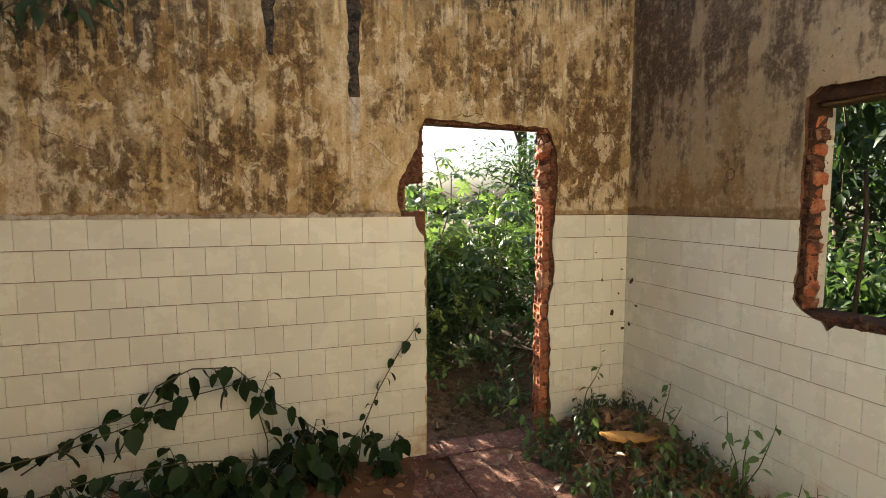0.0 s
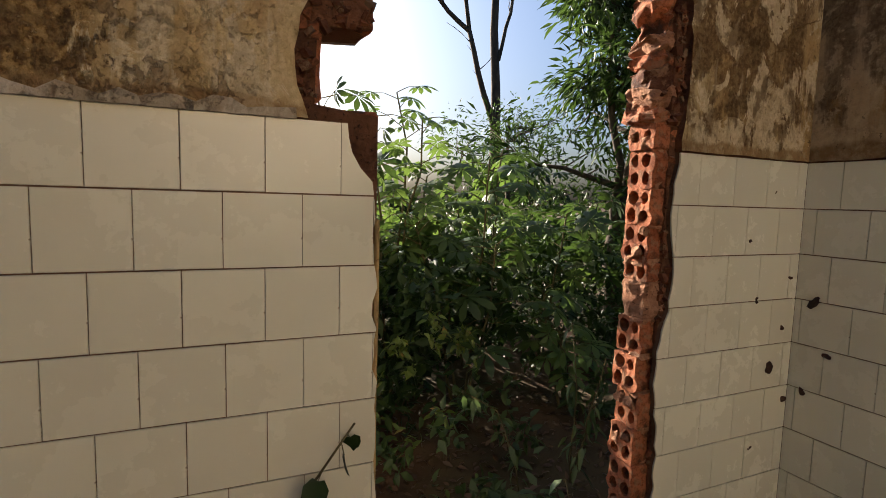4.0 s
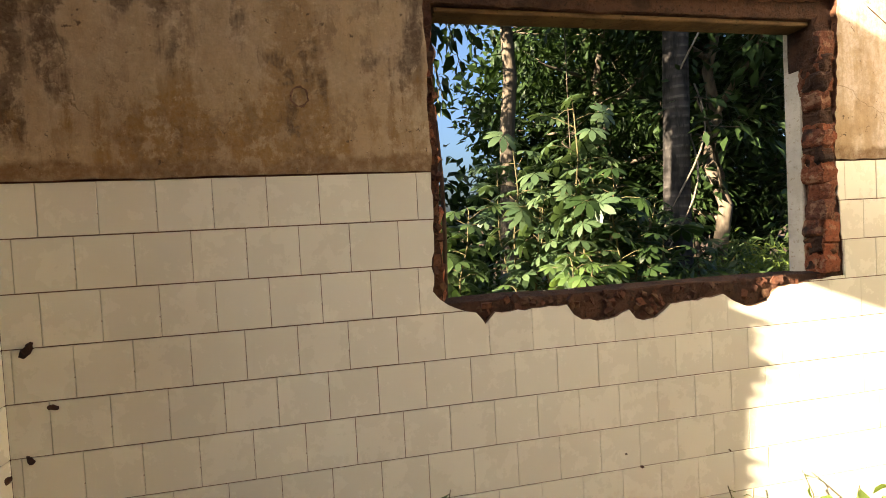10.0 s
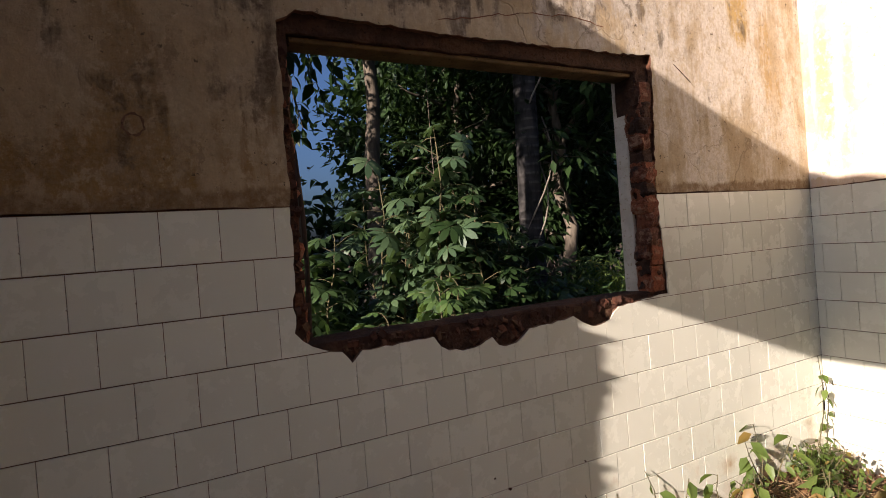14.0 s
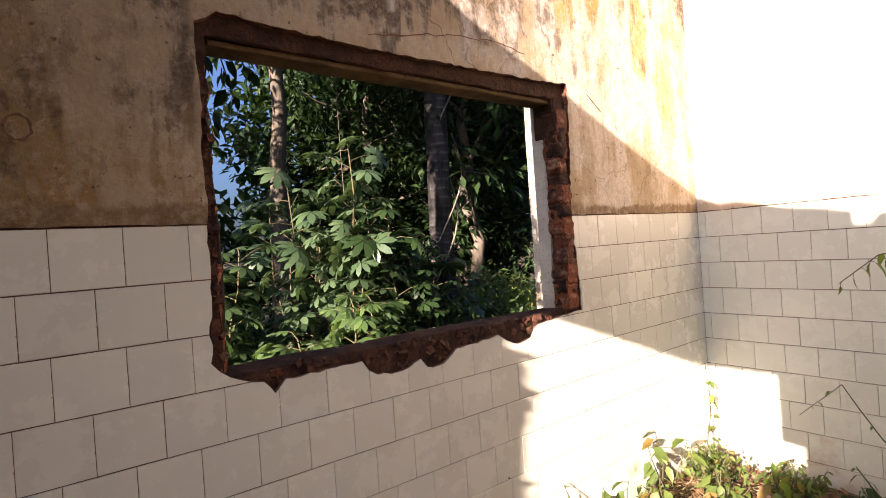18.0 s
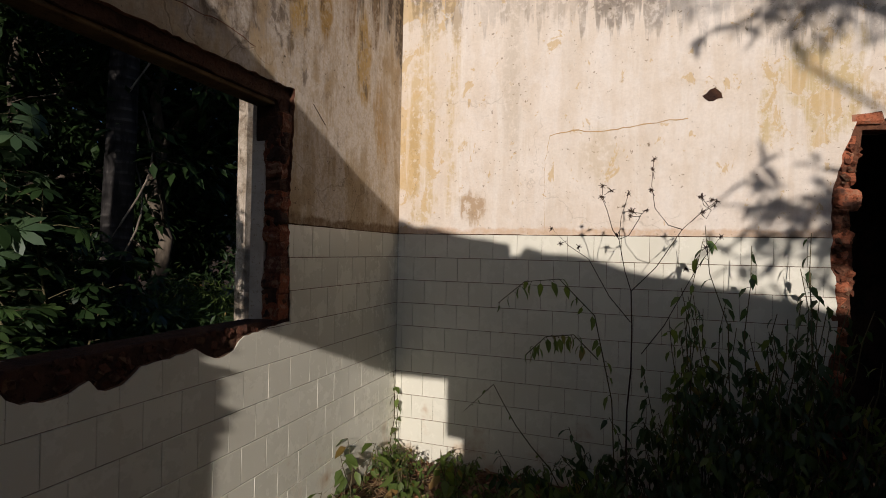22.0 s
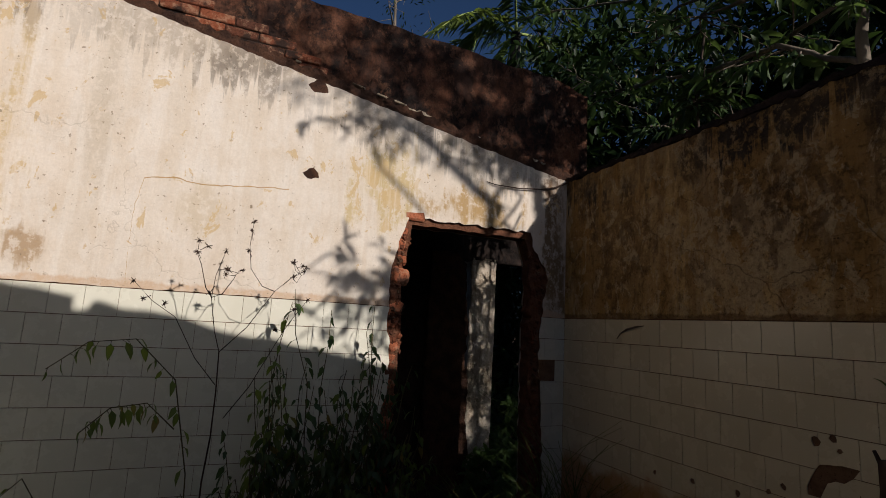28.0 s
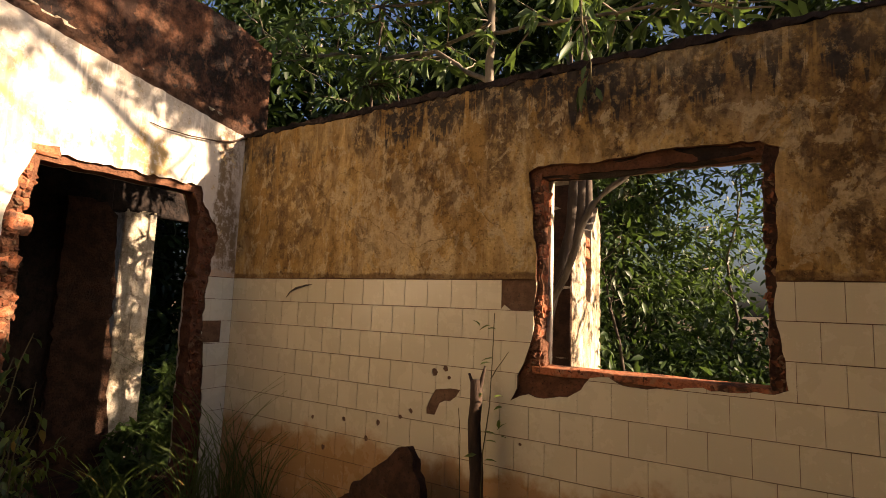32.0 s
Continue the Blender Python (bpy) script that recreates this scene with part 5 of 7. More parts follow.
def tree(name, label, at, h, lean=(0, 0), r=0.1, crown=(1.5, 1.2), leaf=(0.12, 0.35), count=3000, limbs=7, bark_m=None, leaf_m=None, seed=0, first=0.45, category="tree", tmpl=None, kink=0.05, group="", keep=None, clump=0.14):
    """A tapered trunk with limbs and twigs, leaves in clumps along the twigs' ends."""
    rg = random.Random(seed)
    rs = np.random.RandomState(seed)
    e = thing(name, label, category, at, group)
    top = Vector((lean[0], lean[1], h))
    trunk = bend((0, 0, -0.15), top, r, r * 0.3, rg, 9, kink)
    link("trunk", tubes("trunk", [trunk], bark_m or M_BARK, 9), e)
    tips = []
    for i in range(limbs):
        f = first + (1 - first) * (i + rg.random() * 0.7) / limbs
        j = min(int(f * 9), 8)
        p = trunk[j][0].lerp(trunk[j + 1][0], f * 9 - j) if j < 9 else trunk[9][0]
        a = i * 2.4 + rg.uniform(-0.5, 0.5)
        reach = crown[0] * rg.uniform(0.55, 1.1) * (1.1 - 0.45 * f)
        q = p + Vector((math.cos(a) * reach, math.sin(a) * reach, crown[1] * rg.uniform(0.1, 0.7)))
        ch = bend(p, q, r * 0.42, r * 0.10, rg, 5, 0.1)
        limb_ch = [ch]
        for k in range(5):
            s = ch[rg.randrange(2, 6)][0]
            d = Vector((rg.uniform(-1, 1), rg.uniform(-1, 1), rg.uniform(-0.4, 0.8))).normalized() * crown[0] * rg.uniform(0.25, 0.5)
            limb_ch.append(bend(s, s + d, r * 0.09, r * 0.03, rg, 3, 0.1))
            tips += [s + d, s + d * 0.6]
        tips.append(q)
        link("limb", tubes("limb", limb_ch, bark_m or M_BARK, 5), e)
    tp = np.array([tuple(t) for t in tips])
    pick = rs.randint(0, len(tp), count)
    spread = crown[0] * clump
    off = rs.normal(0, 1, (count, 3)) * (spread, spread, spread * 0.7)
    P = tp[pick] + off
    A = unit(off + rs.normal(0, 0.35 * spread, off.shape) + (0, 0, -0.5 * spread))
    if keep is not None:
        k = keep(P + np.array(at))
        P, A, count = P[k], A[k], int(k.sum())
    tagged(link("crown", leaf_mesh("crown", P, A, leaf[0] * rs.uniform(0.6, 1.25, count), leaf[1], tmpl or KITE, leaf_m or M_LEAF, seed=seed), e), kind="stuff")
    return e


def hand_shrub(at, h, seed, label="slender shrub with large hand-shaped green leaves", stems=4, leaf=0.2, spread=0.35, material=None, per=14, group="hand-leaved shrubs", tmpl=None):
    """Thin stems, each ending in a whorl of hand-shaped leaves on stalks."""
    rg = random.Random(seed)
    rs = np.random.RandomState(seed)
    e = thing("hand_leaf_shrub", label, "shrub", at, group)
    for s in range(stems):
        sk, P, A = [], [], []
        a = rg.uniform(0, math.tau)
        hh = h * (rg.uniform(0.6, 1.0) if s else 1.0)
        tip = Vector((math.cos(a) * spread * rg.random(), math.sin(a) * spread * rg.random(), hh))
        ch = bend((math.cos(a) * 0.05, math.sin(a) * 0.05, -0.1), tip, 0.013, 0.006, rg, 6, 0.05)
        for k in range(per):
            f = 1 - (k / per) ** 1.2 * 0.62
            j = min(int(f * 6), 5)
            p = ch[j][0].lerp(ch[j + 1][0], f * 6 - j)
            b = k * 2.4 + rg.uniform(-0.3, 0.3)
            ln = leaf * rg.uniform(0.8, 1.6)
            q = p + Vector((math.cos(b), math.sin(b), rg.uniform(-0.1, 0.55))) * ln
            sk.append([(p, 0.004), (p.lerp(q, 0.5) + Vector((0, 0, 0.02)), 0.003), (q, 0.002)])
            P.append(tuple(q))
            A.append((math.cos(b), math.sin(b), rg.uniform(-0.6, 0.15)))
        stem = link("stem", tubes("stem", [ch] + sk, M_STEM, 5), e)
        tagged(link("foliage", leaf_mesh("foliage", P, A, leaf * rs.uniform(0.6, 1.15, len(P)), 1.0, tmpl or PALMATE, material or M_LEAF_B, seed=seed + s), stem), kind="stuff")
    return e


def thicket(name, label, boxes, count, leaf, material, seed, tmpl=KITE, wide=0.4, keep=None, kind="stuff", of=None):
    """Undergrowth that nobody could count: clumps of leaves in rounded masses."""
    rs = np.random.RandomState(seed)
    Ps = []
    n = len(boxes)
    for cx, cy, cz, rx, ry, rz in boxes:
        m = count // n
        k = max(6, m // 45)
        cen = unit(rs.normal(0, 1, (k, 3))) * rs.uniform(0.35, 1.0, (k, 1)) ** 0.5 * (rx, ry, rz)
        P = cen[rs.randint(0, k, m)] + rs.normal(0, 1, (m, 3)) * min(rx, ry, rz) * 0.16
        Ps.append(P + (cx, cy, cz))
    P = np.concatenate(Ps)
    if keep is not None:
        P = P[keep(P)]
    A = rs.normal(0, 1, P.shape) + (0, 0, -0.25)
    if of is not None:
        return tagged(link(name, leaf_mesh(name, P - np.array(of.location), A, leaf * rs.uniform(0.55, 1.3, len(P)), wide, tmpl, material, seed=seed), of), kind=kind)
    ob = link(name, leaf_mesh(name, P, A, leaf * rs.uniform(0.55, 1.3, len(P)), wide, tmpl, material, seed=seed))
    return tagged(ob, label, "undergrowth", kind=kind)


def clear_of_sun(P):
    """Keeps the way of the low sun through the doorway and over the walls free."""
    d = P[:, 1] - 2.7
    lane = (np.abs(P[:, 0] - (1.45 - 0.273 * d)) < 0.75) & (P[:, 2] > 0.95 + 0.36 * d) & (d > 0)
    over = (P[:, 0] + 0.273 * d > -1.6) & (P[:, 0] + 0.273 * d < 5.2) & (P[:, 2] > 2.6 + 0.34 * d) & (d > 0)
    room = (P[:, 0] > XW - 0.25) & (P[:, 0] < XE + 0.25) & (P[:, 1] > YS - 0.25) & (P[:, 1] < YN + 0.3)
    return ~(lane | over | room)


def canopy_lane(P):
    """Leaves whose shade would fall on the parapet and the wall's top, not on the lit wall or the floor."""
    d = P[:, 1] + 1.243
    xs, zs = P[:, 0] + 0.273 * d, P[:, 2] - 0.363 * d
    return ~((zs < 2.62 - 0.16 * np.clip(0.6 - xs, -1, 1.2)) & (xs > -1.0) & (xs < 5))


# unseen trees, set where their leaves dapple parapet, column and broken wall
tree("canopy_tree", "unseen leafy tree over the corner, placed to dapple the parapet", (-4.4, 5.2, -0.2), 6.2, (2.0, 0.0), 0.12, (2.1, 1.5), (0.16, 0.34), 1700, 9, M_BARK, M_LEAF, 251, 0.8, keep=canopy_lane)
tree("canopy_tree", "unseen small tree added to dapple the column", (-3.5, 4.8, -0.2), 4.3, (0.2, -0.1), 0.025, (0.75, 0.8), (0.15, 0.42), 2300, 9, M_BARK, M_LEAF, 253, 0.5, keep=canopy_lane, clump=0.30)
tree("canopy_tree", "unseen sparse tree added to dapple the broken wall", (-3.7, 3.6, -0.2), 3.4, (0.1, -0.2), 0.06, (0.9, 0.9), (0.13, 0.34), 1100, 9, M_BARK, M_LEAF, 252, 0.3, keep=canopy_lane)
def spray(name, label, at, chains, per, leaf, wide, material, seed, stem_m=None, tmpl=OVATE, hang=0.6, category="plant", group="", spread=0.7):
    """A plant of a few stems with leaves set along them; chains are in metres from its foot."""
    rg = random.Random(seed)
    e = thing(name, label, category, at, group)
    P, A, sk = [], [], []
    for ch in chains:
        n = len(ch) - 1
        for k in range(per):
            f = 0.15 + 0.85 * (k + rg.random()) / per
            j = min(int(f * n), n - 1)
            p = ch[j][0].lerp(ch[j + 1][0], f * n - j)
            d = Vector((rg.uniform(-1, 1), rg.uniform(-1, 1), rg.uniform(-hang, 0.35)))
            q = p + d.normalized() * leaf * 0.35 * spread
            sk.append([(p, 0.0016), (q, 0.0012)])
            P.append(tuple(q))
            A.append(tuple(d + Vector((0, 0, -hang))))
    link("stem", tubes("stem", list(chains) + sk, stem_m or M_STEM, 4), e)
    if P:
        tagged(link("foliage", leaf_mesh("foliage", P, A, leaf * np.random.RandomState(seed).uniform(0.55, 1.2, len(P)), wide, tmpl, material, seed=seed), e), kind="stuff")
    return e


rgn = random.Random(58)
# north: shrubs, slim dark trees, thicket against the bright sky
for i, (x, y, h, s) in enumerate(((1.83, 5.1, 2.25, 4), (1.40, 5.2, 2.05, 2), (2.35, 4.9, 1.75, 4), (2.75, 5.6, 1.9, 3), (3.3, 5.3, 1.45, 2), (1.6, 6.0, 1.7, 4), (2.2, 6.4, 1.9, 4), (3.9, 6.0, 1.8, 4), (1.1, 5.6, 1.2, 3), (3.0, 4.5, 0.8, 2), (4.6, 5.2, 2.0, 4), (0.9, 4.6, 0.8, 3))):
    hand_shrub((x, y, -0.1), h, 100 + i, stems=s, leaf=0.165 + 0.02 * (i % 3), spread=0.55, per=17, material=M_LEAF if i % 3 else M_LEAF_L, tmpl=PALMATE_N)
forked = thing("forked_tree", "tall dark forked tree against the bright sky", "tree", (7.1, 13.0, -0.6))
rgf = random.Random(201)
link("trunk", tubes("trunk", [bend((0.1, 0, -0.3), (0.0, 0, 3.8), 0.15, 0.125, rgf, 7, 0.008) + bend((0.0, 0, 4.1), (-0.1, 0.2, 9.5), 0.12, 0.06, rgf, 8, 0.012)], M_BARK, 10), forked)
for p0_, p1_, r_ in (((0, 0, 3.7), (-0.75, 0.1, 6.0), 0.085), ((-0.75, 0.1, 6.0), (-2.1, 0.2, 7.0), 0.06), ((-0.75, 0.1, 6.0), (-1.2, 0.0, 8.3), 0.055), ((0.02, 0, 5.4), (0.5, 0.1, 7.4), 0.05), ((0.5, 0.1, 7.4), (0.55, 0.2, 9.2), 0.04), ((-2.1, 0.2, 7.0), (-3.0, 0.3, 7.3), 0.03)):
    link("limb", tubes("limb", [bend(p0_, p1_, r_, r_ * 0.7, rgf, 5, 0.04)] + [bend(Vector(p0_).lerp(Vector(p1_), 0.5 + 0.12 * k_), Vector(p0_).lerp(Vector(p1_), 0.5 + 0.12 * k_) + Vector((rgf.uniform(-0.6, 0.6), rgf.uniform(-0.3, 0.3), rgf.uniform(0.1, 0.6))), 0.014, 0.004, rgf, 4, 0.1) for k_ in range(4)], M_BARK, 7), forked)
tree("leafy_tree", "dark leafy tree with drooping narrow leaves by the outer corner", (5.35, 6.5, -0.2), 4.6, (-0.5, 0.0), 0.07, (0.75, 0.7), (0.20, 0.22), 2200, 9, M_BARK, M_LEAF, 206, 0.55, tmpl=OVATE, clump=0.17)
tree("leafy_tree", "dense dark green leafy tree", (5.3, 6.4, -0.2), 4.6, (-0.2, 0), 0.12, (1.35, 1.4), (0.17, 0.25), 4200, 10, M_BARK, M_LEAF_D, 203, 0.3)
tree("leafy_tree", "light feathery green tree", (6.0, 10.5, -0.3), 3.2, (0, 0), 0.08, (1.6, 0.9), (0.10, 0.4), 3600, 9, M_BARK, M_LEAF, 204, 0.25, clump=0.12)
# dark leaf stands for shade here, paler leaf below for sunlit growth
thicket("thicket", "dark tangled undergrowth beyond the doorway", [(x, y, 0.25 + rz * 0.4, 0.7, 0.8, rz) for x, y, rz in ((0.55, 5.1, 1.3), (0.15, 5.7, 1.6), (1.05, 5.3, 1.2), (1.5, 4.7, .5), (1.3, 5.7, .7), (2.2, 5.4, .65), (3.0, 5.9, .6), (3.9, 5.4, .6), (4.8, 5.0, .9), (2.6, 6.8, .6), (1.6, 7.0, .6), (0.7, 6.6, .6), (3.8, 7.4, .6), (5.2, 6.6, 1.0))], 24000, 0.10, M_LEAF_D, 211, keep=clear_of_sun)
thicket("sunny_growth", "sunlit light green growth behind the shrubs", [(x, y, 0.45, 0.9, 0.7, 0.7) for x, y in ((2.6, 8.6), (3.8, 8.8), (5.0, 8.8), (6.2, 8.4), (4.4, 10.2), (7.4, 9.6), (1.4, 9.0))], 12000, 0.09, M_LEAF_L, 216, keep=clear_of_sun)
thicket("low_plants", "small plants in pale leaf for a sunlit look", [(1.50, 4.05, 0.50, 0.20, 0.14, 0.12), (1.70, 4.1, 0.60, 0.14, 0.12, 0.14), (1.33, 4.1, 0.66, 0.08, 0.1, 0.09), (2.02, 4.15, 0.50, 0.10, 0.10, 0.14), (1.55, 4.0, 0.25, 0.30, 0.2, 0.22)], 420, 0.055, M_LEAF_W, 217, tmpl=OVATE, wide=0.45)
spray("weed", "arching weed with pale drooping leaves", (2.0, 3.55, -0.05), [bend((0, 0, 0), (-0.22, -0.12, 0.52), 0.005, 0.003, rgn, 5, 0.04), bend((-0.22, -0.12, 0.52), (-0.40, -0.14, 0.64), 0.003, 0.0015, rgn, 3, 0.04)], 7, 0.075, 0.34, M_LEAF_B, 218, hang=0.9, group="weeds")
spray("weed", "slender weed with pale drooping leaves", (2.32, 3.6, -0.05), [bend((0, 0, 0), p_, 0.005, 0.002, rgn, 5, 0.05) for p_ in ((-0.12, -0.1, 0.85), (0.05, -0.15, 0.68), (-0.05, -0.2, 0.5))], 9, 0.11, 0.26, M_LEAF_B, 219, hang=0.9, group="weeds")
thicket("low_plants", "low weeds and saplings on the earth outside the doorway", [(x, y, 0.12, 0.5, 0.45, 0.24) for x, y in ((1.2, 3.9), (1.9, 3.7), (2.5, 4.2), (1.5, 4.6), (2.2, 4.7), (3.1, 4.1), (0.6, 4.3), (2.2, 3.5), (3.4, 4.9))], 1700, 0.075, M_LEAF, 212, tmpl=OVATE, wide=0.45)
rs_o = np.random.RandomState(65)
XYo = np.concatenate([rs_o.uniform((0.4, 2.9), (3.2, 5.2), (1500, 2)), rs_o.normal((1.5, 3.4), (0.4, 0.4), (500, 2))])
XYo = XYo[XYo[:, 1] > 2.9]
tagged(link("leaf_litter", leaf_mesh("leaf_litter", [(x, y, ground_z(x, y) + 0.015) for x, y in XYo], rs_o.normal(0, 1, (len(XYo), 3)) * (1, 1, 0.35), rs_o.uniform(0.03, 0.075, len(XYo)), 0.42, OVATE, M_LITTER_D, seed=66)), "dead brown leaves on the earth outside the doorway", "leaf litter", kind="stuff")
thicket("far_field", "sunlit green field growth", [(x, y, 0.1, 3.0, 2.0, 0.8) for x, y in ((2, 14), (8, 15), (5, 20), (12, 22), (0, 22), (-6, 18), (16, 16))], 16000, 0.25, M_LEAF_L, 213, keep=clear_of_sun)
thicket("far_woods", "distant wooded horizon", [(x, y, 1.0, 14, 6, 2.6) for x, y in ((10, 60), (35, 60), (60, 50), (-20, 64), (80, 30), (85, 0), (-55, 50))], 14000, 1.1, M_LEAF_D, 214)

# east: palm trunk, pale trunk, hand-leaved shrubs in sun, dark forest
palm = thing("palm_tree", "dark ringed palm trunk wound with dry vines", "palm", (6.5, -2.3, -0.4))
rgv = random.Random(31)
link("trunk", tubes("trunk", [bend((0, 0, -0.2), (0.05, -0.25, 7.5), 0.17, 0.135, rgv, 14, 0.004)], M_PALM, 14), palm)
for k in range(3):
    ch = [((0.19 * math.cos(k * 2 + i * 0.5), -0.03 * i + 0.19 * math.sin(k * 2 + i * 0.5), 1.0 + i * 0.22 + k * 0.3), 0.012) for i in range(12)]
    link("vine", tubes("vine", [ch], M_BARK_PALE, 5), palm)
tree("pale_tree", "tree with a pale sunlit trunk and hanging creeper", (7.9, -0.5, -0.4), 7.0, (0.1, -0.45), 0.16, (2.2, 1.6), (0.20, 0.45), 2600, 8, M_BARK_MID, M_LEAF_D, 221, 0.62, kink=0.015)
creeper = thing("creeper", "thin pale hanging creeper string", "vine", (7.2, -1.31, 2.2))
link("string", tubes("string", [bend((0, 0, 0), (0.05, 0.0, 3.5), 0.006, 0.006, rgv, 6, 0.004)], M_BARK_MID, 4), creeper)
# shrubs lying in shade get the dark leaf colour
for i, (x, y, h, lf, mt) in enumerate(((5.2, -0.25, 2.15, 0.26, M_LEAF_B), (5.6, 0.1, 1.9, 0.24, M_LEAF_B), (5.0, -0.75, 1.5, 0.24, M_LEAF_D), (4.66, 0.08, 0.85, 0.2, M_LEAF_L), (5.9, -0.9, 1.7, 0.22, M_LEAF_D), (5.4, 0.9, 1.3, 0.2, M_LEAF), (6.2, -1.6, 1.4, 0.22, M_LEAF), (5.2, -1.9, 1.1, 0.18, M_LEAF))):
    hand_shrub((x, y, -0.25), h + 0.42, 130 + i, "shrub with large drooping hand-shaped leaves, leaf tone set by sun and shade", 4, lf * 0.78, 0.5, mt, 20)
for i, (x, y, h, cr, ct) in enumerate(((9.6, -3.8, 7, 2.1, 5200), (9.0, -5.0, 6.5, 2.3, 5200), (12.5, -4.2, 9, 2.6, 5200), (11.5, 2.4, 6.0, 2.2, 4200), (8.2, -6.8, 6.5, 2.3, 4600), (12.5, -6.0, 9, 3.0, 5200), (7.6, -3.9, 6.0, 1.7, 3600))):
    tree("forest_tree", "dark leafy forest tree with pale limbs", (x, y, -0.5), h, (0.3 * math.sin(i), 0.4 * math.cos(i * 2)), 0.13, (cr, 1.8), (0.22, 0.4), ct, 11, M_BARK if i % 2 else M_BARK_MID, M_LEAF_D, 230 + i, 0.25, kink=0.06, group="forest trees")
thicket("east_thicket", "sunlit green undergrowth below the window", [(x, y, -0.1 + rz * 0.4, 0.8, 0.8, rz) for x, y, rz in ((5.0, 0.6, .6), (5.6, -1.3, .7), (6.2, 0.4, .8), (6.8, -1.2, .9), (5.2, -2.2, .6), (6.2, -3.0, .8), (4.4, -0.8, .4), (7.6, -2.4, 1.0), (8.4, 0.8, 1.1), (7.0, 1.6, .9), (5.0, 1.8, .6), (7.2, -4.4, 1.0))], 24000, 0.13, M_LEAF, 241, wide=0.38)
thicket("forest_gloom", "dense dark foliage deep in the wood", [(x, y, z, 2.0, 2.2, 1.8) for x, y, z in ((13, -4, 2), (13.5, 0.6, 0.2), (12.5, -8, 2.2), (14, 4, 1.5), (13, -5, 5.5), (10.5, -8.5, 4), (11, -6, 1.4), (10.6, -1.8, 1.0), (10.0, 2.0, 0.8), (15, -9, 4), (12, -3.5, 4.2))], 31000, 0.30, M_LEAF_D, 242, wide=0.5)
for i, (x, y, h, cr, ct) in enumerate(((7.5, 3.2, 5.0, 1.8, 4200), (8.6, 5.4, 5.5, 2.0, 4200), (6.6, 4.6, 3.6, 1.4, 3400), (10.5, 5.0, 6.5, 2.2, 4200), (9.4, 8.2, 6.0, 2.2, 3800))):
    tree("forest_tree", "green leafy tree in sun", (x, y, -0.4), h, (0.2, -0.2), 0.10, (cr, 1.6), (0.18, 0.4), ct, 11, M_BARK, M_LEAF, 330 + i, 0.15, kink=0.05, group="forest trees")
thicket("east_thicket", "leafy undergrowth north-east of the window", [(x, y, 0.4, 0.9, 0.9, 0.9) for x, y in ((5.2, 2.8), (6.2, 2.4), (5.6, 3.8), (7.4, 1.0), (6.4, 5.6), (8.8, 2.4))], 14000, 0.14, M_LEAF, 244, wide=0.4)
near_palm = thing("dark_tree", "slim dark straight trunk beyond the window", "tree", (5.5, 0.92, -0.35))
link("trunk", tubes("trunk", [bend((0, 0, -0.2), (0.0, 0.05, 6.5), 0.085, 0.07, rgv, 14, 0.004)], M_BARK, 14), near_palm)
# crown above the view, added to shade the palm and forest behind
thicket("crown", "", [(5.6, 1.1, 4.9, 1.2, 1.1, 1.0), (6.6, 0.6, 5.2, 1.1, 1.0, 0.9)], 6500, 0.2, M_LEAF_D, 247, wide=0.42, of=near_palm)
thicket("fern_patch", "yellow-green feathery ferns", [(5.7, -2.6, 0.45, 0.6, 0.5, 0.5), (5.0, -2.9, 0.3, 0.5, 0.4, 0.45)], 5000, 0.10, M_LEAF_W, 243, wide=0.16)

# west: tree over the wall, thicket, pale limbs
rgb = random.Random(40)


def bough(e, p0, p1, r0, r1, twigs, bark_m, leaf_m, rg, leaf=(0.08, 0.17), per=18, wob=0.07, reach=(0.2, 0.55), start=2):
    """A limb with its twigs, and the leaves on them as one part below it."""
    ch = bend(p0, p1, r0, r1, rg, 7, wob)
    chains, P, A = [ch], [], []
    for k in range(twigs):
        s = ch[rg.randrange(start, 8)][0]
        d = Vector((rg.uniform(-1, 1), rg.uniform(-1, 1), rg.uniform(-0.6, 0.7))).normalized() * rg.uniform(*reach)
        chains.append(bend(s, s + d, 0.007, 0.0025, rg, 4, 0.1))
        for q in range(per):
            P.append(tuple(s + d * rg.uniform(0.25, 1.05)))
            A.append(tuple(d.normalized() * 0.5 + Vector((rg.uniform(-1, 1), rg.uniform(-1, 1), rg.uniform(-1.1, 0.3)))))
    limb = link("limb", tubes("limb", chains, bark_m, 7), e)
    if P:
        rs_ = np.random.RandomState(rg.randrange(9999))
        tagged(link("foliage", leaf_mesh("foliage", P, A, rs_.uniform(*leaf, len(P)), 0.28, OVATE, leaf_m, seed=rg.randrange(9999)), limb), kind="stuff")
    return limb


wt_ = thing("overhanging_tree", "leafy tree with a pale curved limb over the wall", "tree", (-2.1, 0.4, -0.15))
o_ = Vector(wt_.location)
bough(wt_, Vector((-2.2, 0.45, -0.2)) - o_, Vector((-2.0, 0.36, 2.93)) - o_, 0.045, 0.032, 0, M_BARK_PALE, M_LEAF, rgb, wob=0.02)
bough(wt_, Vector((-2.0, 0.36, 2.93)) - o_, Vector((-1.98, 0.42, 3.95)) - o_, 0.032, 0.02, 6, M_BARK_PALE, M_LEAF_L, rgb, wob=0.03)
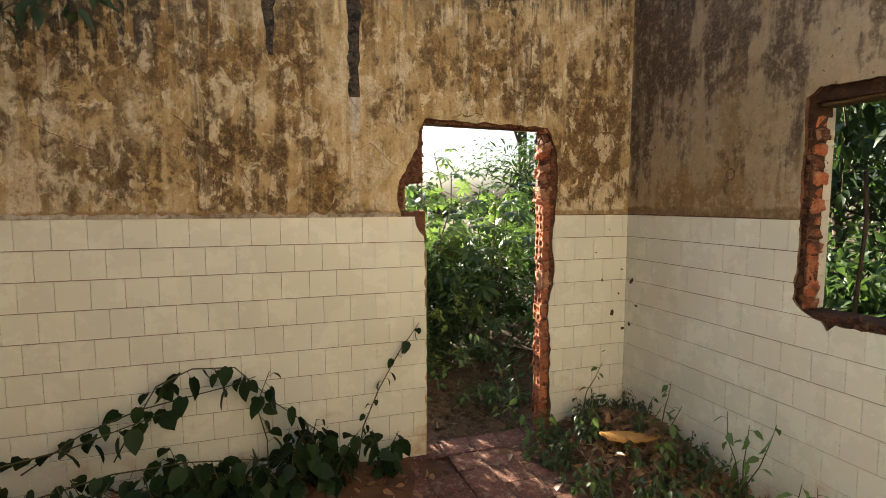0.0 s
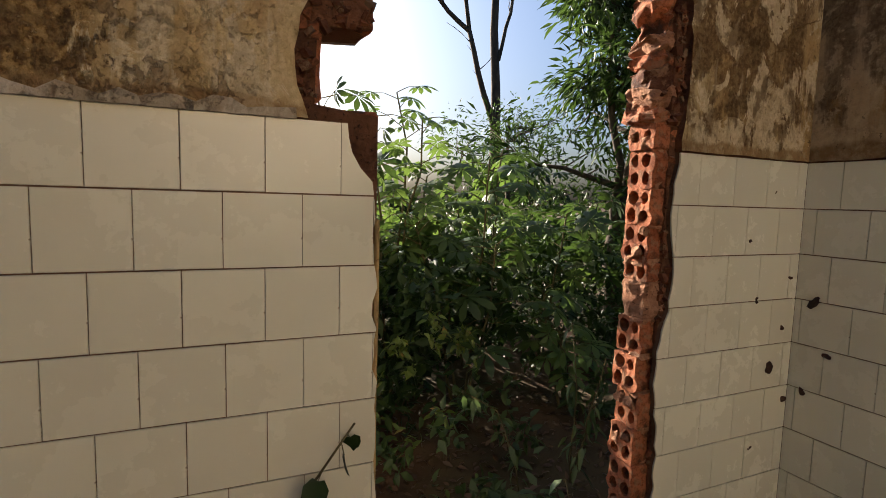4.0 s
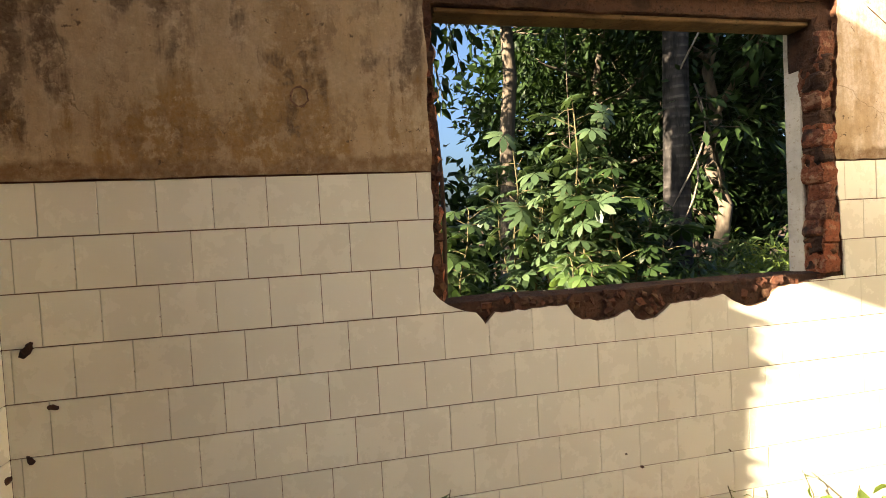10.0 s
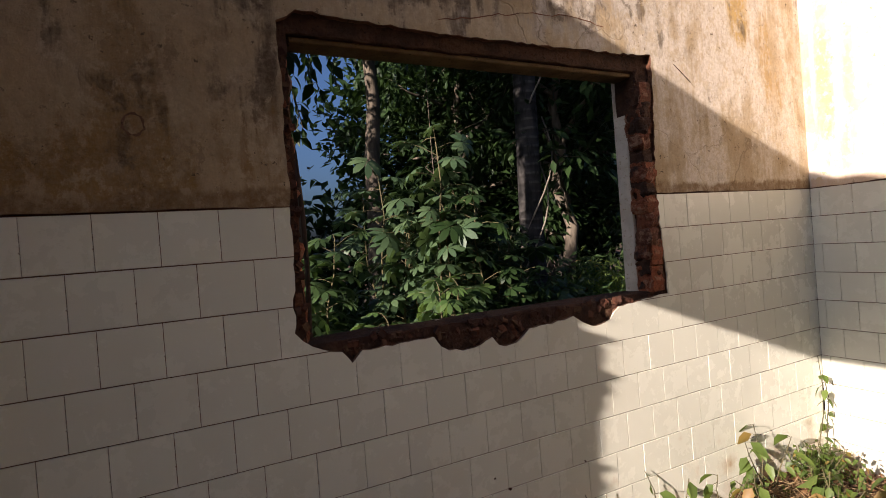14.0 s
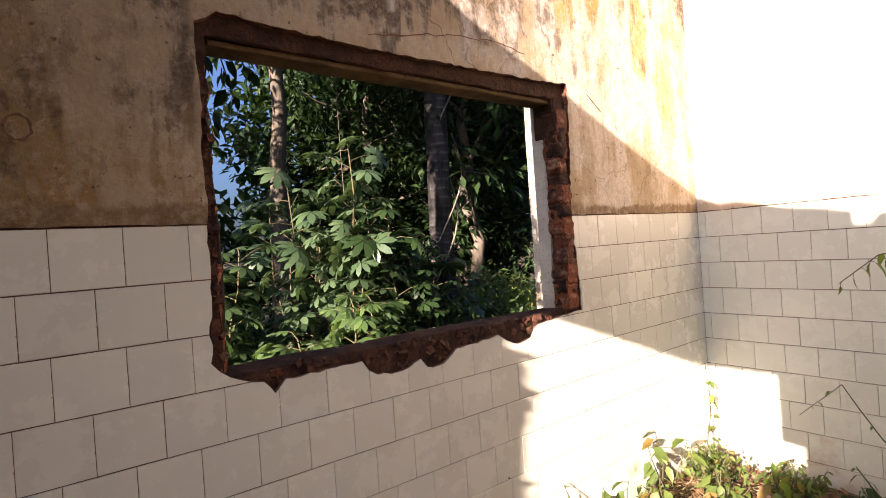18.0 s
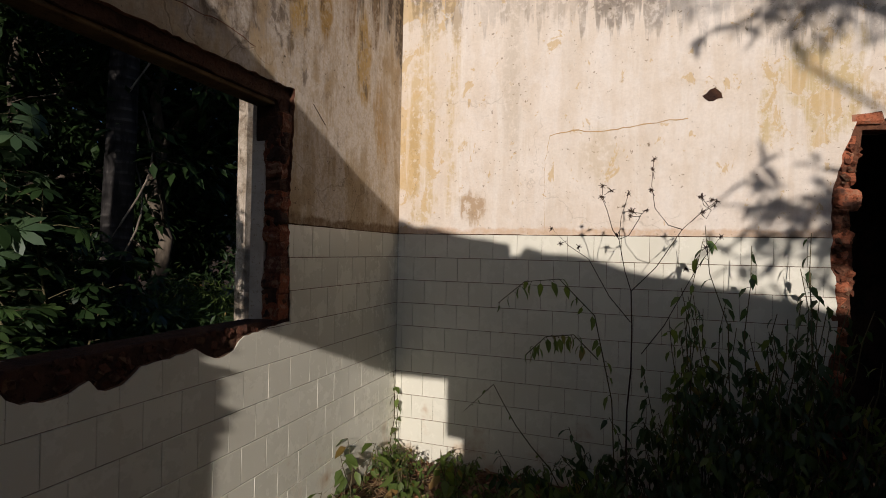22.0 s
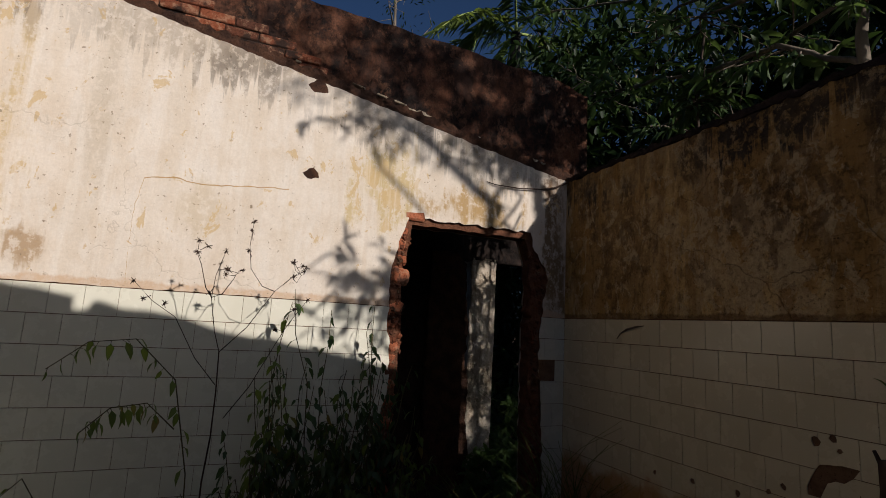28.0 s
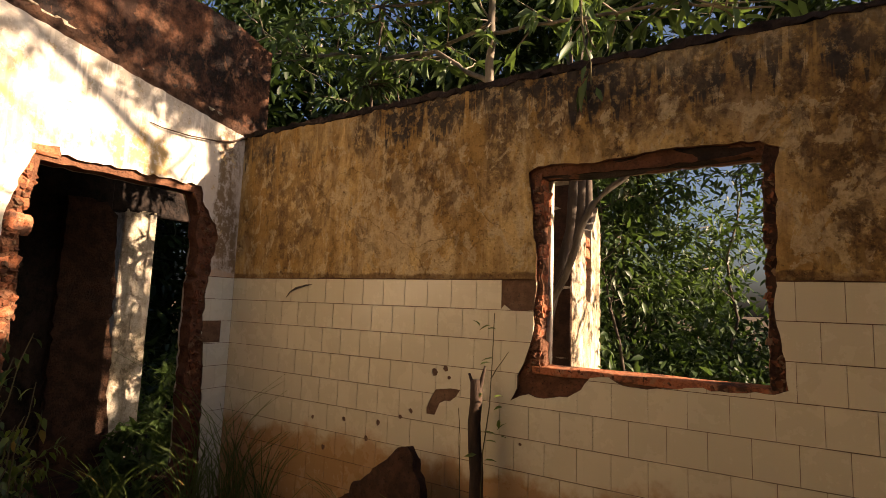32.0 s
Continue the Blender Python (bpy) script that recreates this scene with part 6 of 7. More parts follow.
# mostly pale leaf, so that the shaded boughs look sunlit
for p0, p1, r0, r1, n, lm in (((-2, 0.36, 2.93), (-2, -0.11, 3.28), 0.019, 0.018, 3, M_LEAF_L), ((-2, -0.11, 3.28), (-2, -0.54, 3.325), 0.018, 0.016, 6, M_LEAF_L), ((-2, -0.54, 3.325), (-2, -1.23, 3.50), 0.016, 0.013, 9, M_LEAF_L), ((-2, -1.23, 3.50), (-2, -1.82, 3.66), 0.013, 0.010, 9, M_LEAF_L), ((-2, -1.82, 3.66), (-2.0, -2.3, 4.15), 0.010, 0.006, 8, M_LEAF),
                              ((-1.99, 0.39, 3.29), (-2, 1.12, 3.23), 0.014, 0.011, 8, M_LEAF_L), ((-2, 1.12, 3.23), (-2, 1.52, 3.19), 0.011, 0.009, 6, M_LEAF_L), ((-2, 1.52, 3.19), (-2, 2.05, 3.02), 0.009, 0.005, 8, M_LEAF_L), ((-2, 1.52, 3.19), (-2.2, 2.3, 3.5), 0.008, 0.004, 7, M_LEAF_L),
                              ((-1.98, 0.42, 3.9), (-2.55, -1.8, 4.45), 0.02, 0.01, 14, M_LEAF), ((-1.98, 0.42, 3.9), (-1.85, -0.5, 4.55), 0.02, 0.01, 9, M_LEAF_L), ((-2.0, -1.2, 4.3), (-1.7, -2.4, 4.75), 0.012, 0.006, 7, M_LEAF_L), ((-1.98, 0.42, 3.9), (-2.2, 1.7, 4.15), 0.02, 0.01, 7, M_LEAF_L),
                              ((-1.98, 0.42, 3.6), (-1.70, -0.8, 3.60), 0.014, 0.007, 14, M_LEAF_L), ((-1.98, 0.42, 3.6), (-1.78, 1.1, 3.55), 0.014, 0.007, 13, M_LEAF_L), ((-2.0, 0.40, 3.4), (-2.6, -1.6, 3.4), 0.016, 0.008, 12, M_LEAF)):
    bough(wt_, Vector(p0) - o_, Vector(p1) - o_, r0, r1, n, M_BARK_PALE, lm, rgb, leaf=(0.12, 0.20), per=8, wob=0.05)
lean = thing("leaning_tree", "grey crooked sapling crossing the broken wall", "tree", (-2.6, 0.30, -0.12))
link("trunk", tubes("trunk", [[(Vector(p_), r_) for p_, r_ in (((0, -0.05, -0.05), 0.036), ((0, 0.08, 0.6), 0.034), ((0, 0.21, 1.15), 0.032), ((0, 0.333, 1.557), 0.029), ((0, 0.426, 1.726), 0.029), ((0, 0.49, 1.90), 0.028), ((0, 0.545, 2.10), 0.028), ((0, 0.632, 2.26), 0.025), ((0, 0.744, 2.36), 0.024), ((0, 0.851, 2.43), 0.023), ((0, 1.3, 2.85), 0.018), ((0.1, 1.6, 3.4), 0.012))]], M_BARK_MID, 8), lean)
link("limb", tubes("limb", [[(Vector(p_), r_) for p_, r_ in (((0, 0.495, 1.93), 0.02), ((-0.02, 0.515, 2.1), 0.026), ((-0.04, 0.53, 2.25), 0.03), ((-0.05, 0.535, 2.5), 0.03), ((-0.1, 0.5, 3.6), 0.02))]], M_BARK, 8), lean)
link("limb", tubes("limb", [[(Vector(p_), r_) for p_, r_ in (((-0.12, -0.05, -0.05), 0.05), ((-0.12, 0.30, 1.6), 0.042), ((-0.12, 0.43, 2.1), 0.04), ((-0.12, 0.45, 2.5), 0.038), ((-0.1, 0.4, 3.8), 0.02))]], M_BARK, 8), lean)
# hidden by the wall; added to break up sun on column and beam
dap = thing("sapling", "unseen leafy sapling added to dapple the column", "tree", (-1.90, -0.6, -0.12), group="saplings")
bough(dap, (0, 0, -0.05), (-0.03, 0.03, 3.75), 0.018, 0.008, 46, M_BARK, M_LEAF, rgb, leaf=(0.09, 0.16), per=7, wob=0.03, reach=(0.12, 0.30), start=3)
slim = thing("slim_tree", "slim dark trunk behind the broken wall", "tree", (-3.75, 0.52, -0.15))
bough(slim, (0, 0, -0.05), (0.0, 0.05, 4.2), 0.055, 0.035, 10, M_BARK, M_LEAF, rgb, wob=0.015, start=6)


sap = thing("arching_sapling", "leafy sapling arching over the wall head", "tree", (-1.75, 3.35, -0.1))
bough(sap, (0, 0, -0.05), (0.25, -0.2, 3.3), 0.03, 0.018, 3, M_BARK, M_LEAF, rgb, wob=0.02, start=6)
for p1 in ((1.15, -0.55, 2.95), (0.85, -0.5, 3.28), (1.3, -0.6, 3.22), (0.95, -0.75, 2.88), (1.1, -0.6, 3.12)):
    bough(sap, (0.25, -0.2, 3.3), p1, 0.012, 0.004, 9, M_BARK, M_LEAF, rgb, leaf=(0.12, 0.17), per=6, reach=(0.12, 0.34))
chain_ = [Vector(p_) - Vector(sap.location) for p_ in ((-1.95, 2.80, 3.82), (-1.64, 2.78, 3.95), (-1.20, 2.78, 4.06), (-0.95, 2.78, 4.18), (-0.72, 2.78, 4.15), (-0.46, 2.78, 4.08))]
bough(sap, (0.25, -0.2, 3.3), chain_[0], 0.014, 0.012, 2, M_BARK, M_LEAF, rgb, per=4, wob=0.03)
for a_, b_ in zip(chain_, chain_[1:]):
    bough(sap, a_, b_, 0.010, 0.008, 5, M_BARK, M_LEAF, rgb, leaf=(0.08, 0.13), per=5, reach=(0.08, 0.22), wob=0.05)
# out-of-view caster for the branch shadows on south wall and parapet
shade = thing("shade_tree", "unseen slender tree placed for the bough shadows on the lit wall", "tree", (-2.6, 5.0, -0.15))
o_ = Vector(shade.location)
bough(shade, (0, 0, -0.05), Vector((-2.24, 4.76, 4.45)) - o_, 0.06, 0.045, 0, M_BARK, M_LEAF, rgb, wob=0.02)
bough(shade, Vector((-2.24, 4.76, 4.45)) - o_, Vector((-1.40, 4.76, 5.03)) - o_, 0.042, 0.03, 2, M_BARK, M_LEAF, rgb, wob=0.03, per=8)
bough(shade, Vector((-1.40, 4.76, 5.03)) - o_, Vector((-0.7, 4.7, 5.35)) - o_, 0.03, 0.012, 8, M_BARK, M_LEAF, rgb, wob=0.05, per=8)
bough(shade, Vector((-1.75, 4.78, 4.30)) - o_, Vector((-1.36, 4.76, 4.65)) - o_, 0.014, 0.014, 0, M_BARK, M_LEAF, rgb, wob=0.05)
bough(shade, Vector((-1.36, 4.76, 4.65)) - o_, Vector((-1.45, 4.76, 5.0)) - o_, 0.014, 0.014, 0, M_BARK, M_LEAF, rgb, wob=0.05)
for p0, p1, n in (((-2.24, 4.76, 4.45), (-2.75, 4.76, 5.35), 12), ((-2.5, 4.76, 4.9), (-1.7, 4.76, 5.45), 15), ((-2.75, 4.76, 5.35), (-2.1, 4.7, 5.62), 12)):
    bough(shade, Vector(p0) - o_, Vector(p1) - o_, 0.025, 0.010, n, M_BARK, M_LEAF, rgb, leaf=(0.13, 0.22), per=11, wob=0.05, reach=(0.12, 0.4))
spray("hanging_branch", "bright leafy twig hanging inside the wall head", (-1.5, 1.15, 3.1), [bend((0, 0, 0), (0.37, 0.16, -0.72), 0.010, 0.003, rgb, 5, 0.05)], 16, 0.15, 0.30, M_LEAF_L, 304, hang=1.1, category="branch")
for i, (x, y, h, cr, ct) in enumerate(((-7.0, 0.0, 5.5, 1.8, 4200), (-6.0, -2.5, 6.0, 2.0, 4600), (-8.5, -3.5, 7.0, 2.4, 4600), (-4.6, -2.6, 5.0, 1.6, 4200), (-11.0, -1.0, 7.5, 2.4, 4000), (-4.4, -5.2, 6.5, 2.0, 4200), (-6.5, -6.5, 7.5, 2.4, 4200))):
    tree("woodland_tree", "green leafy woodland tree with thin dark trunk", (x, y, -0.3), h, (0.3 * math.sin(i * 3), 0.3 * math.cos(i)), 0.10, (cr, 1.5), (0.15, 0.3), ct, 10, M_BARK_PALE if i % 3 == 0 else M_BARK, M_LEAF if i % 2 else M_LEAF_L, 260 + i, 0.3, kink=0.05, group="woodland trees")
thicket("west_thicket", "green undergrowth beyond the window", [(x, y, rz * 0.5, 0.9, 0.9, rz) for x, y, rz in ((-4.2, -0.6, .7), (-5.0, 0.6, .9), (-4.8, 1.6, .8), (-6.0, -1.4, 1.0), (-5.2, -2.4, .8), (-6.5, 2.4, 1.0), (-3.8, -3.0, .7), (-2.4, -3.6, .6), (-7.6, -0.4, 1.0), (-5.6, 0.2, 0.9), (-6.6, 1.2, 0.9), (-4.6, 0.2, .8), (-7.0, -2.0, 1.4), (-8.5, 1.0, 1.1))], 13000, 0.125, M_LEAF, 271, wide=0.42, tmpl=OVATE)
# same clumps set deeper, their shade given by dark leaf
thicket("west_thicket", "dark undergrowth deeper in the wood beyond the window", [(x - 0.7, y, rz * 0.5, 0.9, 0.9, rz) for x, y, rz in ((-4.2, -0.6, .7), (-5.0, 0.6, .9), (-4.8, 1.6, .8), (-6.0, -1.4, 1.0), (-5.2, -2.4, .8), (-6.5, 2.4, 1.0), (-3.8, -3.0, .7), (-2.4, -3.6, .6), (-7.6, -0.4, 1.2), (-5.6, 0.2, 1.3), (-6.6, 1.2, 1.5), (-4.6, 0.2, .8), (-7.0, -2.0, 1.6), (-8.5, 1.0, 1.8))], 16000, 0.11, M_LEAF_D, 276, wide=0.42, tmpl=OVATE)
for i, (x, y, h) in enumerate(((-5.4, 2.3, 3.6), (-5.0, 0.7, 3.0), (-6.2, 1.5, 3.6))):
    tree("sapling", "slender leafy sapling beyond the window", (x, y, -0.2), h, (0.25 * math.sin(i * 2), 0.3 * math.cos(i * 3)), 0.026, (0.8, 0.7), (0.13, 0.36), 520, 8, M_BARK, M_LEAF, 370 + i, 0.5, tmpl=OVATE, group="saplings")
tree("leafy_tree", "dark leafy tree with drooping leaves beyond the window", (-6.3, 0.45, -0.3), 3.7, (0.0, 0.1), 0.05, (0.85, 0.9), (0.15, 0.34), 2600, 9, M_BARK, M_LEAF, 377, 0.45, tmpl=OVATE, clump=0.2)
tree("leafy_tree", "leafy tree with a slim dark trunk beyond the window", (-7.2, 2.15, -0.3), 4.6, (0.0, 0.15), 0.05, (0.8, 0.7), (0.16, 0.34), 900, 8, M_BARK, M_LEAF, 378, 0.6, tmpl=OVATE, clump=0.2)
# out of sight; blocks sun from the growth seen past the column
thicket("shade_bush", "unseen dense bush added to shade the growth behind the room", [(-2.6, -2.0, 1.5, 0.7, 0.55, 1.2), (-3.2, -2.4, 2.0, 0.6, 0.5, 1.2)], 9000, 0.18, M_LEAF_D, 277, wide=0.5)
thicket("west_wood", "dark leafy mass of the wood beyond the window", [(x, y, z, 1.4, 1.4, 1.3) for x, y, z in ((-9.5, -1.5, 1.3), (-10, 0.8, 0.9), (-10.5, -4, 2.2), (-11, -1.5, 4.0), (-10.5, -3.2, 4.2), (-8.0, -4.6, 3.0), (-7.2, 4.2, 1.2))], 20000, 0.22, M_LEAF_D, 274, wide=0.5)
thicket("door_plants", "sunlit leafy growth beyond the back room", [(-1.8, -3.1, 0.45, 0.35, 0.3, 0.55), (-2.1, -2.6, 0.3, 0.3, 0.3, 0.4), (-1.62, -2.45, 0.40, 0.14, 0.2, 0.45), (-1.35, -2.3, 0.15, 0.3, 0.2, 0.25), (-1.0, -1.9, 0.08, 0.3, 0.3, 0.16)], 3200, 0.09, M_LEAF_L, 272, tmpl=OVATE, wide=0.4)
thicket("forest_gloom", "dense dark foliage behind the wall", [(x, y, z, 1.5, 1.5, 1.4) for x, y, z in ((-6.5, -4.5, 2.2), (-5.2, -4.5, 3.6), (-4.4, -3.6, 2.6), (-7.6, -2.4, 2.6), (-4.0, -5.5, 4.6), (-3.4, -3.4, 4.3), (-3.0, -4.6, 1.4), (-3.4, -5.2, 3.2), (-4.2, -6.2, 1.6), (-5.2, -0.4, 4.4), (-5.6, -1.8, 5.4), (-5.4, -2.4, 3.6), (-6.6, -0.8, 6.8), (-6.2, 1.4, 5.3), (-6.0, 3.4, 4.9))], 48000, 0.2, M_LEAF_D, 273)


# south: palm fronds, pale bare trunk and twigs above the parapet
def frond(e, base, way, length, seed, material, drop=0.75, curl=0.0):
    """An arching rib with its leaflets; drop: how far it falls, curl: how soon it hangs straight down."""
    rg = random.Random(seed)
    way = Vector(way).normalized()
    ch, P, A = [], [], []
    n = 16
    for i in range(n + 1):
        f = i / n
        p = Vector(base) + way * length * f * (1 - curl * f / 2) + Vector((0, 0, length * (0.35 * f - drop * f * f)))
        ch.append((p, 0.028 * (1 - f) + 0.005))
    side = way.cross(Vector((0, 0, 1))).normalized()
    for i in range(2, n):
        for k in range(3):
            p = ch[i][0].lerp(ch[i + 1][0], k / 3)
            for s in (-1, 1):
                P.append(tuple(p))
                A.append(tuple(side * s * 0.8 + way * 0.45 + Vector((0, 0, rg.uniform(-1.1, -0.2)))))
    link("rib", tubes("rib", [ch], M_RIB, 5), e)
    L = np.array([length * 0.26 * (1.1 - abs(i / len(P) - 0.4)) for i in range(len(P))])
    link("frond", leaf_mesh("frond", P, A, L, 0.07, KITE, material, seed=seed), e)


for k, (px, py, ph, sc, n_f) in enumerate(((2.1, -5.3, 5.75, 1.8, 15), (-3.7, -6.3, 7.4, 2.2, 6))):
    pe = thing("palm_tree", "green palm with arching feathery fronds", "palm", (px, py, -0.2), "palms behind the parapet")
    link("trunk", tubes("trunk", [bend((0, 0, 0), (0.0, 0, ph), 0.13, 0.10, rgb, 8, 0.01)], M_PALM, 10), pe)
    for i in range(n_f):
        a = i * 2.4 + k
        frond(pe, (0.0, 0, ph), (math.cos(a), math.sin(a), 1.9 - 0.6 * (i % 4) if k == 0 else 0.3 - 0.2 * (i % 3)), sc * rgb.uniform(0.85, 1.15), 320 + i + 20 * k, M_FROND if i % 3 else M_LEAF)
    if k:
        frond(pe, (0.0, 0, ph), (1.0, 0.08, 0.35), 2.0, 351, M_FROND, 1.25, 0.9)
tree("bare_tree", "pale thin bare tree", (-1.25, -6.2, -0.2), 8.6, (0.1, 0.1), 0.055, (0.9, 1.2), (0.10, 0.3), 260, 7, M_BARK_PALE, M_LEAF_D, 281, 0.6, kink=0.02)
tree("leafy_tree", "airy green tree above the wall corner", (4.7, -5.2, -0.3), 7.0, (-0.2, 0.0), 0.10, (1.3, 1.0), (0.13, 0.16), 2600, 9, M_BARK, M_LEAF, 282, 0.45)

tree("leafy_tree", "dark leafy tree behind the parapet", (0.9, -7.6, -0.3), 8.2, (-0.1, 0.0), 0.10, (1.1, 0.9), (0.14, 0.2), 1800, 8, M_BARK, M_LEAF_D, 283, 0.6)

# ---- plants, litter and rubble inside the room ----
rgi = random.Random(55)


def on_floor(x, y):
    return floor_z(x, y)


def vine(label, at, pts, per, leaf, seed, wide=0.72):
    ch = [(Vector(p) - Vector(at), 0.005 - 0.003 * i / len(pts)) for i, p in enumerate(pts)]
    return spray("climbing_vine", label, at, [ch], per, leaf, wide, M_LEAF_D, seed, tmpl=HEART, hang=0.9, category="vine", spread=1.2)


VL = "dark heart-leaved climbing vine against the tiles"
yv = 2.60
vine(VL, (-1.0, yv, 0.1), [(-1.0, yv, 0.3), (-0.75, yv, 0.46), (-0.5, yv, 0.55), (-0.1, yv, 0.62), (0.05, yv, 0.66)], 13, 0.092, 401)
vine(VL, (-0.6, yv, 0.1), [(-0.62, yv, 0.30), (-0.5, yv, 0.52), (-0.42, yv, 0.66), (-0.25, yv - 0.02, 0.74), (-0.05, yv, 0.72), (0.15, yv, 0.5), (0.35, yv, 0.33), (0.5, yv, 0.18)], 24, 0.098, 402)
vine(VL, (0.1, yv, 0.1), [(0.1, yv, 0.05), (0.1, yv, 0.3), (0.05, yv, 0.5), (0.12, yv, 0.68)], 10, 0.092, 403)
vine(VL, (0.35, yv, 0.1), [(0.35, yv, 0.05), (0.33, yv, 0.25), (0.36, yv, 0.38)], 8, 0.09, 404)
vine(VL, (0.6, yv, 0.05), [(0.58, yv, 0.05), (0.62, yv, 0.3), (0.72, yv + 0.03, 0.5), (0.85, yv + 0.06, 0.7), (0.98, yv + 0.08, 0.86)], 15, 0.062, 405)
for k, (x, y) in enumerate(((-0.95, 2.1), (-0.7, 2.2), (-0.4, 2.3), (-0.15, 2.4), (0.15, 2.45), (0.4, 2.5), (0.7, 2.52), (-0.85, 1.8), (-1.05, 1.5), (-0.55, 1.95), (-0.35, 2.05), (-0.1, 2.2), (-0.75, 1.7), (-0.95, 1.65))):
    z0 = on_floor(x, y)
    chs = [bend((0, 0, 0), (rgi.uniform(-0.25, 0.25), rgi.uniform(-0.1, 0.1), rgi.uniform(0.12, 0.34)), 0.005, 0.002, rgi, 4, 0.1) for _ in range(4)]
    spray("climbing_vine", "low mass of dark heart-shaped vine leaves", (x, y, z0), chs, 8, 0.10, 0.75, M_LEAF_D, 410 + k, tmpl=HEART, category="vine")
for k, (x, y, h) in enumerate(((-0.95, 2.0, 0.42), (-0.72, 2.05, 0.40), (-0.5, 2.15, 0.38), (-0.3, 2.25, 0.36), (-0.05, 2.3, 0.34), (0.2, 2.4, 0.3), (-0.85, 1.55, 0.3), (-0.6, 1.75, 0.32), (0.45, 2.45, 0.28), (-1.05, 2.25, 0.45))):
    chs = [bend((0, 0, 0), (rgi.uniform(-0.22, 0.22), rgi.uniform(-0.1, 0.1), h * rgi.uniform(0.6, 1.1)), 0.005, 0.002, rgi, 4, 0.1) for _ in range(4)]
    spray("climbing_vine", "large dark heart-shaped vine leaves", (x, y, on_floor(x, y)), chs, 8, 0.115, 0.78, M_LEAF_D, 560 + k, tmpl=HEART, category="vine")
vine(VL, (-1.15, 2.45, 0.1), [(-1.2, 2.45, 0.36), (-1.0, 2.45, 0.42), (-0.75, 2.45, 0.46), (-0.5, 2.5, 0.52), (-0.3, 2.55, 0.56)], 16, 0.10, 406)
vine(VL, (-1.1, 2.2, 0.1), [(-1.15, 2.2, 0.28), (-0.85, 2.25, 0.34), (-0.55, 2.3, 0.38), (-0.25, 2.35, 0.36), (0.05, 2.4, 0.30)], 22, 0.11, 407)
spray("hanging_branch", "dark leafy twigs hanging outside the window", (2.95, 1.62, 2.55), [bend((0, 0, 0), p_, 0.006, 0.002, rgi, 5, 0.08) for p_ in ((0.05, -0.10, -0.55), (0.12, -0.22, -0.45), (0.0, 0.02, -0.75), (0.2, -0.3, -0.3), (0.1, 0.06, -0.95), (0.05, -0.05, -0.7), (0.15, -0.16, -0.6))], 17, 0.105, 0.42, M_LEAF_D, 409, hang=1.0, category="branch")
tagged(link("bare_creeper", tubes("bare_creeper", [bend((0, 0, -0.2), (0.02, 0.02, 1.78), 0.012, 0.009, rgi, 9, 0.012)], M_DEAD, 6), None, pose(2.78, 1.395, -0.05)), "dark bare creeper stem standing outside the window", "vine")
spray("hanging_branch", "dark leafy creeper hanging beside the window", (3.15, 1.36, 2.75), [bend((0, 0, 0), p_, 0.006, 0.002, rgi, 6, 0.06) for p_ in ((-0.02, 0.0, -1.15), (0.0, -0.06, -0.85), (0.03, -0.16, -0.72), (0.05, -0.25, -0.58), (0.02, -0.02, -0.95))], 26, 0.09, 0.5, M_LEAF_D, 411, hang=1.0, category="branch")
spray("hanging_branch", "dark leafy twigs hanging over the wall head", (-0.75, 2.78, 2.72), [bend((0, 0, 0), p_, 0.006, 0.002, rgi, 4, 0.08) for p_ in ((-0.1, -0.14, -0.28), (0.08, -0.14, -0.26), (-0.25, -0.13, -0.32), (0.2, -0.12, -0.16))], 9, 0.12, 0.36, M_LEAF, 408, hang=0.9, category="branch")
WEED = "small green weed growing from the rubble"
for k, (x, y, h, n, lf) in enumerate(((2.02, 2.55, 0.42, 1, 0.06), (1.95, 2.35, 0.25, 3, 0.07), (2.3, 2.1, 0.3, 2, 0.07), (2.35, 1.6, 0.42, 3, 0.08), (2.3, 1.25, 0.38, 3, 0.08), (2.38, 0.9, 0.3, 2, 0.08), (2.4, 0.45, 0.34, 2, 0.075), (2.4, 0.15, 0.32, 2, 0.075),
                                       (2.33, -0.1, 0.3, 2, 0.075), (2.2, -0.2, 0.25, 4, 0.075), (2.0, -0.1, 0.22, 4, 0.09), (1.8, -0.15, 0.2, 4, 0.09), (1.7, -0.4, 0.22, 4, 0.09), (2.1, -0.5, 0.18, 4, 0.09), (1.9, -0.6, 0.22, 4, 0.09), (1.5, -0.6, 0.3, 4, 0.09), (2.38, -0.5, 0.3, 3, 0.09),
                                       (2.44, -1.1, 0.6, 2, 0.07), (1.6, 2.45, 0.2, 3, 0.06), (1.75, 2.6, 0.35, 3, 0.07), (1.4, 1.6, 0.12, 2, 0.05), (1.75, 1.9, 0.16, 3, 0.06), (1.95, 1.7, 0.2, 3, 0.06), (1.7, 2.9, 0.5, 3, 0.07), (2.2, 1.9, 0.2, 3, 0.06))):
    chs = [bend((0, 0, 0), (rgi.uniform(-0.12, 0.12), rgi.uniform(-0.12, 0.12), h * rgi.uniform(0.7, 1.1)), 0.004, 0.0015, rgi, 4, 0.08) for _ in range(n)]
    # brighter leaf where sun reaches the floor, another tone further north
    spray("weed", WEED, (x, y, on_floor(x, y) if y < YN else -0.05), chs, 8, lf, 0.5, M_LEAF_W if y < 0.6 else M_LEAF_L, 430 + k, group="weeds")

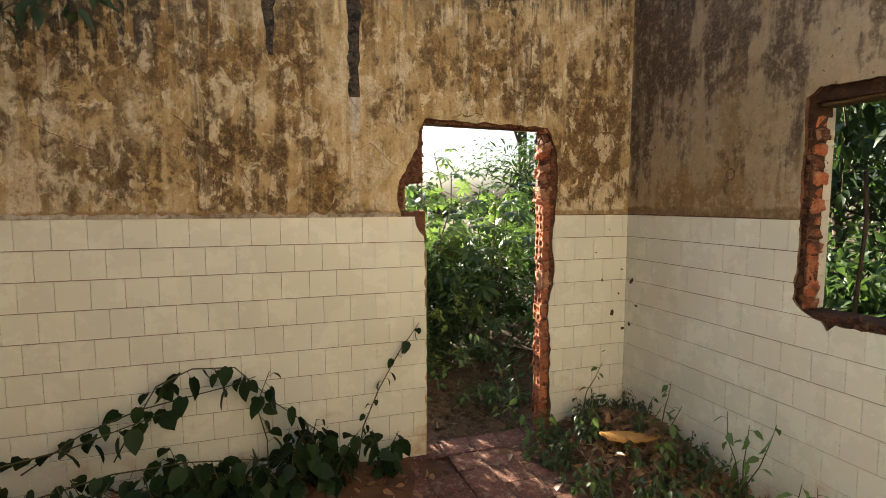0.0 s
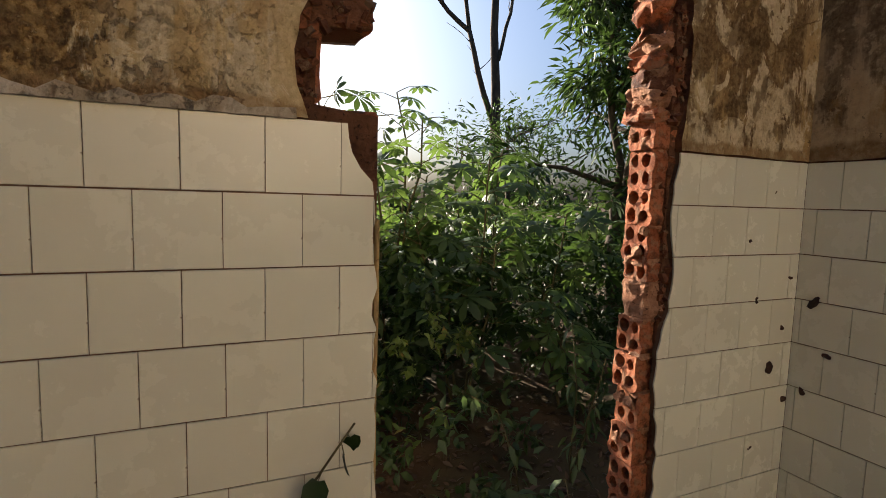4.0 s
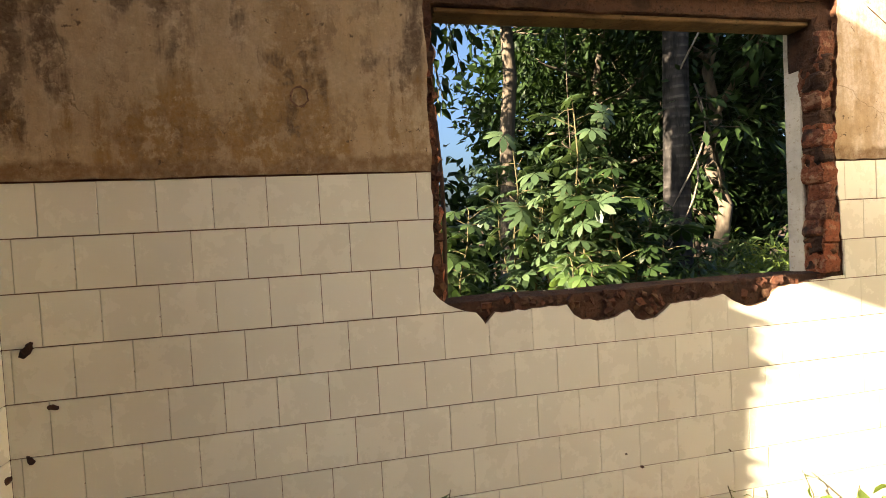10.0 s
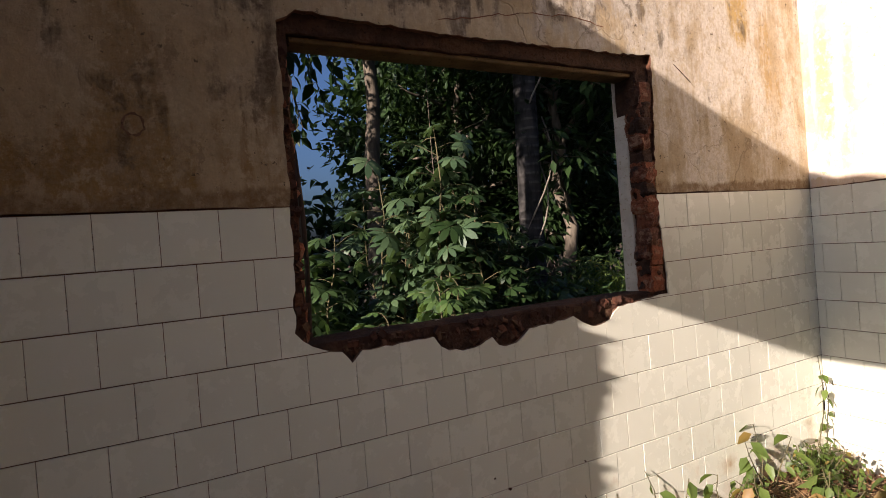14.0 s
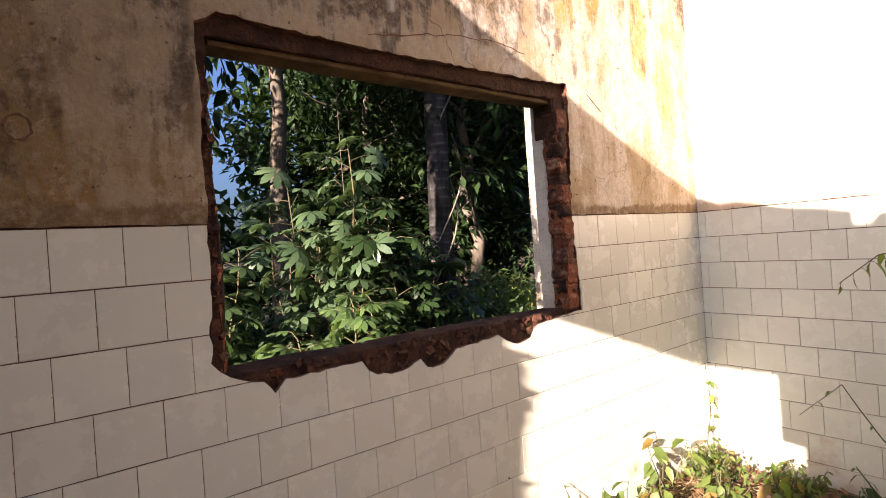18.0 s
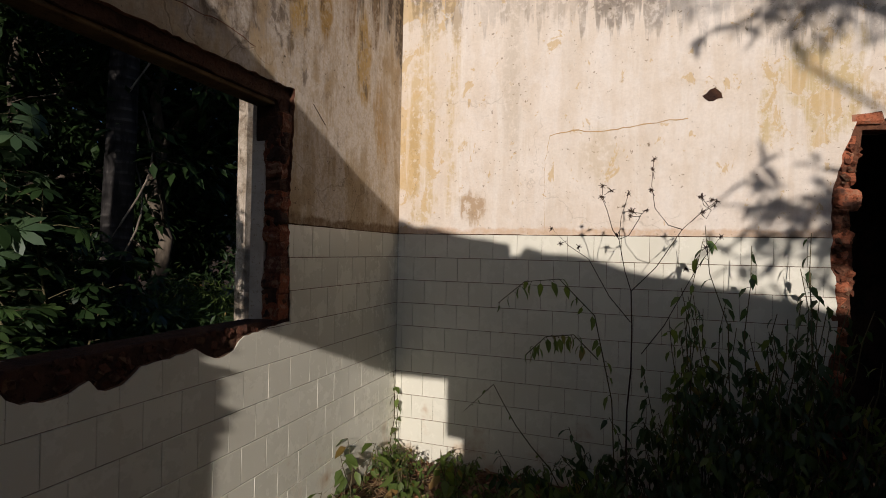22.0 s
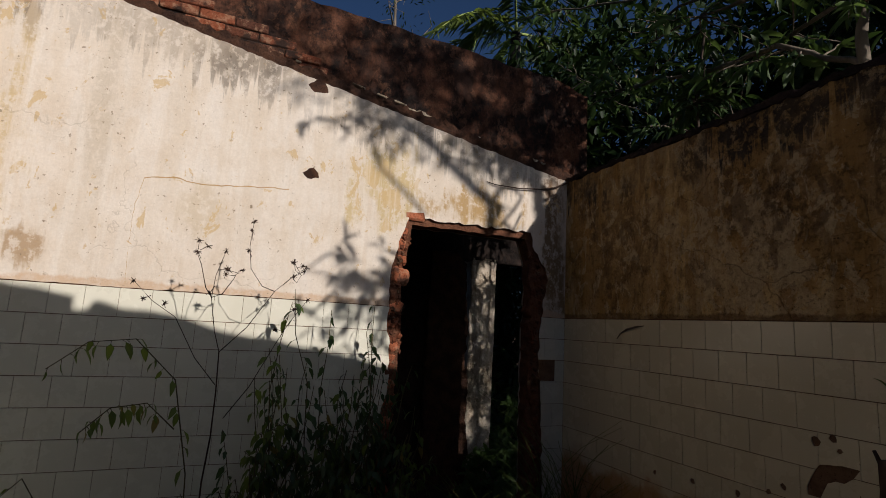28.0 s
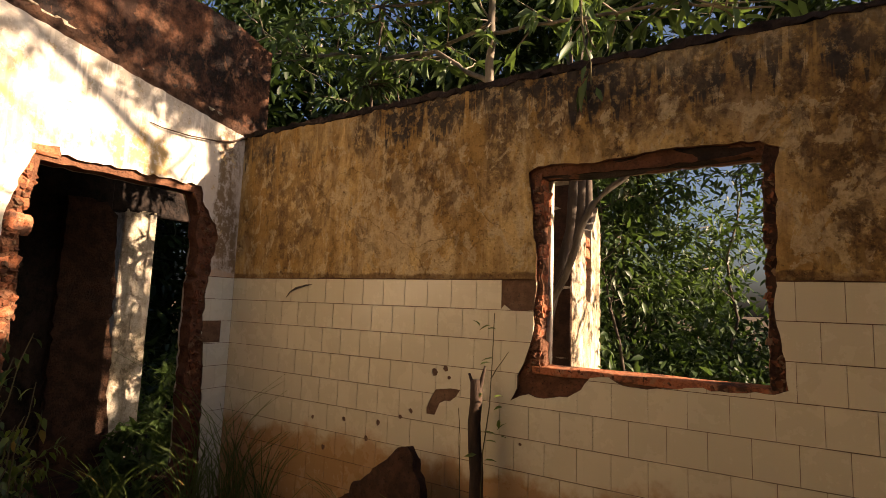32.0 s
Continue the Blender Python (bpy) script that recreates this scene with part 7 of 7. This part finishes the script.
for k in range(84):
    x, y = (rgi.uniform(1.5, 2.42), rgi.uniform(-1.1, 0.15)) if k < 42 else (rgi.uniform(1.65, 2.42), rgi.uniform(1.15, 2.6))
    chs = [bend((0, 0, 0), (rgi.uniform(-0.1, 0.1), rgi.uniform(-0.1, 0.1), rgi.uniform(0.06, 0.17)), 0.003, 0.0015, rgi, 3, 0.08) for _ in range(5)]
    # bright leaf on the sunlit heap, dull leaf on the shaded one
    spray("weed", "low leafy weed growing over the dead leaves", (x, y, on_floor(x, y)), chs, 11, 0.042, 0.5, M_LEAF_W if k < 42 else M_LEAF, 520 + k, group="weeds")

# tall dry weed with starry seed heads, and leafy shrubs by the south wall
dry = thing("dry_weed", "tall dry weed stalk with dark starry seed heads", "weed", (1.05, -0.78, on_floor(1.05, -0.78)))
z0 = dry.location.z
stalk = [bend((0, 0, 0), (0.0, 0.0, 1.15), 0.0052, 0.003, rgi, 6, 0.02)]
heads = []
for a, b, c in (((0, 0, 1.15), (-0.22, 0.0, 1.45), (-0.36, 0.02, 1.58)), ((-0.22, 0, 1.45), (-0.10, 0, 1.55), (-0.09, 0.02, 1.78)), ((0, 0, 1.15), (0.06, 0, 1.4), (0.02, 0.02, 1.62)), ((0, 0, 1.0), (0.2, 0, 1.3), (0.38, 0.02, 1.45)), ((0.06, 0, 1.4), (0.12, 0.0, 1.55), (0.14, 0.02, 1.66)),
                ((-0.05, 0, 0.85), (-0.25, 0, 1.2), (-0.38, 0.02, 1.42)), ((0.06, 0, 1.4), (-0.03, 0, 1.5), (-0.06, 0, 1.54)), ((-0.3, 0, 1.52), (-0.34, 0, 1.54), (-0.3, 0, 1.6))):
    mid = Vector(a).lerp(Vector(b), 0.5) + Vector((0.0, 0.0, -0.03))
    chn = [(Vector(a), 0.0023), (mid, 0.0021), (Vector(b), 0.0018), (Vector(b).lerp(Vector(c), 0.5) + Vector((0.012, 0, -0.006)), 0.0015), (Vector(c), 0.0012)]
    stalk.append(chn)
    for f in (0.25, 0.6, 1.0):
        heads.append(Vector(b).lerp(Vector(c), f) + Vector((rgi.uniform(-0.05, 0.05), 0, rgi.uniform(-0.04, 0.05))) * (1 if f < 1 else 0))
        if f < 1:
            stalk.append([(Vector(b).lerp(Vector(c), f), 0.0018), (heads[-1], 0.0012)])
link("stalk", tubes("stalk", stalk, M_DEAD, 5), dry)
for hd in heads:
    sp = []
    for q in range(14):
        d = Vector((rgi.gauss(0, 1), rgi.gauss(0, 1), rgi.gauss(0, 1))).normalized()
        sp.append([(hd, 0.0024), (hd + d * rgi.uniform(0.012, 0.022), 0.0008)])
    link("seed_head", tubes("seed_head", sp, M_DEAD, 3), dry)
spray("weed", "slender weed with small drooping yellow-green leaves", (1.1, -0.85, on_floor(1.1, -0.85)), [[(Vector(p), 0.0045 - 0.0005 * n_) for n_, p in enumerate(((0, 0, 0), (0.03, 0, 0.6), (0.12, 0, 1.02), (0.30, 0, 1.20), (0.48, 0, 1.18), (0.62, 0, 1.06)))], [(Vector(p), 0.003) for p in ((0.1, 0, 0.8), (0.22, 0.02, 0.92), (0.36, 0.02, 0.90), (0.46, 0.02, 0.80))]], 22, 0.075, 0.42, M_LEAF_W, 470, hang=1.3)
spray("weed", "arching thin weed stem", (1.3, -0.9, on_floor(1.3, -0.9)), [bend((0, 0, 0), (0.45, 0.0, 0.62), 0.004, 0.002, rgi, 6, 0.05), bend((0.45, 0, 0.62), (0.62, 0.0, 0.45), 0.002, 0.001, rgi, 3, 0.05)], 3, 0.03, 0.5, M_LEAF_W, 471)
for k, (x, y, h) in enumerate(((0.82, -0.95, 1.40), (0.70, -0.98, 1.30), (0.52, -0.95, 1.34), (0.55, -1.0, 0.95), (0.40, -0.9, 1.0), (0.32, -1.0, 0.9), (0.22, -0.85, 0.75), (0.85, -0.9, 0.75), (0.6, -0.8, 0.6), (0.12, -0.95, 0.6), (0.95, -0.85, 0.5), (0.75, -0.7, 0.45), (0.45, -0.7, 0.5), (0.3, -0.6, 0.42), (1.2, -0.95, 0.42), (1.35, -0.85, 0.35), (1.05, -0.6, 0.35), (0.9, -0.6, 0.4), (1.2, -0.7, 0.36), (1.5, -0.9, 0.3), (0.68, -0.85, 0.9), (0.36, -0.85, 0.85), (0.2, -0.7, 0.5), (0.05, -0.8, 0.45), (0.8, -0.8, 0.6), (0.14, -1.08, 1.32), (0.22, -1.0, 1.15))):
    chs = [bend((0, 0, 0), (rgi.uniform(-0.2, 0.2), rgi.uniform(-0.1, 0.1), h * rgi.uniform(0.6, 1.08)), 0.005, 0.002, rgi, 6, 0.06) for _ in range(4)]
    chs += [bend(c[3][0], c[3][0] + Vector((rgi.uniform(-0.2, 0.2), rgi.uniform(-0.08, 0.1), rgi.uniform(0.02, 0.16))), 0.003, 0.0015, rgi, 4, 0.08) for c in chs]
    spray("leafy_weed", "leafy dark green weed with drooping leaves beside the doorway", (x, y, on_floor(x, y)), chs, 15, 0.070, 0.42, M_LEAF if k % 3 else M_LEAF_W, 480 + k, hang=0.9, group="weeds by the doorway")
for k, (x, y, h, n) in enumerate(((-0.85, -0.95, 0.7, 26), (-1.05, -0.6, 0.75, 20), (-0.6, -1.05, 0.45, 18), (-1.1, 0.0, 0.4, 12), (-0.95, -0.3, 0.35, 12), (-0.7, -0.75, 0.55, 30), (-0.45, -0.95, 0.5, 30), (-0.3, -0.75, 0.42, 26), (-0.9, -0.7, 0.6, 28), (-0.55, -1.3, 0.5, 24), (-1.12, -0.9, 0.9, 18), (-1.1, -1.0, 1.25, 14), (-0.95, -1.1, 1.05, 14), (-0.2, -1.05, 0.4, 22), (-1.15, 0.45, 0.5, 12))):
    e = thing("grass_tuft", "tuft of long thin green grass", "grass", (x, y, on_floor(x, y)), "grass tufts")
    P = [(rgi.uniform(-0.06, 0.06), rgi.uniform(-0.06, 0.06), 0) for _ in range(n)]
    blades = []
    for p in P:
        a = rgi.uniform(0, math.tau)
        l = h * rgi.uniform(0.6, 1.1)
        blades.append([(Vector(p) + Vector((math.cos(a) * l * 0.5 * f * f, math.sin(a) * l * 0.5 * f * f, l * (f - 0.25 * f * f))), 0.0035 * (1 - f) + 0.0006) for f in (0, 0.25, 0.5, 0.75, 1.0)])
    tagged(link("foliage", tubes("foliage", blades, M_LEAF_W, 3), e), kind="stuff")

tagged(link("vine_stem", tubes("vine_stem", [[(Vector(p_), 0.008 - 0.001 * k_) for k_, p_ in enumerate(((-1.235, -1.225, 2.52), (-1.12, -1.22, 2.46), (-0.995, -1.215, 2.427), (-0.80, -1.215, 2.404), (-0.62, -1.22, 2.402), (-0.55, -1.23, 2.416)))]], M_DEAD, 6)), "dark bare stem creeping out of the wall corner", "vine")
tagged(link("dry_tendril", tubes("dry_tendril", [[(Vector(p_), r_) for p_, r_ in (((-1.243, -0.70, 1.377), 0.002), ((-1.236, -0.66, 1.412), 0.004), ((-1.232, -0.60, 1.438), 0.007), ((-1.233, -0.52, 1.456), 0.006), ((-1.239, -0.47, 1.462), 0.002))]], M_BARK_MID, 6)), "dry brown curl stuck to the tiles", "vine")
# fallen leaves, twigs, the leaning slab and the dead stump
rs = np.random.RandomState(60)
XY = np.concatenate([rs.uniform((XW + 0.05, YS + 0.05), (XE - 0.05, YN - 0.05), (1300, 2)), rs.normal((2.15, 2.2), (0.25, 0.4), (1800, 2)), rs.normal((2.05, -0.55), (0.3, 0.35), (1100, 2)), rs.normal((-0.3, 2.5), (0.5, 0.12), (250, 2))])
XY = XY[(XY[:, 0] > XW + 0.04) & (XY[:, 0] < XE - 0.04) & (XY[:, 1] > YS + 0.04) & (XY[:, 1] < YN - 0.04)]
tile_zone = (XY[:, 0] > 0.8) & (XY[:, 0] < 1.9) & (XY[:, 1] > 1.3)
XY = XY[~tile_zone | (rs.rand(len(XY)) < 0.55)]
P = np.array([(x, y, floor_z(x, y) + 0.012) for x, y in XY])
A = rs.normal(0, 1, P.shape) * (1, 1, 0.35)
tagged(link("leaf_litter", leaf_mesh("leaf_litter", P, A, rs.uniform(0.035, 0.085, len(P)), 0.45, OVATE, M_LITTER, seed=61)), "dead brown leaves strewn over the floor", "leaf litter", kind="stuff")
for k in range(34):
    x, y = (rgi.uniform(-1.0, 2.3), rgi.uniform(-1.0, 2.5)) if k % 2 else (rgi.gauss(2.1, 0.2), rgi.choice((2.25, -0.45)) + rgi.gauss(0, 0.25))
    x, y = min(max(x, -1.0), 2.3), min(max(y, -1.0), 2.5)
    a, l = rgi.uniform(0, math.tau), rgi.uniform(0.12, 0.4)
    p0 = Vector((0, 0, 0.008))
    x1, y1 = min(max(x + math.cos(a) * l, XW + 0.05), XE - 0.05), min(max(y + math.sin(a) * l, YS + 0.05), YN - 0.05)
    z0 = on_floor(x, y)
    tagged(link("twig", tubes("twig", [bend(p0, (x1 - x, y1 - y, on_floor(x1, y1) - z0 + 0.012), 0.005, 0.002, rgi, 4, 0.06)], M_DEAD, 5), None, pose(x, y, z0)), "dry brown twig lying on the floor", "twig", "twigs")
straws = []
for k in range(260):
    cx, cy = ((2.05, -0.5), (2.15, 2.2))[k % 3 == 2]
    x, y = min(max(rgi.gauss(cx, 0.28), XW + 0.1), XE - 0.2), min(max(rgi.gauss(cy, 0.28), YS + 0.2), YN - 0.2)
    a, l = rgi.uniform(0, math.tau), rgi.uniform(0.06, 0.2)
    x1, y1 = min(x + math.cos(a) * l, XE - 0.03), min(max(y + math.sin(a) * l, YS + 0.03), YN - 0.03)
    straws.append([((x, y, on_floor(x, y) + 0.02 + rgi.random() * 0.03), 0.002), (((x + x1) / 2, (y + y1) / 2, on_floor((x + x1) / 2, (y + y1) / 2) + 0.04 + rgi.random() * 0.03), 0.002), ((x1, y1, on_floor(x1, y1) + 0.02), 0.0012)])
tagged(link("straw_litter", tubes("straw_litter", straws, M_STRAW, 3)), "dry straw and stalks scattered over the heaps", "straw", kind="stuff")
shard = tagged(link("bark_shard", None), "orange-brown curved shard lying on the heap", "shard")
shard.location = (2.08, 2.12, on_floor(2.08, 2.12) + 0.02)
bm = bmesh.new()
v, f = prism(ragged([(-0.18, -0.05), (0.0, -0.075), (0.2, -0.03), (0.24, 0.01), (0.0, 0.06), (-0.17, 0.05)], 0.008, 0.03, 71), [], -0.006, 0.006)
bv = [bm.verts.new((x, y, zz + 0.05 - 1.2 * y * y - 0.15 * x)) for x, y, zz in v]
for q in f:
    bm.faces.new([bv[i] for i in q])
M_SHARD = earthy("shard", (0.50, 0.26, 0.07), (0.40, 0.20, 0.06), (0.2, 0.1, 0.04), 10)
part("body", roughen(bm, 0.004, 20, 1), M_SHARD, shard)
slab = thing("broken_slab", "dark broken slab leaning on the tiled wall", "slab", (-0.93, 0.2, on_floor(-0.93, 0.2)))
ring = ragged([(-0.28, -0.06), (0.42, -0.06), (0.38, 0.26), (0.34, 0.42), (0.29, 0.50), (0.25, 0.555), (0.20, 0.54), (0.15, 0.49), (0.02, 0.36), (-0.12, 0.24), (-0.22, 0.10)], 0.014, 0.04, 72)
body_ = part("body", smear_mesh("body", ring, -0.035, 0.035, M_DARK, 72, 0.014), M_DARK, slab)
body_.matrix_basis = pose(0, 0, 0, 76, 0, 92)
stump = thing("dead_stump", "thin crooked dead stump beside the wall", "stump", (-1.13, 0.79, on_floor(-1.13, 0.79)))
link("trunk", tubes("trunk", [bend((0.02, 0.02, -0.03), (0.0, -0.02, 0.93), 0.038, 0.030, rgi, 9, 0.03), bend((0, 0, 0.82), (0.02, -0.05, 0.96), 0.014, 0.006, rgi, 3, 0.05), bend((0, 0, 0.9), (0.01, 0.03, 1.0), 0.014, 0.005, rgi, 3, 0.05)], M_DEAD, 8), stump)
for p0, p1, r_ in (((0.05, 0.05, 0), (0.05, 0.09, 1.25), 0.004), ((0.05, 0.08, 0.95), (0.06, 0.17, 1.08), 0.003), ((0.04, -0.05, 0), (0.06, -0.08, 0.8), 0.003)):
    link("sprout", tubes("sprout", [bend(p0, p1, r_, r_ / 2, rgi, 6, 0.03)], M_STEM, 4), stump)
P = [(0.05 + rgi.uniform(-0.02, 0.02), 0.09 + rgi.uniform(-0.08, 0.08), rgi.uniform(0.5, 1.22)) for _ in range(16)]
link("leaves", leaf_mesh("leaves", P, [(rgi.uniform(-1, 1), rgi.uniform(-1, 1), rgi.uniform(-0.3, 0.5)) for _ in P], 0.06, 0.3, OVATE, M_LEAF_W, seed=75), stump)


# ---- tiles, row by row ----
def tile_mesh():
    h, c, t = T / 2, 0.0012, 0.006
    vs = [(sx * (a - 0.0008), sy * (a - 0.0016), z) for a, z in ((h, -t), (h, -c), (h - c, 0.0)) for sx, sy in ((-1, -1), (1, -1), (1, 1), (-1, 1))]
    fs = [(8, 9, 10, 11)] + [(o + k, o + (k + 1) % 4, o + 4 + (k + 1) % 4, o + 4 + k) for o in (0, 4) for k in range(4)]
    return vs, fs


TV, TF = tile_mesh()
TILE = {M_TILE.name: mesh_of("tile", TV, TF, M_TILE), M_TILE_MUD.name: mesh_of("tile", TV, TF, M_TILE_MUD)}
PHASE = {"wall_north": 0.952, "wall_east": 2.597, "wall_south": 2.008, "wall_west": 0.092}
# chips and lost pieces: coordinate, height, size
CHIPS = {"wall_north": [(2.247, 1.243, 0.010), (2.30, 1.05, 0.012), (2.389, 0.82, 0.022), (2.35, 1.40, 0.008), (2.44, 0.95, 0.015), (2.46, 1.12, 0.012), (2.48, 0.70, 0.018), (2.33, 0.55, 0.012)],
         "wall_east": [(2.649, 1.044, 0.022), (2.597, 0.88, 0.014), (0.80, 0.446, 0.012), (0.441, 0.454, 0.010), (0.86, 0.50, 0.006), (2.66, 0.74, 0.02)],
         "wall_south": [], "wall_west": [(0.458, 1.011, 0.022), (0.53, 1.036, 0.018), (0.55, 0.99, 0.012), (0.25, 0.75, 0.014), (0.1, 0.7, 0.02), (-0.15, 0.68, 0.018), (0.32, 0.79, 0.016), (0.95, 0.72, 0.010), (-0.4, 0.66, 0.014), (0.02, 0.6, 0.02), (-0.3, 0.5, 0.02)]}
rgt = random.Random(90)
for w, (a0, a1), Phole, B in EDGE:
    mt = M_TILE_MUD if w is WW else M_TILE
    holes = [Phole]
    if w is WW:
        holes += [W_HOLE, W_MISS]
    if w is WS:
        holes += [[(-1.03, 1.055), (-1.17, 1.055), (-1.17, 1.202), (-1.03, 1.202)]]
    for a, zc, r in CHIPS[w.name]:
        if w is not WW:
            bm = bmesh.new()
            bmesh.ops.create_icosphere(bm, subdivisions=2, radius=1.0)
            bmesh.ops.transform(bm, matrix=Matrix.Translation((w.s * a, zc, 0.0)) @ Matrix.Rotation(rgt.uniform(0, 3.1), 4, 'Z') @ Matrix.Diagonal((r * rgt.uniform(0.6, 1.15), r * rgt.uniform(0.3, 0.6), r * 0.4, 1)), verts=bm.verts)
            part("mud_dab", roughen(bm, r * 0.45, 2.2 / r, a * 9), M_DARK, w.base, "small dark dab of dried mud")
            continue
        holes.append([(a + r * math.cos(k * math.tau / 7) * rgt.uniform(0.6, 1.2), zc + r * math.sin(k * math.tau / 7) * rgt.uniform(0.6, 1.1)) for k in range(7)])
    for row in range(10):
        z1 = 1.5 - row * T
        z0 = z1 - T
        ph = PHASE[w.name] + (T / 2 if row % 2 else 0) + ((0.004, -0.004, 0.014, 0.013, 0.013)[min(row, 4)] if w is WE else 0.0) + rgt.uniform(-0.004, 0.004)
        k0 = math.floor((a0 - ph) / T)
        for k in range(k0, k0 + int((a1 - a0) / T) + 3):
            b0, b1 = ph + k * T, ph + (k + 1) * T
            c0, c1 = max(b0, a0), min(b1, a1)
            if c1 - c0 < 0.012:
                continue
            near = [h for h in holes if min(p[0] for p in h) < c1 and max(p[0] for p in h) > c0 and min(p[1] for p in h) < z1 and max(p[1] for p in h) > z0]
            g = 0.0016
            tilt = (rgt.uniform(-0.25, 0.25), rgt.uniform(-0.25, 0.25))
            sq = [(c0 + 0.0008, z0 + g), (c1 - 0.0008, z0 + g), (c1 - 0.0008, z1 - g), (c0 + 0.0008, z1 - g)]
            if not near and c1 - c0 > T - 0.001:
                m = pose(w.s * (b0 + b1) / 2, (z0 + z1) / 2, rgt.uniform(-0.0006, 0.0006), tilt[0], tilt[1], 0)
                link("tile", TILE[mt.name], w.base, m)
                continue
            cx, cz = (c0 + c1) / 2, (z0 + z1) / 2
            if near and all(any(inside(p, h) for h in near) for p in sq + [(cx, cz)]):
                continue
            vv, ff = prism([(w.s * (x - cx), zz - cz) for x, zz in sq], [[(w.s * (x - cx), zz - cz) for x, zz in h] for h in near], -0.006, 0.0)
            if ff:
                link("tile", mesh_of("tile", vv, ff, mt), w.base, pose(w.s * cx, cz, 0, 0, 0, 0))
